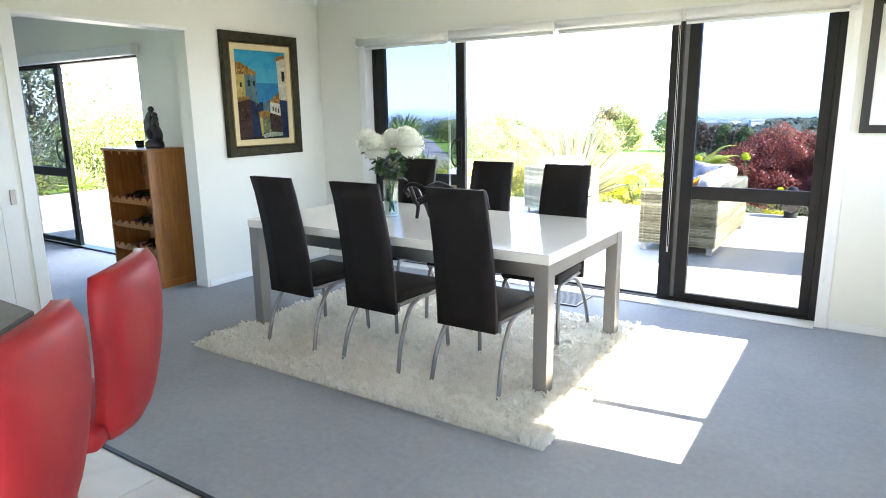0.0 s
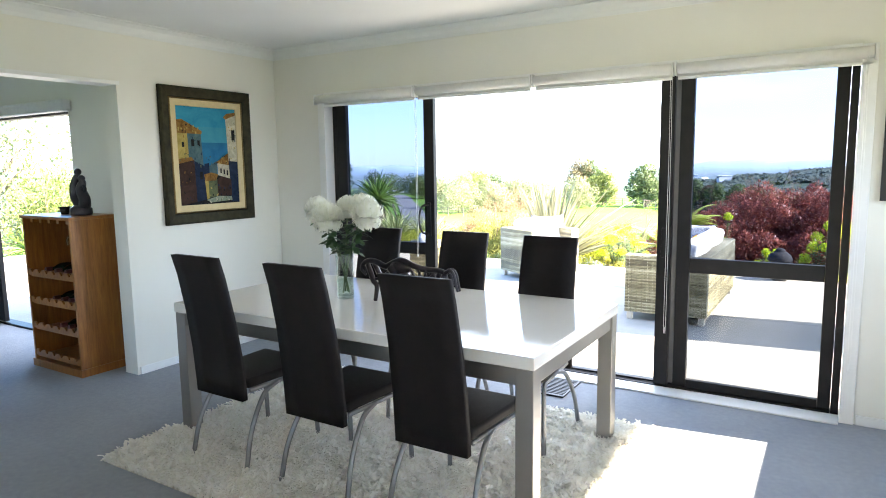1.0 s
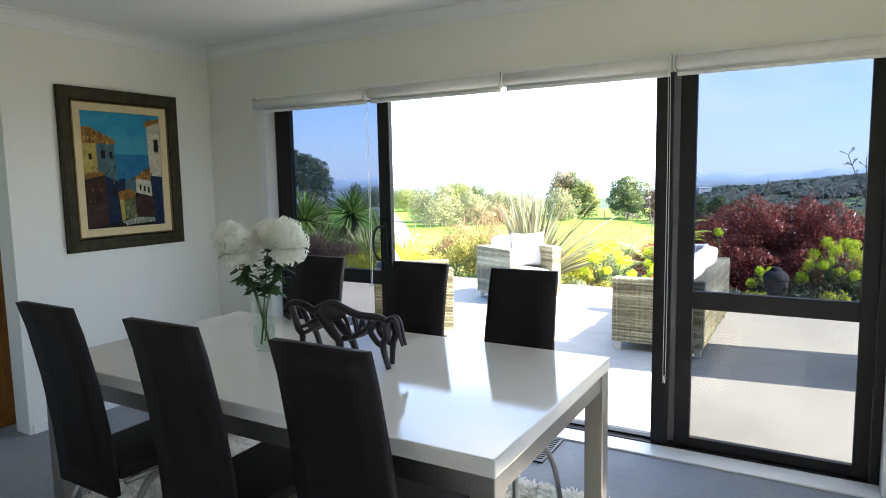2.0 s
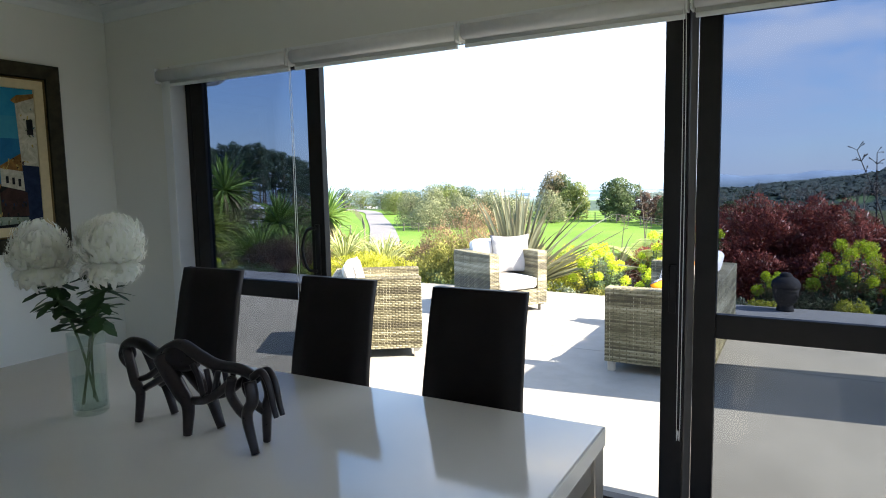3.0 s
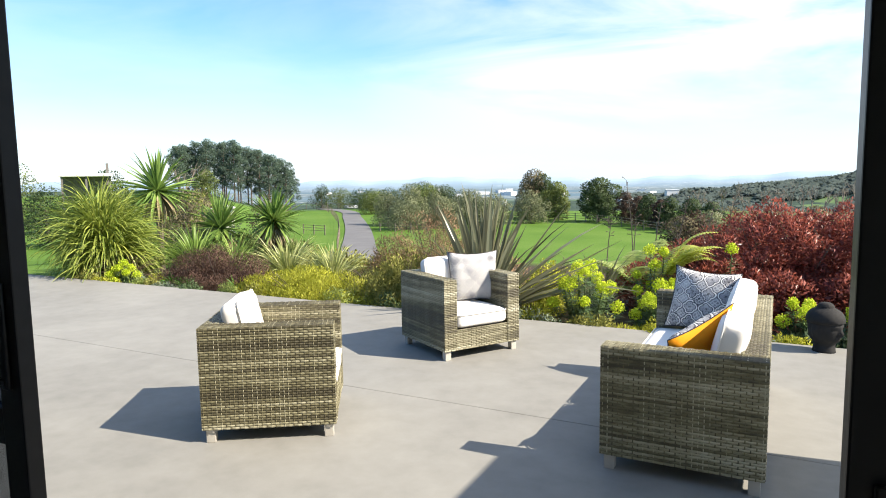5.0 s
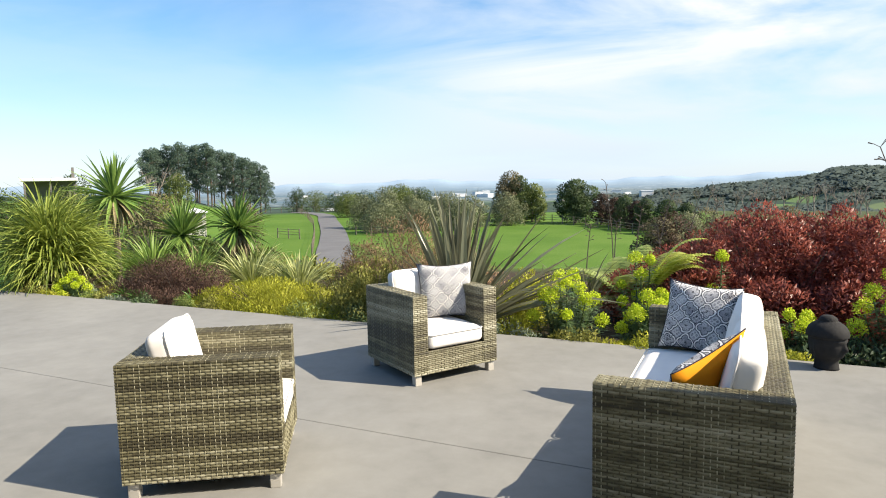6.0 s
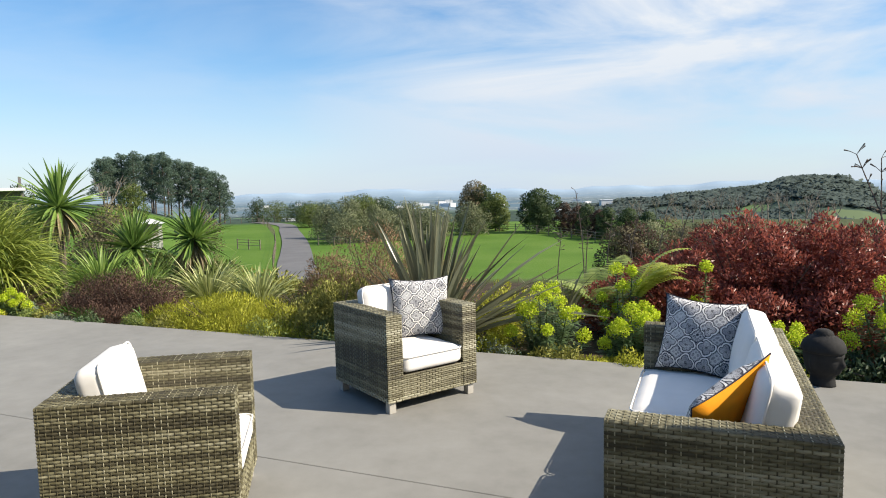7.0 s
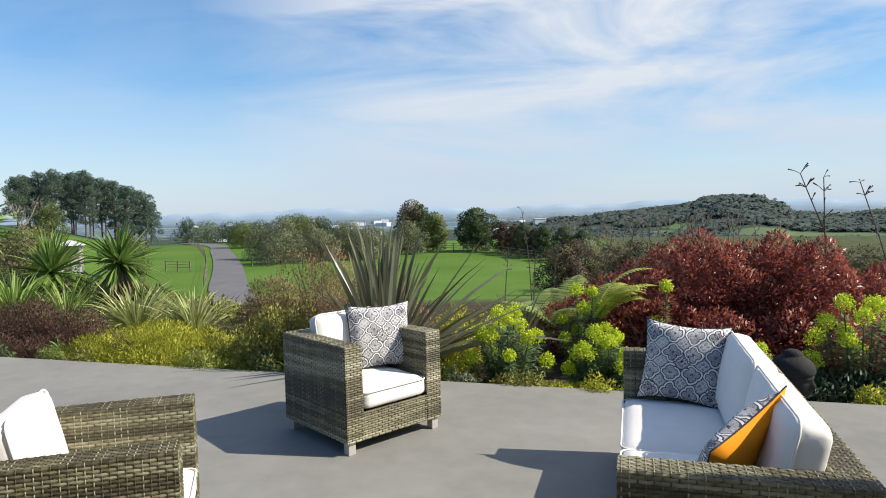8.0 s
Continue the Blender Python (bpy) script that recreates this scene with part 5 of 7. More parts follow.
def twin_statue():
    bm = bmesh.new()
    lathe(bm, [(0.075, 0), (0.08, 0.01), (0.078, 0.05), (0.05, 0.075)], 20)

    def bar(pts, rr):
        c = curve_pts(pts, 8)
        n = len(c) - 1
        tube(bm, c, [rr[0] + (rr[1] - rr[0]) * i / n + rr[2] * math.sin(math.pi * i / n) for i in range(n + 1)], 10)
    bar([(0.02, 0, 0.05), (-0.05, 0, 0.13), (-0.055, 0, 0.22), (-0.02, 0, 0.29), (-0.005, 0, 0.315)], (0.045, 0.014, 0.01))
    bar([(0.03, 0.01, 0.05), (0.06, 0.0, 0.12), (0.02, 0, 0.19), (0.045, 0, 0.25), (0.03, 0, 0.275)], (0.045, 0.014, 0.008))
    bar([(0.045, 0, 0.245), (0.075, 0, 0.2), (0.05, 0, 0.16)], (0.012, 0.01, 0.002))
    for p, r in (((-0.005, 0, 0.33), 0.027), ((0.04, 0, 0.28), 0.026)):
        bmesh.ops.create_uvsphere(bm, u_segments=14, v_segments=10, radius=r, matrix=Matrix.Translation(p))
    ob = part("abstract_statue", bm, bronze, None, "", True)
    ob.matrix_world = pose(-5.28, 3.45, 1.221)
    return tagged(ob, "dark carved abstract statue on the wine cabinet", "statue")


twin_statue()
bm = bmesh.new()
lathe(bm, [(0.028, 0), (0.032, 0.004), (0.042, 0.06), (0.038, 0.06), (0.028, 0.01), (0.001, 0.008)], 20)
cup = part("small_bowl", bm, dark_metal, None, "", True)
cup.matrix_world = pose(-5.49, 3.44, 1.221)
tagged(cup, "small dark cup on the wine cabinet", "cup")

# ---- kitchen corner ----
def island_prism(bm, pts, z0, z1):
    a = [bm.verts.new((x, y, z0)) for x, y in pts]
    b = [bm.verts.new((x, y, z1)) for x, y in pts]
    for i in range(len(pts)):
        j = (i + 1) % len(pts)
        bm.faces.new((a[i], a[j], b[j], b[i]))
    bm.faces.new(a[::-1]), bm.faces.new(b)
    return bm


island = thing("kitchen_island", (0, 0, 0), "white kitchen island with a dark stone worktop", "island")
part("cabinet_body", island_prism(bmesh.new(), [(-3.2, 0.9), (-2.25, 0.88), (-1.55, 0.1), (-1.6, -1.4), (-3.2, -1.4)], -0.012, 0.88), trim_paint, island)
top_bm = island_prism(bmesh.new(), [(-3.25, 0.99), (-2.13, 0.97), (-1.36, 0.1), (-1.45, -1.5), (-3.25, -1.5)], 0.881, 0.92)
bmesh.ops.bevel(top_bm, geom=top_bm.edges[:], offset=0.004, segments=2, affect="EDGES")
part("worktop", top_bm, counter_stone, island, "dark grey stone top")


def bar_stool():
    """Faces +y; origin under the middle of the seat."""
    ob = thing("bar_stool", (0, 0, 0), "red leather bar stool with a low curved back at the island", "stool", "bar stools")
    bm = bmesh.new()
    n, m = 10, 12
    front, rear = [], []
    for j in range(m + 1):
        t = j / m
        z = 0.69 + 0.45 * t
        wd = (0.125 + 0.075 * t + 0.032 * math.sin(math.pi * t ** 0.9)) * (1 - 0.13 * max(0.0, (t - 0.8) / 0.2) ** 2)
        rowf, rowr = [], []
        for i in range(n + 1):
            u = 2 * i / n - 1
            y = -0.2 - 0.05 * t - 0.02 * math.sin(math.pi * t) + 0.035 * u * u
            edge = 1 - max(abs(u), abs(2 * t - 1)) ** 8
            th = 0.02 + 0.018 * edge
            rowf.append(bm.verts.new((u * wd, y + th, z + 0.012 * (1 - u * u) * t)))
            rowr.append(bm.verts.new((u * wd, y - th, z + 0.012 * (1 - u * u) * t)))
        front.append(rowf), rear.append(rowr)
    for j in range(m):
        for i in range(n):
            bm.faces.new((front[j][i], front[j][i + 1], front[j + 1][i + 1], front[j + 1][i]))
            bm.faces.new((rear[j][i + 1], rear[j][i], rear[j + 1][i], rear[j + 1][i + 1]))
    for j in range(m):
        bm.faces.new((front[j][0], front[j + 1][0], rear[j + 1][0], rear[j][0]))
        bm.faces.new((front[j + 1][n], front[j][n], rear[j][n], rear[j + 1][n]))
    for i in range(n):
        bm.faces.new((front[0][i + 1], front[0][i], rear[0][i], rear[0][i + 1]))
        bm.faces.new((front[m][i], front[m][i + 1], rear[m][i + 1], rear[m][i]))
    part("backrest", bm, red_leather, ob, "padded red leather back", True)
    part("seat", pad(0.4, 0.4, 0.07, 0.012, 8, 0.03), red_leather, ob, "", True).matrix_local = pose(0, 0.02, 0.68)
    bm = bmesh.new()
    lathe(bm, [(0.2, 0), (0.2, 0.012), (0.05, 0.03), (0.028, 0.06), (0.028, 0.4), (0.022, 0.41), (0.022, 0.68)], 24)
    part("pedestal", bm, steel, ob, "chromed pedestal", True)
    bm = bmesh.new()
    tube(bm, [(0.17 * math.cos(a), 0.17 * math.sin(a) + 0.08, 0.3) for a in (2 * math.pi * k / 20 for k in range(21))], 0.01, 8, False)
    part("foot_ring", bm, steel, ob, "", True)
    return ob


stool = bar_stool()
turn = 132.0
back_to = Vector((math.sin(radians(turn)), -math.cos(radians(turn)), 0))
stool.matrix_world = pose(-1.65 - 0.22 * back_to.x, 1.0 - 0.22 * back_to.y, -0.012, 0, 0, turn)
copy_thing(stool, pose(-1.30 - 0.22 * back_to.x, 0.6 - 0.22 * back_to.y, -0.012, 0, 0, turn))

# latch on the sliding door's edge in the doorway
latch = thing("door_8", (WEST, 2.0, 0), "white cavity sliding door leaf with a small latch", "door")
latch["kind"] = "structure"
part("leaf_face", boxed(0.003, 0.016, -0.75, 0.10, 0.01, 2.12, bevel=0.003), trim_paint, latch)
part("edge_groove", boxed(0.0165, 0.022, -0.02, -0.012, 0.03, 2.1), trim_paint, latch)
part("latch", boxed(0.017, 0.03, 0.04, 0.075, 0.93, 1.03, bevel=0.004), alloy, latch, "small metal latch")

grille = thing("floor_grille", (-1.95, 4.8, 0.0), "small dark slatted floor vent beside the doors", "vent")
part("rim", boxed(-0.15, 0.15, -0.175, -0.16, 0.0, 0.012, bevel=0.002), dark_metal, grille)
part("rim", boxed(-0.15, 0.15, 0.16, 0.175, 0.0, 0.012, bevel=0.002), dark_metal, grille)
part("rim", boxed(-0.15, -0.137, -0.1595, 0.1595, 0.0, 0.012, bevel=0.002), dark_metal, grille)
part("rim", boxed(0.137, 0.15, -0.1595, 0.1595, 0.0, 0.012, bevel=0.002), dark_metal, grille)
part("backing", boxed(-0.1365, 0.1365, -0.1595, 0.1595, 0.0, 0.002), dark_metal, grille)
for g in range(12):
    gy = -0.148 + g * 0.0269
    part("slat", boxed(-0.1365, 0.1365, gy - 0.006, gy + 0.006, 0.003, 0.01, bevel=0.001), dark_metal, grille)

# ---- plants: builders ----
def leaf_cloud(lumps, count, size, rng, aspect=0.45, up=0.3, shell=0.55, size_vary=0.4, rounding=0.6):
    """Leaf quads scattered through ellipsoid lumps ((centre), (radii)), thicker to the outside."""
    vol = np.array([r[0] * r[1] + r[1] * r[2] + r[0] * r[2] for _, r in lumps])
    pick = rng.choice(len(lumps), count, p=vol / vol.sum())
    c = np.array([l[0] for l in lumps])[pick]
    rad = np.array([l[1] for l in lumps])[pick]
    d = rng.normal(size=(count, 3))
    d /= np.linalg.norm(d, axis=1)[:, None]
    rr = shell + (1.05 - shell) * rng.random(count) ** 0.6
    p = c + d * rad * rr[:, None]
    ax = d * 0.8 + rng.normal(size=(count, 3)) * 0.6 + np.array([0, 0, up])
    ax /= np.linalg.norm(ax, axis=1)[:, None]
    sd = np.cross(ax, rng.normal(size=(count, 3)))
    sd /= np.linalg.norm(sd, axis=1)[:, None]
    ln = size * (1 + size_vary * rng.uniform(-1, 1, count))[:, None]
    # leaves turn their upper side outward and share the round shading of their clump
    sd *= np.where((np.cross(ax, sd) * d).sum(1) < 0, -1.0, 1.0)[:, None]
    nrm = np.cross(ax, sd)
    v = np.stack([p, p + ax * ln * 0.5 - sd * ln * aspect * 0.5 + nrm * ln * 0.06, p + ax * ln, p + ax * ln * 0.5 + sd * ln * aspect * 0.5 + nrm * ln * 0.06], 1)
    face = d * rounding + nrm * (1 - rounding) + np.array([0, 0, 0.1])
    face /= np.linalg.norm(face, axis=1)[:, None]
    return v.reshape(-1, 3), np.repeat(face, 4, axis=0)


def quads(name, v, material, parent, label="", normals=None):
    n = len(v) // 4
    me = bpy.data.meshes.new(name)
    me.vertices.add(4 * n)
    me.vertices.foreach_set("co", np.asarray(v, dtype=np.float32).ravel())
    me.loops.add(4 * n)
    me.loops.foreach_set("vertex_index", np.arange(4 * n, dtype=np.int32))
    me.polygons.add(n)
    me.polygons.foreach_set("loop_start", np.arange(0, 4 * n, 4, dtype=np.int32))
    me.update(calc_edges=True)
    me.validate()
    if normals is not None:
        me.shade_smooth()
        me.normals_split_custom_set_from_vertices(normals.astype(np.float32))
    me.materials.append(material)
    ob = new(name, me)
    ob.parent = parent
    if label:
        ob["label"] = label
    return ob


def lump_set(rng, w, d, h, n, spread=0.75, base=0.12, fine=1.0):
    """Lumps that together make an uneven mound of half-width w, half-depth d and height h."""
    out = []
    for _ in range(n):
        a, q = rng.uniform(0, 2 * np.pi), rng.uniform(0, 1) ** 0.5
        x, y = math.cos(a) * q * w * spread, math.sin(a) * q * d * spread
        top = h * (1 - 0.55 * q * q) * rng.uniform(0.82, 1.06)
        rz = top * rng.uniform(0.32, 0.5) * fine
        out.append(((x, y, max(base * h, top - rz)), (w * rng.uniform(0.22, 0.42) * fine, d * rng.uniform(0.25, 0.45) * fine, rz)))
        out.append(((x * 1.1, y * 1.1, h * 0.22), (w * 0.3, d * 0.3, h * 0.24)))
    return out


def twigs(bm, rng, w, d, h, n):
    for _ in range(n):
        a, q = rng.uniform(0, 6.28), rng.uniform(0.3, 0.9)
        x, y = math.cos(a) * q * w, math.sin(a) * q * d
        tube(bm, [(x * 0.15, y * 0.15, -0.06), (x * 0.5, y * 0.5, h * 0.35), (x, y, h * rng.uniform(0.5, 0.85))], [0.014, 0.009, 0.004], 5)


def ground_at(x, y):
    return land_height(x, y)


def shrub(name, x, y, w, d, h, material, label, seed, count=5000, size=0.06, n=10, aspect=0.45, shell=0.5, base=None, fine=1.0, up=0.3):
    rng = np.random.default_rng(seed)
    z = (ground_at(x, y) if base is None else base) - 0.02
    ob = thing(name, (x, y, z), label, "shrub")
    if h > 0.36:
        bm = bmesh.new()
        twigs(bm, rng, w, d, h, 14)
        part("twig", bm, bark, ob, "woody stems")
    v, nv = leaf_cloud(lump_set(rng, w, d, h, n, 0.75 + 0.15 * (fine < 1), fine=fine), count, size, rng, aspect, up=up, shell=shell, rounding=0.7 if up > 0.5 else 0.55)
    quads("foliage", v, material, ob, "", nv)
    return ob


def blades(rng, count, length, width, elev, droop, segs=6, centre=(0, 0, 0), spread=0.05, az=(0, 360), fold=0.25):
    """Long tapering folded leaves that arch from one crown. Returns vertices and faces."""
    verts, faces = [], []
    for _ in range(count):
        a = radians(rng.uniform(*az))
        e = radians(rng.uniform(*elev))
        ln, wd, dr = length * rng.uniform(0.7, 1.1), width * rng.uniform(0.8, 1.15), rng.uniform(*droop)
        out = Vector((math.cos(a), math.sin(a), 0))
        side = Vector((-math.sin(a), math.cos(a), 0))
        side = (side + Vector((0, 0, rng.uniform(-0.5, 0.5)))).normalized()
        p = Vector(centre) + out * spread * rng.uniform(0, 1)
        b = len(verts)
        for k in range(segs + 1):
            t = k / segs
            ang = e - dr * t * t
            d = out * math.cos(ang) + Vector((0, 0, math.sin(ang)))
            if k:
                p = p + d * (ln / segs)
            w = wd * (0.55 + 0.9 * t - 1.42 * t ** 2.2) * (1.0 if t < 0.97 else 0.2)
            w = max(w, 0.0015)
            keel = d.cross(side).normalized() * (w * fold)
            verts += [tuple(p - side * w + keel), tuple(p - keel), tuple(p + side * w + keel)]
            if k:
                i = b + 3 * (k - 1)
                faces += [(i, i + 1, i + 4, i + 3), (i + 1, i + 2, i + 5, i + 4)]
    return verts, faces


def strap_plant(name, x, y, material, label, seed, count, length, width, elev, droop, trunk=0.0, dead=0, category="plant", base=None, heads=1, az=(0, 360)):
    rng = random.Random(seed)
    z = ground_at(x, y) if base is None else base
    ob = thing(name, (x, y, z), label, category)
    for h in range(heads):
        top = (rng.uniform(-0.25, 0.25) * (heads > 1), rng.uniform(-0.25, 0.25) * (heads > 1), trunk * (1 if h == 0 else rng.uniform(0.5, 0.95)))
        if trunk:
            part("trunk", tubed(curve_pts([(0, 0, -0.1), (top[0] * 0.3 + rng.uniform(-0.03, 0.03), top[1] * 0.3, top[2] * 0.5), top], 4), [0.075, 0.072, 0.07, 0.07, 0.068, 0.066, 0.065, 0.065, 0.06], 8), bark, ob, "rough grey trunk")
        v, f = blades(rng, count, length, width, elev, droop, 6, top, 0.05, az)
        raw("leaf_crown", v, f, material, ob)
        if dead:
            v, f = blades(rng, dead, length * 0.75, width * 0.8, (-75, -30), (0.2, 0.9), 5, (top[0], top[1], top[2] - 0.08), 0.07)
            raw("dry_skirt", v, f, dry_leaf, ob, "dry straw-coloured hanging leaves")
    return ob


def bare_branch(bm, rng, p, d, ln, r, depth):
    q = p + d * ln * 0.5 + Vector((rng.uniform(-1, 1), rng.uniform(-1, 1), rng.uniform(-0.3, 0.6))) * ln * 0.06
    e = p + d * ln
    tube(bm, [p, q, e], [r, r * 0.82, r * 0.65], 5)
    if depth == 0:
        return
    for _ in range(3 if depth > 1 else 2):
        nd = (d + Vector((rng.uniform(-1, 1), rng.uniform(-1, 1), rng.uniform(-0.2, 0.7))) * 0.65).normalized()
        s = rng.uniform(0.45, 1.0)
        bare_branch(bm, rng, p.lerp(e, s), nd, ln * rng.uniform(0.55, 0.8), r * 0.55, depth - 1)


def bare_tree(x, y, height, label, seed, lean=(0, 0), depth=4, material=None, name="bare_tree", base=None):
    rng = random.Random(seed)
    ob = thing(name, (x, y, ground_at(x, y) if base is None else base), label, "tree")
    bm = bmesh.new()
    bare_branch(bm, rng, Vector((0, 0, -0.2)), Vector((lean[0], lean[1], 1)).normalized(), height * 0.42, height * 0.022, depth)
    part("trunk", bm, material or pale_bark, ob, "bare branching wood")
    return ob


def leafy_tree(x, y, height, width, material, label, seed, count=2600, leaf=0.3, low=0.12, lumps=12, name="leafy_tree", lean=0.0):
    rng = np.random.default_rng(seed)
    ob = thing(name, (x, y, ground_at(x, y)), label, "tree")
    bm = bmesh.new()
    tube(bm, [(0, 0, -0.3), (0.05 * width * lean, 0, height * 0.3), (0.1 * width * lean, 0, height * 0.75)], [height * 0.035, height * 0.026, height * 0.01], 7)
    ls = []
    for i in range(lumps):
        a, t = i * 2.4 + rng.uniform(-0.4, 0.4), (i + 0.5) / lumps
        zc = height * (low + (0.93 - low) * t)
        prof = math.sin(math.pi * min(1.0, 0.28 + 0.68 * t)) ** 0.8
        q = width * 0.5 * prof * rng.uniform(0.35, 0.75)
        c = (math.cos(a) * q + 0.1 * width * lean * t, math.sin(a) * q, zc)
        r = width * rng.uniform(0.17, 0.27)
        ls.append((c, (r, r, r * rng.uniform(0.65, 0.95))))
        tube(bm, [(0.05 * width * lean, 0, zc * 0.55), (c[0] * 0.6, c[1] * 0.6, zc * 0.85), c], [height * 0.012, height * 0.008, height * 0.003], 5)
    part("trunk", bm, bark, ob, "trunk and limbs")
    v, nv = leaf_cloud(ls, int(count * 2.4), leaf * 0.78, rng, 0.6, shell=0.5, rounding=0.75)
    quads("crown", v, material, ob, "", nv)
    return ob


def pine_tree(x, y, height, width, seed):
    rng = np.random.default_rng(seed)
    ob = thing("pine_tree", (x, y, ground_at(x, y)), "tall grey-green pine in a distant stand", "tree", "pine stand")
    bm = bmesh.new()
    tube(bm, [(0, 0, -0.5), (0.1, 0, height * 0.5), (0.15, 0, height * 0.95)], [0.17, 0.13, 0.05], 6)
    ls = []
    bare = rng.uniform(0.1, 0.24)
    for i in range(54):
        t = ((i + 0.5) / 54) ** 0.75
        zc = height * (bare + (0.97 - bare) * t + rng.uniform(-0.03, 0.03))
        q = width * 0.5 * (1.0 - 0.55 * t * t) * rng.uniform(0.15, 1.05)
        a = i * 2.4 + rng.uniform(-0.5, 0.5)
        c = (math.cos(a) * q, math.sin(a) * q, zc)
        r = width * rng.uniform(0.06, 0.12)
        ls.append((c, (r * 1.1, r * 1.1, r * 0.75)))
        tube(bm, [(0, 0, zc - 0.5), c], [0.05, 0.02], 4)
    part("trunk", bm, bark, ob, "straight trunk with side limbs")
    v, nv = leaf_cloud(ls, 9000, 0.26, rng, 0.3, shell=0.3, rounding=0.4)
    quads("crown", v, pine_needle, ob, "", nv)
    return ob


def euphorbia(x, y, w, d, h, stems, seed, label, base=None, big=1.0):
    rng = random.Random(seed)
    nrng = np.random.default_rng(seed)
    ob = thing("euphorbia_plant", (x, y, (ground_at(x, y) if base is None else base)), label, "plant", "spurge clumps")
    sb = bmesh.new()
    leaf_v, head_v = [], []
    for k in range(stems):
        a, q = k * 2.39996 + rng.uniform(-0.25, 0.25), ((k + 0.5) / stems) ** 0.5
        foot = Vector((math.cos(a) * q * w * 0.4, math.sin(a) * q * d * 0.4, -0.04))
        top = Vector((math.cos(a) * q * w, math.sin(a) * q * d, h * rng.uniform(0.85, 1.02) * (1 - 0.72 * q * q)))
        mid = foot.lerp(top, 0.5) + Vector((0, 0, -0.04))
        pts = curve_pts([foot, mid, top], 4)
        tube(sb, pts, 0.007, 5)
        n = 150
        for i in range(n):
            t = 0.12 + 0.83 * i / n
            p = foot.lerp(top, t)
            az = i * 2.4
            dr = Vector((math.cos(az), math.sin(az), rng.uniform(-0.35, 0.35))).normalized()
            sd = dr.cross(Vector((0, 0, 1))).normalized() * 0.009 * big
            ln = rng.uniform(0.07, 0.13) * big
            leaf_v += [p, p + dr * ln * 0.5 + sd, p + dr * ln, p + dr * ln * 0.5 - sd]
        r = rng.uniform(0.055, 0.078) * big
        tall = rng.uniform(1.15, 1.5)
        florets = [((top.x, top.y, top.z + r * 0.45 * tall), (r * 0.7, r * 0.7, r * 0.6 * tall))]
        for i in range(17):
            el, az = math.asin(1 - 1.15 * (i + 0.5) / 17), i * 2.39996 + k
            fr = r * rng.uniform(0.26, 0.36)
            florets.append(((top.x + math.cos(az) * math.cos(el) * r * 0.85, top.y + math.sin(az) * math.cos(el) * r * 0.85, top.z + (0.35 + math.sin(el) * 0.85) * r * tall), (fr, fr, fr * 0.9)))
        head_v.append(leaf_cloud(florets, 520, 0.017, nrng, 0.9, up=0.4, shell=0.6, rounding=0.35))
    part("stem", sb, stem_green2, ob, "fleshy upright stems")
    quads("leaf_whorl", np.array([tuple(v) for v in leaf_v]), spurge_leaf, ob, "narrow blue-green leaves")
    for hv, nv in head_v:
        quads("flower_head", hv, lime_bract, ob, "lime-yellow flower head", nv)
    return ob


def fern(x, y, z, fronds, length, material, label, seed, az=(0, 360), elev=(25, 65), droop=(0.9, 1.6)):
    rng = random.Random(seed)
    ob = thing("fern_plant", (x, y, z), label, "plant")
    verts, faces = [], []
    for _ in range(fronds):
        a, e = radians(rng.uniform(*az)), radians(rng.uniform(*elev))
        dr, ln = rng.uniform(*droop), length * rng.uniform(0.75, 1.05)
        out, side = Vector((math.cos(a), math.sin(a), 0)), Vector((-math.sin(a), math.cos(a), 0))
        p = Vector((0, 0, 0.05))
        n = 26
        for k in range(n):
            t = k / n
            ang = e - dr * t * t
            d = out * math.cos(ang) + Vector((0, 0, math.sin(ang)))
            p = p + d * (ln / n)
            if t < 0.12:
                continue
            pl = ln * 0.26 * math.sin(math.pi * min(1, 0.12 + t * 0.9)) ** 0.8
            for s in (-1, 1):
                q = (side * s + d * 0.35 + Vector((0, 0, -0.18))).normalized()
                b = len(verts)
                w = d * (ln / n) * 0.42
                verts += [tuple(p - w * 0.6), tuple(p + q * pl * 0.55 - w), tuple(p + q * pl), tuple(p + q * pl * 0.55 + w), tuple(p + w * 0.6)]
                faces.append((b, b + 1, b + 2, b + 3, b + 4))
    raw("frond_crown", verts, faces, material, ob)
    return ob


yucca_green = leafy("yucca_green", (0.06, 0.125, 0.028), (0.26, 0.39, 0.095), 0.38, 0.3)
agapanthus_green = leafy("agapanthus_green", (0.1, 0.2, 0.035), (0.37, 0.5, 0.13), 0.42, 0.35)
cordyline_green = leafy("cordyline_green", (0.095, 0.15, 0.022), (0.4, 0.46, 0.1), 0.4, 0.3)
dry_leaf = leafy("dry_leaf", (0.16, 0.12, 0.065), (0.38, 0.32, 0.19), 0.7, 0.2)
flax_bronze = leafy("flax_bronze", (0.075, 0.07, 0.042), (0.36, 0.37, 0.235), 0.3, 0.22, (0.62, 0.64, 0.54))
flax_pale = leafy("flax_pale", (0.18, 0.22, 0.06), (0.56, 0.58, 0.26), 0.4, 0.25)
purple_strap = leafy("purple_strap", (0.06, 0.04, 0.03), (0.2, 0.15, 0.1), 0.5, 0.2)
# the palest leaves are glints on the foliage, given as leaf colour
red_leaf = leafy("red_leaf", (0.105, 0.029, 0.024), (0.47, 0.138, 0.1), 0.36, 0.38, (0.55, 0.33, 0.27))
yellow_heath = leafy("yellow_heath", (0.22, 0.24, 0.024), (0.64, 0.65, 0.085), 0.6, 0.35, None, 0.45)
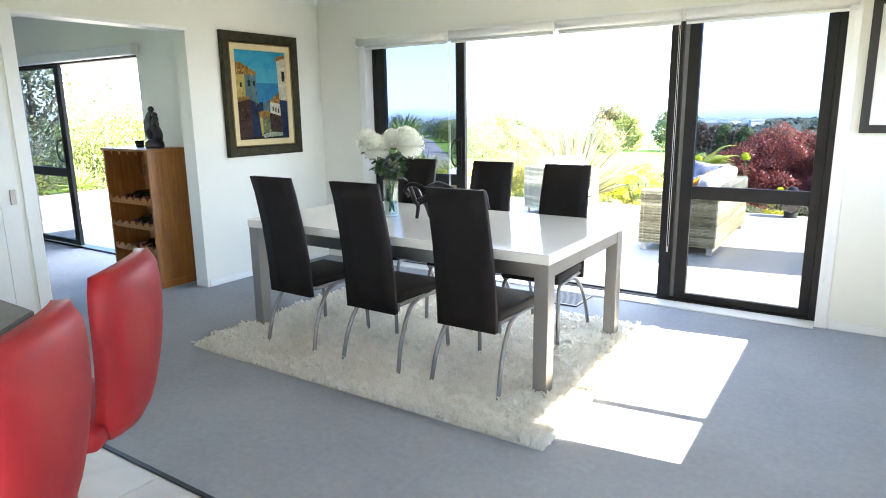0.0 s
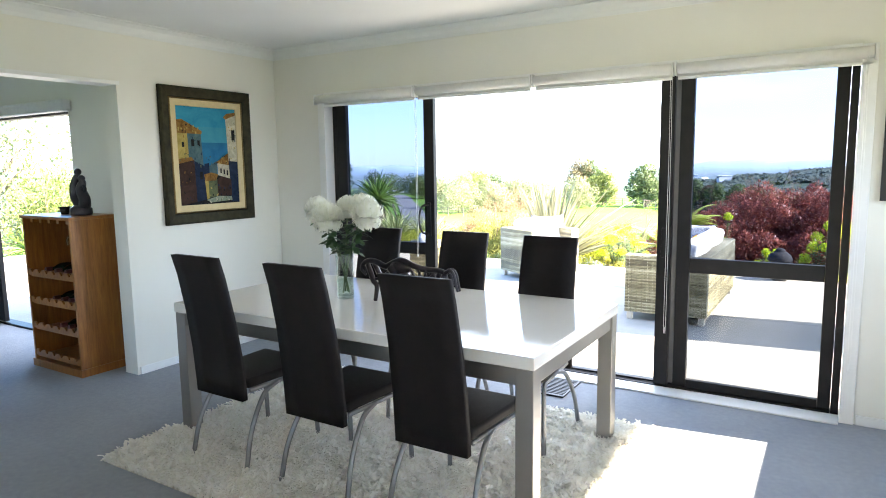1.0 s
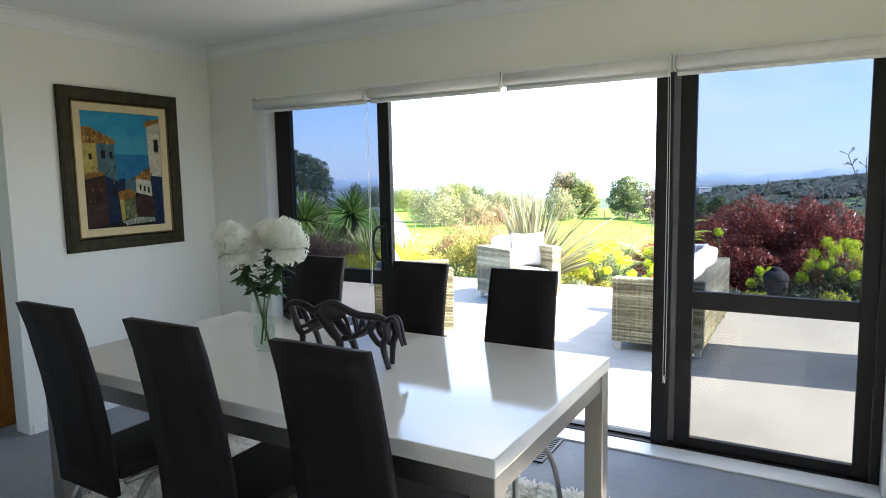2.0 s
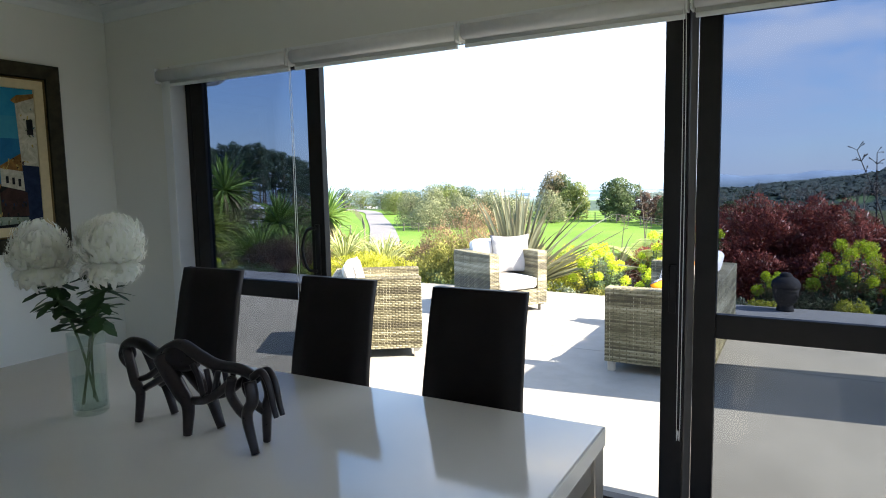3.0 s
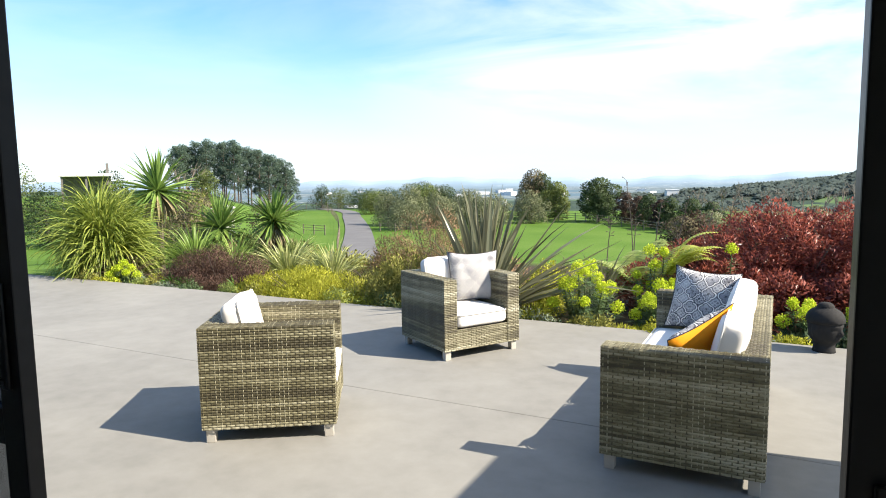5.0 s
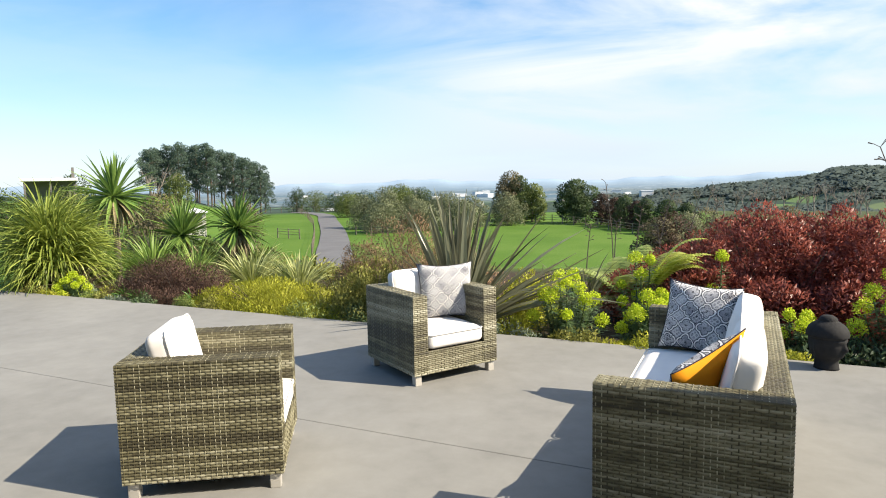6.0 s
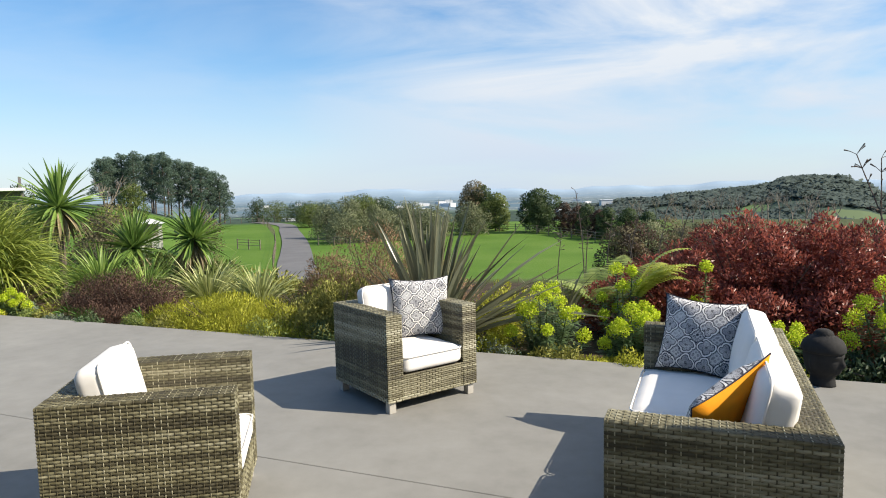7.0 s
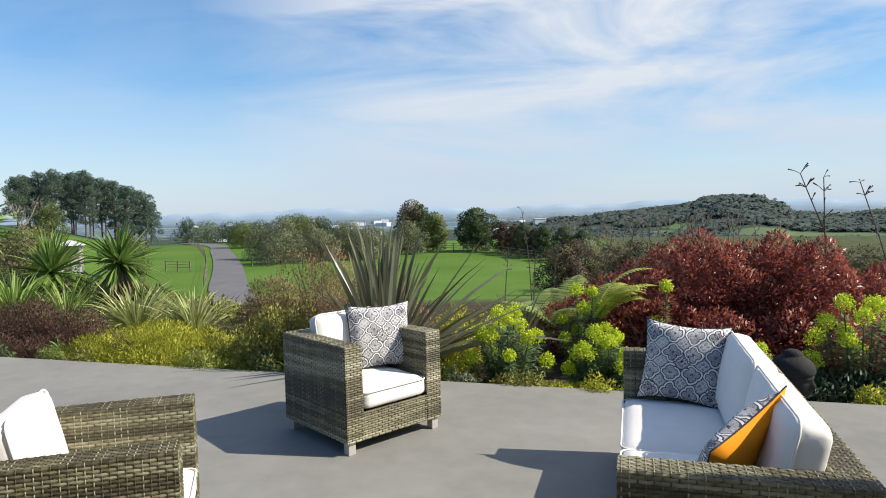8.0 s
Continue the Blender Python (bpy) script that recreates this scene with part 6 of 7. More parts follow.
olive_leaf = leafy("olive_leaf", (0.12, 0.13, 0.03), (0.38, 0.38, 0.095), 0.6, 0.3)
pink_heath = leafy("pink_heath", (0.2, 0.13, 0.075), (0.42, 0.28, 0.17), 0.7, 0.35, None, 0.35)
brown_heath = leafy("brown_heath", (0.105, 0.06, 0.045), (0.165, 0.1, 0.074), 0.8, 0.25, None, 0.3)
bright_leaf = leafy("bright_leaf", (0.06, 0.16, 0.02), (0.17, 0.36, 0.06), 0.45, 0.35)
grey_leaf = leafy("grey_leaf", (0.11, 0.15, 0.1), (0.27, 0.33, 0.24), 0.6, 0.25)
lime_bract = leafy("lime_bract", (0.32, 0.47, 0.012), (0.8, 0.87, 0.09), 0.55, 0.4)
# spurge leaf darkened: the groundcover's shadows are put into its colour
shaded_leaf = leafy("shaded_leaf", (0.03, 0.058, 0.028), (0.1, 0.15, 0.072), 0.5, 0.25)
spurge_leaf = leafy("spurge_leaf", (0.055, 0.105, 0.042), (0.19, 0.28, 0.125), 0.5, 0.25)
fern_green = leafy("fern_green", (0.16, 0.22, 0.055), (0.38, 0.46, 0.14), 0.5, 0.4)
fern_bright = leafy("fern_bright", (0.36, 0.43, 0.06), (0.64, 0.67, 0.17), 0.5, 0.45)
# needle green is lightened and greyed to carry the distance haze
pine_needle = leafy("pine_needle", (0.072, 0.118, 0.088), (0.145, 0.21, 0.15), 0.7, 0.4, None, 0.28)
far_dark = leafy("far_dark", (0.032, 0.058, 0.024), (0.085, 0.13, 0.05), 0.6, 0.4, None, 0.28)
far_mid = leafy("far_mid", (0.07, 0.1, 0.026), (0.2, 0.25, 0.075), 0.6, 0.4, None, 0.28)
far_grey = leafy("far_grey", (0.12, 0.14, 0.075), (0.26, 0.29, 0.16), 0.6, 0.4, None, 0.28)
far_brown = leafy("far_brown", (0.12, 0.105, 0.062), (0.21, 0.185, 0.11), 0.7, 0.4, None, 0.28)
far_purple = leafy("far_purple", (0.035, 0.022, 0.018), (0.11, 0.07, 0.05), 0.7, 0.4, None, 0.28)
stem_green2 = plain("stem_green_2", (0.11, 0.15, 0.06), 0.6)

# ---- planting bed beside the terrace ----
BED = -0.3
slab("bed_edge", boxed(-15.0, 4.0, 11.501, 11.56, TERRACE - 0.2, TERRACE - 0.03), plain("bed_soil", (0.05, 0.038, 0.026), 0.95, vary=0.4, scale=20, bump=0.8, bump_scale=50), "dark soil along the terrace edge")

strap_plant("cordyline_plant", -13.1, 12.2, cordyline_green, "large bushy cordyline with arching green-gold leaves", 11, 330, 1.3, 0.026, (-25, 88), (0.5, 1.7), trunk=0.95, dead=70, heads=4)
strap_plant("yucca_plant", -14.1, 14.4, yucca_green, "tall yucca with a spiky rosette on a trunk", 12, 120, 1.0, 0.05, (-35, 88), (0.0, 0.55), trunk=1.88, dead=70)
strap_plant("yucca_plant", -13.0, 15.2, yucca_green, "yucca with a dark spiky rosette in the bed", 13, 115, 0.93, 0.05, (-35, 88), (0.0, 0.55), trunk=1.0, dead=60)
strap_plant("yucca_plant", -11.2, 15.0, yucca_green, "yucca with a spiky rosette and dry skirt", 14, 115, 0.82, 0.05, (-40, 88), (0.0, 0.6), trunk=1.18, dead=90)
strap_plant("yucca_plant", -15.8, 13.8, yucca_green, "broad yucca rosette behind the cordyline", 27, 120, 1.1, 0.052, (-35, 88), (0.0, 0.55), trunk=0.9, dead=50)
shrub("bed_shrub", -12.2, 15.8, 1.6, 0.8, 1.0, far_mid, "mixed green shrubs behind the yuccas", 81, 6000, 0.1, 14, 0.4)
shrub("bed_shrub", -14.5, 16.3, 1.8, 0.9, 1.3, far_dark, "dark green shrubs behind the yuccas", 82, 6000, 0.1, 14, 0.4)
shrub("bed_shrub", -17.0, 15.2, 1.8, 1.0, 1.9, far_mid, "tall green shrubs at the bed's end", 83, 7000, 0.1, 14, 0.4)
shrub("bed_shrub", -9.3, 14.6, 1.2, 0.6, 0.75, olive_leaf, "low olive shrubs behind the flax", 84, 5000, 0.07, 12, 0.4)
shrub("bed_shrub", -7.4, 14.2, 0.9, 0.6, 0.8, olive_leaf, "low olive shrubs beside the driveway", 85, 5000, 0.07, 12, 0.4)
strap_plant("agapanthus_plant", -12.3, 13.8, agapanthus_green, "clump of upright bright strap leaves", 15, 160, 1.25, 0.03, (40, 88), (0.3, 1.3))
strap_plant("agapanthus_plant", -11.4, 14.0, agapanthus_green, "clump of bright green strap leaves", 16, 140, 1.0, 0.026, (40, 88), (0.3, 1.3))
strap_plant("agapanthus_plant", -13.3, 13.3, agapanthus_green, "clump of bright green strap leaves", 26, 140, 1.0, 0.026, (40, 88), (0.3, 1.3))
strap_plant("purple_flax", -12.3, 12.2, purple_strap, "dusty purple-brown flax clump at the terrace edge", 17, 130, 0.8, 0.018, (20, 85), (0.6, 1.7))
strap_plant("variegated_flax", -9.6, 13.6, flax_pale, "low pale variegated flax clump", 18, 260, 1.02, 0.03, (22, 82), (0.2, 1.3))
strap_plant("variegated_flax", -8.4, 13.4, flax_pale, "low pale variegated flax clump with dry tips", 19, 210, 0.92, 0.028, (22, 82), (0.2, 1.3), dead=30)
strap_plant("variegated_flax", -7.4, 13.0, purple_strap, "small dusty grass-like clump", 20, 110, 0.6, 0.014, (20, 85), (0.4, 1.4))
shrub("brown_heath_shrub", -10.0, 12.3, 1.25, 0.6, 0.86, brown_heath, "low dome of dark brown heath", 21, 46000, 0.034, 50, 0.24, fine=0.75, up=0.9)
shrub("yellow_heath_shrub", -7.9, 12.1, 1.45, 0.62, 0.6, yellow_heath, "low golden-yellow heath mound", 22, 38000, 0.05, 44, 0.14, fine=0.6, up=1.2)
shrub("yellow_heath_shrub", -11.3, 12.0, 0.5, 0.35, 0.3, yellow_heath, "small golden-green mound at the edge", 23, 3000, 0.05, 8, 0.25)
shrub("olive_shrub", -6.15, 12.05, 0.62, 0.5, 0.95, olive_leaf, "upright olive-green shrub beside the flax", 24, 24000, 0.045, 30, 0.24, 0.6, fine=0.62, up=0.9)
shrub("olive_shrub", -7.0, 12.25, 0.6, 0.4, 0.55, olive_leaf, "low olive-green shrub in shade", 25, 5000, 0.05, 9, 0.4)
shrub("pink_heath_shrub", -6.3, 13.4, 1.25, 0.7, 1.45, pink_heath, "dusty pink-brown shrub behind the bed", 27, 40000, 0.042, 34, 0.24, 0.6, fine=0.68, up=0.8)
for i, (x, y) in enumerate(((-9.3, 11.95), (-10.3, 11.85), (-10.75, 11.95))):
    strap_plant("leafy_rosette", x, y, bright_leaf, "low bright green leafy rosette", 30 + i, 60, 0.28, 0.03, (15, 80), (0.2, 1.2), base=BED)
for i, (x, y) in enumerate(((-11.0, 12.5), (-10.2, 12.25), (-11.9, 12.0))):
    shrub("grey_mound", x, y, 0.28, 0.22, 0.36, grey_leaf, "small grey-green mound in the bed", 34 + i, 1400, 0.06, 6, 0.4)
euphorbia(-12.0, 11.85, 0.35, 0.25, 0.45, 12, 40, "small yellow-green spurge clump at the edge")

# creeping plants spill over the terrace edge
rng_e = random.Random(64)
ex = -12.6
while ex < 2.0:
    tone = rng_e.choice((olive_leaf, spurge_leaf, yellow_heath, olive_leaf, grey_leaf, fern_green))
    shrub("creeping_groundcover", ex, 11.56 + rng_e.uniform(-0.02, 0.1), rng_e.uniform(0.22, 0.5), rng_e.uniform(0.1, 0.2), rng_e.uniform(0.22, 0.34), tone, "low creeping plant spilling over the terrace edge", int(900 + ex * 10), 1500, 0.035, 9, 0.35, base=BED)
    ex += rng_e.uniform(0.35, 0.95)

# big flax behind the armchair
flax = strap_plant("flax_plant", -4.95, 12.15, flax_bronze, "large bronze flax with stiff sword leaves", 41, 70, 1.72, 0.058, (66, 89), (0.0, 0.25))
rng_f = random.Random(42)
v, f = blades(rng_f, 34, 1.95, 0.058, (26, 62), (0.05, 0.55), 6, (0.05, 0, 0), 0.1, (-65, 35))
raw("leaf_crown", v, f, flax_bronze, flax, "outer leaning sword leaves")
v, f = blades(rng_f, 13, 1.5, 0.05, (48, 66), (0.1, 0.5), 6, (0.05, 0, 0), 0.1, (120, 300))
raw("leaf_crown", v, f, flax_bronze, flax, "outer leaning sword leaves")
strap_plant("flax_plant", -3.6, 13.3, flax_bronze, "smaller bronze flax with arching leaves", 43, 40, 0.95, 0.03, (35, 85), (0.2, 1.0))
shrub("golden_shrub", -4.2, 12.9, 0.6, 0.5, 0.9, yellow_heath, "soft golden shrub behind the flax", 44, 5000, 0.05, 9, 0.3)

euphorbia(-3.5, 11.95, 0.46, 0.32, 0.8, 15, 45, "tall clump of lime-yellow flowering spurge", None, 1.12)
euphorbia(-2.5, 11.95, 0.42, 0.28, 0.6, 14, 46, "clump of lime-yellow flowering spurge", None, 1.12)
euphorbia(-2.75, 12.6, 0.35, 0.25, 0.98, 9, 47, "taller lime spurge behind the bed edge")
euphorbia(-0.25, 12.1, 0.5, 0.3, 0.98, 14, 48, "tall lime-green flowering spurge", None, 1.25)
euphorbia(0.55, 12.2, 0.5, 0.35, 1.0, 13, 49, "tall lime-green flowering spurge", None, 1.25)
euphorbia(-1.15, 12.1, 0.22, 0.2, 0.5, 6, 50, "sparse lime spurge against the red shrub")
euphorbia(-1.95, 12.75, 0.1, 0.1, 1.2, 2, 51, "single tall lime spurge head")
shrub("yellow_heath_shrub", -4.0, 11.75, 0.35, 0.25, 0.36, yellow_heath, "small golden mound at the terrace edge", 52, 2400, 0.04, 7, 0.3)
shrub("yellow_heath_shrub", -3.05, 11.7, 0.4, 0.2, 0.3, yellow_heath, "small golden mound under the spurge", 53, 2200, 0.04, 7, 0.3)
shrub("dark_groundcover", -2.2, 11.9, 0.8, 0.3, 0.3, shaded_leaf, "dark green groundcover under the spurge", 54, 3500, 0.06, 9, 0.35)
shrub("dark_groundcover", -0.4, 11.95, 1.2, 0.35, 0.4, shaded_leaf, "dark green groundcover behind the stone head", 55, 5000, 0.06, 10, 0.35)
shrub("dark_groundcover", 1.6, 12.3, 1.0, 0.6, 0.8, shaded_leaf, "dark green groundcover along the bed", 56, 4000, 0.07, 10, 0.35)

shrub("red_maple_shrub", -1.3, 13.75, 1.75, 1.05, 1.5, red_leaf, "broad mound of dark red maple foliage", 57, 100000, 0.052, 70, 0.36, 0.75, fine=0.46)
shrub("red_maple_shrub", -0.3, 13.5, 0.9, 0.8, 1.52, red_leaf, "mound of dark red maple foliage", 58, 36000, 0.052, 24, 0.36, 0.8, fine=0.55)
shrub("red_maple_shrub", -0.85, 13.75, 0.85, 0.75, 1.56, red_leaf, "mound of dark red maple foliage", 96, 26000, 0.052, 24, 0.36, 0.8, fine=0.55)
shrub("red_maple_shrub", -2.0, 13.0, 0.6, 0.55, 0.9, red_leaf, "mound of dark red maple foliage", 59, 20000, 0.052, 18, 0.36, 0.8, fine=0.6)
shrub("red_maple_shrub", 0.35, 13.9, 0.75, 0.7, 1.35, red_leaf, "mound of dark red maple foliage", 86, 30000, 0.052, 24, 0.36, 0.8, fine=0.55)
fern(-3.0, 13.5, -0.2, 22, 1.15, fern_green, "green tree fern with feathery fronds", 60)
fern(-2.7, 12.65, 0.1, 9, 0.98, fern_bright, "bright yellow-green arching fern", 61, (-30, 60), (52, 74), (1.3, 2.0))
shrub("lime_hedge", 2.2, 16.2, 1.8, 0.8, 1.5, far_mid, "bright green hedge at the bed's end", 62, 9000, 0.09, 14)
strap_plant("flax_plant", 1.2, 14.6, flax_bronze, "flax clump at the end of the bed", 63, 40, 1.3, 0.035, (45, 88), (0.1, 0.6))

# planting at the west end of the terrace
strap_plant("yucca_plant", -15.4, 7.9, yucca_green, "yucca rosette at the west end of the terrace", 87, 90, 0.6, 0.03, (-15, 88), (0.0, 0.7), trunk=0.3, dead=20)
shrub("bed_shrub", -16.6, 6.6, 1.1, 1.0, 1.9, far_mid, "bright green shrub at the terrace's west end", 88, 7000, 0.09, 14, 0.4)
shrub("bed_shrub", -17.0, 9.2, 1.4, 1.3, 3.0, far_mid, "bright green shrub beyond the terrace", 89, 7000, 0.09, 14, 0.4)
shrub("bed_shrub", -19.0, 7.6, 1.7, 1.6, 3.8, grey_leaf, "tall grey-green shrub beyond the terrace", 90, 8000, 0.1, 16, 0.4)
shrub("bed_shrub", -19.5, 4.6, 1.8, 1.4, 2.8, far_dark, "tall dark green shrub west of the house", 91, 7000, 0.1, 16, 0.4)
shrub("bed_shrub", -16.2, 10.9, 0.9, 0.8, 0.8, yellow_heath, "golden shrub at the terrace's corner", 92, 5000, 0.06, 10, 0.3)

leafy_tree(-25.0, 11.5, 5.4, 6.0, far_grey, "tall grey-green tree west of the terrace", 93, 2600, 0.2, 0.03, 15)
leafy_tree(-25.5, 6.0, 5.0, 6.0, far_mid, "tall green tree west of the terrace", 94, 2600, 0.2, 0.03, 15)

# dry seed stalks
def seed_stalk(x, y, top, lean, seed, label="dry branched flax seed stalk"):
    rng = random.Random(seed)
    z = ground_at(x, y)
    ob = thing("seed_stalk", (x, y, z), label, "plant", "seed stalks")
    h = top - z
    bm = bmesh.new()
    pts = curve_pts([(0, 0, -0.05), (lean * 0.35, 0.02, h * 0.5), (lean, 0, h)], 6)
    tube(bm, pts, [0.016 - 0.0008 * i for i in range(len(pts))], 5)
    for _ in range(15):
        p = pts[-1 - int(rng.uniform(0, 5))]
        d = Vector((rng.uniform(-1, 1), rng.uniform(-1, 1), rng.uniform(0.1, 0.8))).normalized()
        e = p + d * rng.uniform(0.06, 0.2)
        tube(bm, [p, p.lerp(e, 0.5) + Vector((0, 0, 0.01)), e], [0.004, 0.005, 0.012], 4)
    part("stalk", bm, bark, ob, "dry branched seed head")
    return ob


for x, y, top, lean, s in ((0.27, 15.2, 1.8, -0.06, 70), (0.55, 15.2, 1.86, -0.62, 71), (1.2, 15.4, 1.72, -0.5, 72), (-4.4, 19.7, 1.42, -0.2, 73), (-3.9, 19.4, 0.9, 0.15, 74), (-3.5, 19.9, 1.1, 0.3, 75), (-2.9, 19.5, 0.85, 0.25, 76), (-4.2, 18.6, 0.6, 0.05, 77), (-3.2, 18.4, 0.5, -0.1, 78), (-2.5, 18.9, 1.0, 0.3, 79), (-4.9, 19.1, 0.5, 0.1, 80)):
    seed_stalk(x, y, top, lean, s)

# stone head
def stone_head():
    bm = bmesh.new()
    prof = [(0.105, 0.0), (0.1, 0.03), (0.094, 0.07), (0.105, 0.1), (0.128, 0.125), (0.142, 0.16), (0.15, 0.2), (0.154, 0.24), (0.156, 0.27), (0.157, 0.285), (0.172, 0.295), (0.174, 0.32), (0.166, 0.35), (0.15, 0.378), (0.125, 0.402), (0.095, 0.42), (0.078, 0.43), (0.074, 0.445), (0.062, 0.463), (0.04, 0.476), (0.004, 0.48)]
    rings = []
    for (r0, z0), (r1, z1) in zip(prof, prof[1:]):
        rings += [(r0 + (r1 - r0) * q / 2, z0 + (z1 - z0) * q / 2) for q in range(2)]
    lathe(bm, rings + [prof[-1]], 64)

    def hump(a, z, a0, z0, wa, wz):
        return math.exp(-((a - a0) / wa) ** 2 - ((z - z0) / wz) ** 2)
    for v in bm.verts:
        a, z = math.atan2(v.co.y, v.co.x), v.co.z
        face = smooth(0.06, 0.14, z) * (1 - smooth(0.27, 0.29, z))
        push = face * (0.034 * hump(a, z, 0, 0.19, 0.13, 0.03) + 0.018 * hump(a, z, 0, 0.225, 0.1, 0.04) + 0.02 * hump(a, z, 0, 0.115, 0.35, 0.022) + 0.013 * hump(a, z, 0, 0.148, 0.25, 0.01))
        for sgn in (-1, 1):
            push += face * (-0.014 * hump(a, z, sgn * 0.42, 0.232, 0.2, 0.016) + 0.008 * hump(a, z, sgn * 0.42, 0.222, 0.16, 0.008) + 0.01 * hump(a, z, sgn * 0.4, 0.262, 0.3, 0.01))
            push += 0.028 * hump(a, z, sgn * 1.65, 0.2, 0.13, 0.06)
        if z > 0.29:
            push += 0.005 * math.cos(a * 18) * math.cos(z * 210) * (1 - smooth(0.43, 0.48, z))
        n = Vector((math.cos(a), math.sin(a), 0))
        v.co += n * (push + 0.003 * noise.noise(v.co * 45))
        v.co.y *= 0.9
    ob = part("stone_head_statue", bm, shaded_stone, None, "", True)
    ob.matrix_world = pose(-0.98, 11.32, TERRACE, 0, 0, -38)
    return tagged(ob, "dark carved stone head statue on the terrace edge", "statue")


stone_head()

# ---- distance ----
def road_strip():
    centre = [(-15.0, 26.0), (-22.0, 35.0), (-31.8, 47.7), (-39.0, 58.0), (-48.0, 70.6), (-61.5, 88.5), (-74.0, 104.5), (-90.0, 117.0)]
    pts = curve_pts([(x, y, 0) for x, y in centre], 8)
    verts, faces = [], []
    for i, p in enumerate(pts):
        d = (pts[min(i + 1, len(pts) - 1)] - pts[max(0, i - 1)]).normalized()
        s = Vector((-d.y, d.x, 0))
        for k, w in enumerate(v * 1.5 for v in (-1.0, -0.5, 0, 0.5, 1.0)):
            q = p + s * w
            verts.append((q.x, q.y, land_height(q.x, q.y) + 0.09 + 0.02 * (1 - abs(w) / 1.7)))
        if i:
            b = 5 * (i - 1)
            faces += [(b + k, b + k + 1, b + k + 6, b + k + 5) for k in range(4)]
    k = Nodes("asphalt")
    pos = k.world_pos()
    col = k.ramp(k.math("MULTIPLY_ADD", k.noise(90, 3, coord=pos), 0.5, k.math("MULTIPLY", k.noise(0.5, 4, coord=pos), 0.5)), (0.3, (0.1, 0.098, 0.1)), (0.7, (0.17, 0.168, 0.17)))
    ob = raw("road", verts, faces, k.done(col, 0.9), smooth=True)
    return tagged(ob, "grey asphalt driveway winding down the hill", "", "", "structure")


road_strip()


def rail_fence(pts, gap, height, label, rails=3, post=0.045, rail=0.028):
    ob = thing("fence", (pts[0][0], pts[0][1], 0), label, "fence")
    o = Vector((pts[0][0], pts[0][1], 0))
    line = []
    for a, b in zip(pts, pts[1:]):
        a, b = Vector((*a, 0)), Vector((*b, 0))
        n = max(1, round((b - a).length / gap))
        line += [a.lerp(b, i / n) for i in range(n)]
    line.append(Vector((*pts[-1], 0)))
    tops = [Vector((p.x, p.y, land_height(p.x, p.y))) for p in line]
    for p in tops:
        q = p - o
        part("post", boxed(q.x - post, q.x + post, q.y - post, q.y + post, q.z - 0.2, q.z + height), post_wood, ob)
    for i in range(rails):
        z = height * (0.92 - i * 0.75 / max(1, rails))
        bm = bmesh.new()
        tube(bm, [p - o + Vector((0, 0, z)) for p in tops], rail, 4)
        part("rail", bm, post_wood, ob)
    return ob


rail_fence([(-33.5, 47.0), (-44.0, 61.5), (-56.5, 78.0), (-72.0, 97.0), (-88.0, 115.0)], 3.5, 1.1, "post and wire fence along the driveway", 2, 0.035, 0.008)
rail_fence([(-35.3, 91.2), (-25.4, 88.8), (-17.7, 81.2), (-12.5, 73.5), (-6.4, 67.8)], 2.8, 1.15, "dark post and rail fence at the paddock's edge", 3)
rail_fence([(-41.9, 66.4), (-32.8, 64.8)], 2.3, 1.0, "pale grey rail fence beside the driveway", 3)
rail_fence([(-48.6, 61.0), (-45.0, 60.2)], 1.8, 1.1, "timber gate rails in the paddock", 3)
rail_fence([(-100.0, 117.0), (-84.0, 119.0)], 2.5, 1.3, "wooden fence across the far paddock", 2)

for i in range(24):
    a = -49.6 + 8.6 * (i % 12) / 11 + R.uniform(-0.35, 0.35)
    r = 148 + (i // 12) * 12 + R.uniform(-4, 4)
    px, py = -2 + r * math.sin(radians(a)), 5 + r * math.cos(radians(a))
    top = 11.2 - 0.5 * abs(a + 46.8) - 0.3 * max(0.0, a + 44.0) ** 2
    pine_tree(px, py, (top - land_height(px, py)) * R.uniform(0.93, 1.02), 5.4, 100 + i)
leafy_tree(-33.7, 93.8, 6.4, 6.2, far_brown, "wind-leaned brown-green tree beyond the paddock", 120, lean=1.0)
leafy_tree(-32.2, 94.5, 6.2, 5.0, far_dark, "dark round evergreen beyond the paddock", 121)
leafy_tree(-28.9, 91.1, 4.9, 4.8, far_mid, "round green tree beyond the paddock", 122)
leafy_tree(-22.3, 88.9, 5.6, 6.0, far_dark, "dense dark evergreen at the paddock's edge", 123, 4200)
for i, (x, y, h, w, m) in enumerate(((-18.4, 86.5, 3.8, 3.2, far_purple), (-16.4, 84.0, 3.4, 3.0, far_purple), (-14.7, 81.5, 3.6, 3.0, far_dark), (-13.0, 79.0, 3.2, 2.9, far_purple), (-11.8, 77.3, 3.3, 2.9, far_dark), (-9.3, 73.9, 3.4, 3.0, far_dark), (-7.2, 71.9, 3.0, 2.6, far_dark))):
    leafy_tree(x, y, h, w, m, "small dark tree along the paddock fence", 130 + i, 2200, 0.2, 0.04)
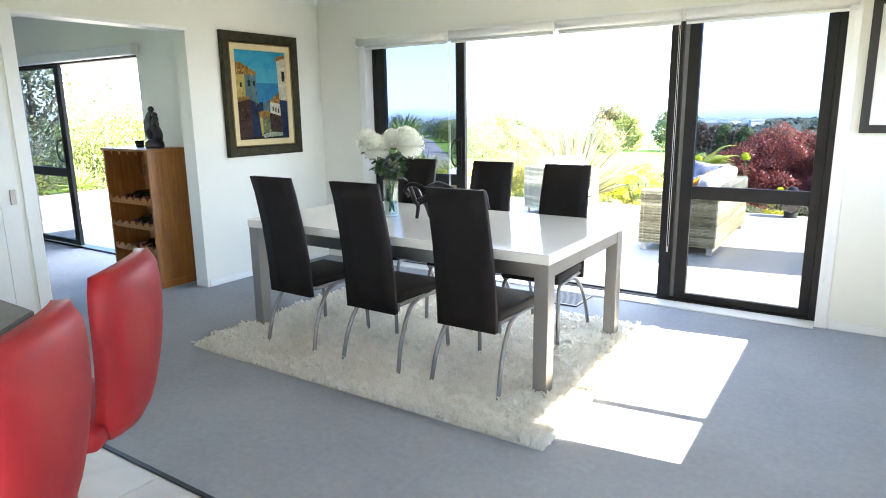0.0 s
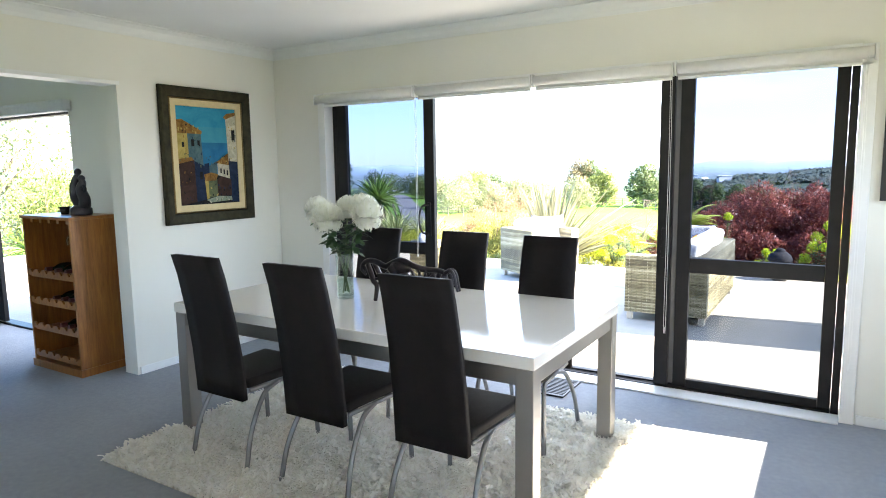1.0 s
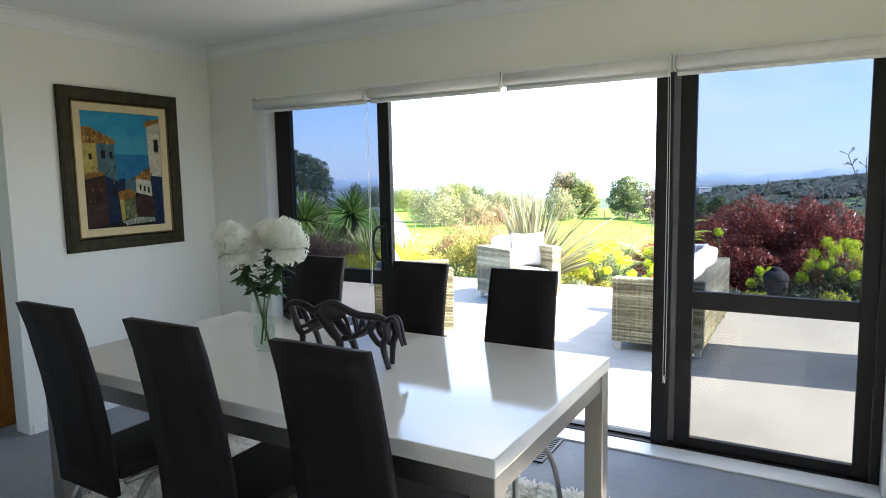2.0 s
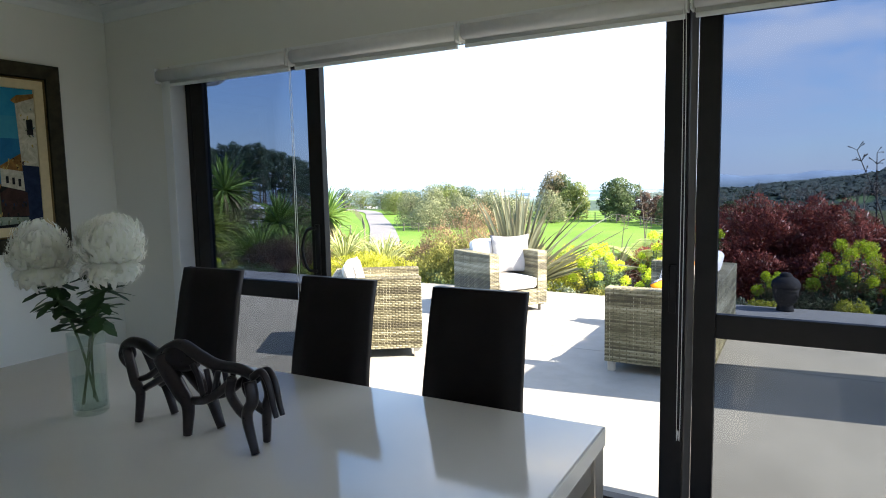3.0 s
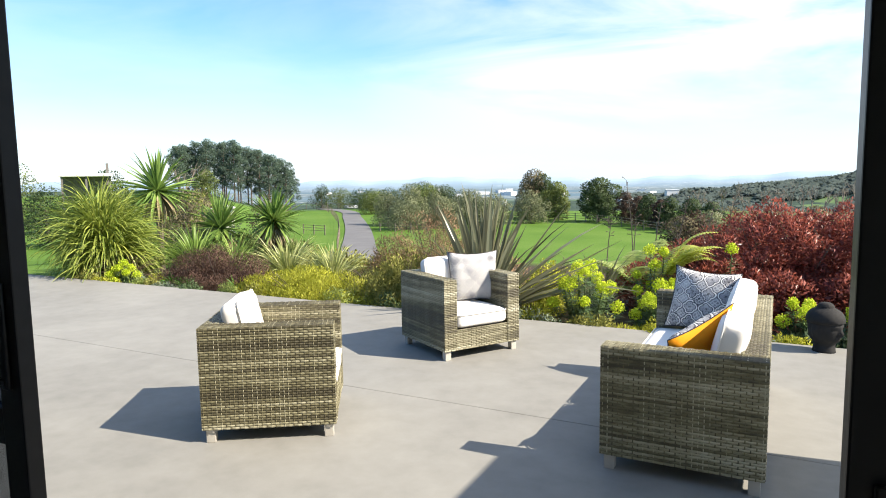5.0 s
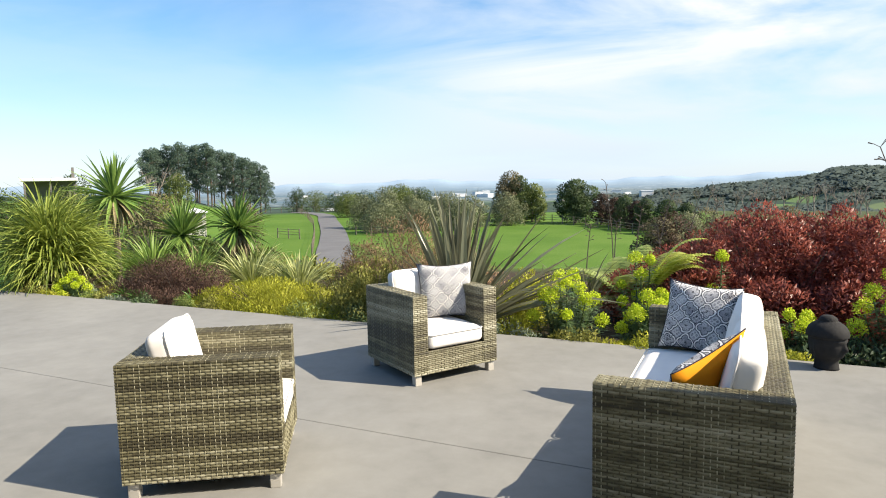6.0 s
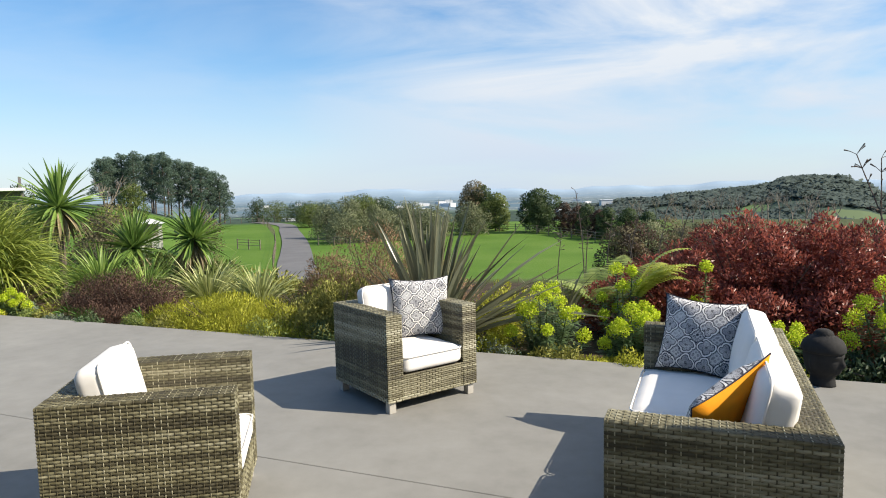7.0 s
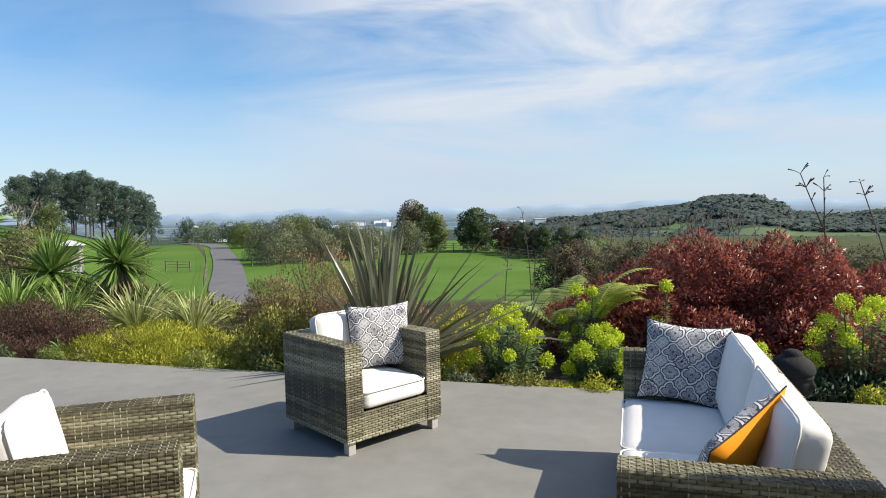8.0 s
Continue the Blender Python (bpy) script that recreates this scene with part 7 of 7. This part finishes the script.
for i, (x, y, h, w, m) in enumerate(((-46.2, 75.1, 3.6, 4.4, far_grey), (-43.4, 75.3, 4.8, 4.2, far_grey), (-44.7, 82.0, 5.0, 4.0, far_mid), (-41.0, 78.5, 3.4, 3.6, far_grey), (-64.4, 98.4, 3.4, 4.9, far_mid), (-61.9, 109.8, 4.8, 4.8, far_mid), (-43.3, 85.2, 4.4, 4.2, far_dark), (-39.5, 84.0, 3.6, 4.0, far_grey), (-36.7, 80.3, 3.6, 4.6, far_grey), (-33.6, 80.6, 3.2, 4.2, far_grey), (-30.0, 84.0, 3.4, 4.0, far_grey), (-69.0, 112.0, 3.4, 5.6, far_dark), (-74.0, 114.5, 3.2, 5.6, far_mid), (-82.6, 121.0, 3.4, 6.4, far_dark), (-90.0, 124.0, 3.6, 6.0, far_mid), (-97.0, 126.0, 4.8, 5.0, far_dark), (-56.0, 104.0, 4.0, 4.4, far_dark), (-51.0, 98.0, 4.2, 4.4, far_grey), (-40.2, 69.5, 3.2, 4.4, far_grey), (-37.0, 73.0, 3.0, 4.2, far_grey), (-33.0, 75.5, 2.8, 4.0, far_grey))):
    leafy_tree(x, y, h * 1.04, w * 1.25, m, "rounded shrubby tree beside the driveway", 140 + i, 2600, 0.22, 0.03, 15)
leafy_tree(-76.7, 72.8, 5.2, 4.6, far_mid, "round bright green tree in front of the pines", 165, 2400, 0.25, 0.05)
leafy_tree(-58.0, 44.0, 5.0, 5.0, far_dark, "dark shrub behind the yuccas", 166, 2000, 0.22, 0.05)
leafy_tree(-44.0, 50.5, 4.0, 5.0, far_brown, "brown shrub beside the hut", 167, 2000, 0.2, 0.03)
leafy_tree(-60.0, 36.0, 5.0, 6.5, far_mid, "green shrub beside the barn", 168, 2400, 0.22, 0.05)
leafy_tree(-24.0, 20.0, 2.8, 3.4, far_mid, "green shrub behind the bed", 169, 2200, 0.14, 0.03)
leafy_tree(-25.5, 25.0, 2.6, 3.6, far_brown, "brown shrub behind the bed", 170, 2200, 0.14, 0.03)
leafy_tree(-31.0, 18.5, 3.4, 4.6, far_mid, "green shrub at the bank's end", 171, 2200, 0.16, 0.03)
leafy_tree(-38.0, 36.0, 3.2, 4.4, olive_leaf, "olive shrub on the bank below the bed", 173, 2200, 0.16, 0.03)
for i in range(24):
    az_s = radians(-6.5 + i * 1.2 + R.uniform(-0.4, 0.4))
    r_s = 44 + R.uniform(-5, 9)
    leafy_tree(-2 + r_s * math.sin(az_s), 5 + r_s * math.cos(az_s), R.uniform(2.5, 3.5) - 0.8 * (i > 9), R.uniform(3.2, 4.4), (far_brown, far_purple, far_grey, far_brown, far_brown)[i % 5], "brown scrubby tree on the slope behind the red shrub", 210 + i, 1900, 0.17, 0.03)
leafy_tree(-40.0, 30.5, 3.6, 5.0, far_mid, "green shrub in front of the barn", 174, 2200, 0.18, 0.03)
leafy_tree(-44.5, 30.0, 3.4, 5.0, far_dark, "dark green shrub in front of the barn", 175, 2200, 0.18, 0.03)
bare_tree(-72.0, 64.6, 7.0, "leafless pale tree behind the yuccas", 172, (0.1, 0))
for i in range(22):
    x = -13.0 + i * 1.35
    bare_tree(x, 112.0 + R.uniform(-5, 5), 4.9 * R.uniform(0.75, 1.1), "leafless pale tree beyond the red shrub", 180 + i, (R.uniform(-0.1, 0.1), 0), 4)

# hut and barn
def hut():
    x, y = -46.5, 47.4
    z = land_height(x, y)
    ob = thing("garden_hut", (x, y, z), "small white open garden hut with a pale pyramid roof", "hut", "", 40)
    ob.scale = (1.0, 1.0, 1.36)
    # white paint taken down to beige for the shade on the walls
    white = plain("hut_shaded_white", (0.5, 0.48, 0.43), 0.7)
    for sx in (-0.75, 0.75):
        for sy in (-0.75, 0.75):
            part("post", boxed(sx - 0.08, sx + 0.08, sy - 0.08, sy + 0.08, -0.2, 1.75), white, ob)
    for k, (a, b) in enumerate(((-0.66, -0.1), (0.1, 0.66))):
        part("wall_panel", boxed(a, b, -0.79, -0.74, 0.0, 0.95), white, ob)
    # darker panel: the shade inside the hut as a colour
    part("back_panel", boxed(-0.66, 0.66, 0.72, 0.77, 0.0, 1.7), plain("hut_shade", (0.3, 0.26, 0.22), 0.8), ob)
    bm = bmesh.new()
    b = [bm.verts.new(p) for p in ((-1.05, -1.05, 1.75), (1.05, -1.05, 1.75), (1.05, 1.05, 1.75), (-1.05, 1.05, 1.75))]
    t = bm.verts.new((0, 0, 2.08))
    for k in range(4):
        bm.faces.new((b[k], b[(k + 1) % 4], t))
    bm.faces.new(b[::-1])
    part("roof", bm, plain("hut_roof", (0.55, 0.56, 0.55), 0.5), ob, "pale sheet roof")


def barn():
    x, y = -52.5, 37.5
    ob = thing("barn", (x, y, land_height(x, y)), "distant open barn with a white roof", "barn", "", 56)
    dark = plain("barn_dark", (0.14, 0.13, 0.12), 0.8)
    z = 4.75
    part("roof", boxed(-1.3, 2.6, -2.0, 2.0, z, z + 0.22, bevel=0.02), plain("barn_white", (0.75, 0.75, 0.74), 0.5), ob, "white flat roof")
    part("back_wall", boxed(-1.1, 2.4, 1.5, 1.6, 0, z - 0.002), dark, ob)
    for px in (-1.0, 0.7, 2.4):
        part("post", boxed(px - 0.07, px + 0.07, -1.8, -1.66, 0, z - 0.002), dark, ob)
    part("flue", boxed(2.2, 2.4, 0.4, 0.6, z + 0.222, z + 1.1), dark, ob, "dark flue pipe")


hut()
barn()


def far_store(x, y, w, d, h, turn):
    ob = thing("warehouse", (x, y, land_height(x, y)), "pale flat-roofed warehouse on the far plain", "building", "far warehouses", turn)
    part("wall", boxed(-w, w, -d, d, -4, h), plain("far_wall", (0.62, 0.63, 0.64), 0.8), ob)
    part("roof", boxed(-w - 0.5, w + 0.5, -d - 0.5, d + 0.5, h, h + 0.6), plain("far_roof", (0.75, 0.76, 0.78), 0.6), ob)


for i in range(46):
    a = radians(R.uniform(-38, -7))
    r = R.uniform(700, 2600)
    far_store(-2 + r * math.sin(a), 5 + r * math.cos(a), R.uniform(5, 16), R.uniform(5, 12), R.uniform(4, 8), R.uniform(0, 90))
far_store(-160, 583, 14, 8, 7, 20)

# ---- pillows on the terrace seats ----
def pillow_pose(foot, normal, up, spin=0.0):
    """Local +y along the normal, local z as near to up as can be."""
    n = Vector(normal).normalized()
    z = (Vector(up) - n * Vector(up).dot(n)).normalized()
    x = n.cross(z)
    m = Matrix((x, n, z)).transposed().to_4x4()
    return Matrix.Translation(foot) @ m @ pose(0, 0, 0.22, 0, spin, 0) @ pose(0, 0, -0.22)


pillow((0, 0, 0), pillow_pose((-4.14, 10.14, TERRACE + 0.455), (-0.55, 0.75, -0.28), (0, 0, 1)), 0.53, "grey patterned throw pillow standing on the armchair")
pillow((0, 0, 0), pillow_pose((-1.96, 9.66, TERRACE + 0.455), (0.18, 0.9, -0.3), (0, 0, 1), 4), 0.52, "grey patterned throw pillow leaning in the sofa's corner")
pillow((0, 0, 0), pillow_pose((-1.93, 8.44, TERRACE + 0.45), (0.72, -0.46, -0.48), (0, 0, 1), 26), 0.49, "throw pillow with grey pattern and orange back", orange_cloth)


# ---- far woods on the hill ----
def far_woods():
    rng = np.random.default_rng(9)
    pts = []
    while len(pts) < 20000:
        az, r = rng.uniform(-14, 30), rng.uniform(200, 1000)
        x, y = -2 + r * math.sin(radians(az)), 5 + r * math.cos(radians(az))
        if az < 2 and r < 480:
            continue
        meadow = ((x - 150) / 78) ** 2 + ((y - 640) / 40) ** 2 < 1
        if not meadow and noise.noise(Vector((x, y, 3)) * 0.012) > -0.25 + 0.3 * (az > 12 and r < 800):
            pts.append((x, y, land_height(x, y)))
    p = np.array(pts)
    n = len(p)
    v, nv = [], []
    for i in range(5):
        s = (rng.uniform(1.5, 3.2, n) * np.clip(np.hypot(p[:, 0], p[:, 1]) / 800, 0.25, 1.0))[:, None]
        side = rng.normal(size=(n, 3))
        c = p + side * np.array([2.0, 2.0, 0.6]) * s * 0.4 + np.array([0, 0, 1.1]) * s
        a = rng.normal(size=(n, 3)) * np.array([1, 1, 0.25]) + np.array([0, 0, 0.12])
        a /= np.linalg.norm(a, axis=1)[:, None]
        b = np.cross(a, rng.normal(size=(n, 3)) * 0.5 + np.array([0, -0.4, 1.0]))
        b /= np.linalg.norm(b, axis=1)[:, None]
        # face the valley and the sky
        b *= np.where((np.cross(a, b) * np.array([0.0, -0.6, 0.8])).sum(1) < 0, -1.0, 1.0)[:, None]
        v.append(np.stack([c - a * s, c - b * s * 0.8, c + a * s, c + b * s * 0.8], 1).reshape(-1, 3))
        m = side * np.array([0.16, 0.16, 0.1]) + np.array([0, -0.3, 0.85])
        nv.append(np.repeat(m / np.linalg.norm(m, axis=1)[:, None], 4, axis=0))
    # canopy green is lightened and blued: valley haze put into the leaf colour
    ob = quads("far_wood", np.concatenate(v), leafy("hazy_canopy", (0.085, 0.115, 0.105), (0.115, 0.15, 0.132), 1.0, 0.3, None, 0.3), None, "", np.concatenate(nv))
    return tagged(ob, "dark wooded slope of the hill across the valley", "woods", "", "stuff")


far_woods()

# ---- floor tiles, each its own piece ----
tile_stone = Nodes("tile_stone")
tile_info = tile_stone.n.new("ShaderNodeObjectInfo")
tile_vein = tile_stone.noise(3.0, 6, 0.6, coord=tile_stone.world_pos(), distort=1.2)
tile_stone.done(tile_stone.ramp(tile_stone.math("MULTIPLY_ADD", tile_info.outputs["Random"], 0.25, tile_stone.math("MULTIPLY", tile_vein, 0.75)),
                                (0.2, (0.5, 0.5, 0.49)), (0.6, (0.66, 0.66, 0.64)), (0.9, (0.72, 0.72, 0.7))), 0.25)
tile_bm = boxed(0.0025, 0.5975, 0.0025, 0.2975, 0.0, 0.012, bevel=0.002, segs=1)
tile_mesh = bpy.data.meshes.new("tile")
tile_bm.to_mesh(tile_mesh)
tile_bm.free()
tile_mesh.materials.append(tile_stone.mat)
tile_bed = bpy.data.objects["tile_bed"]
for row in range(15):
    for col in range(9):
        x, y = WEST + col * 0.6 + (0.3 if row % 2 else 0.0), CARPET_EDGE - 0.012 - (row + 1) * 0.3
        if x + 0.6 > EAST:
            continue
        tile = new("tile", tile_mesh)
        tile.parent = tile_bed
        tile.location = (x, y, -0.012)
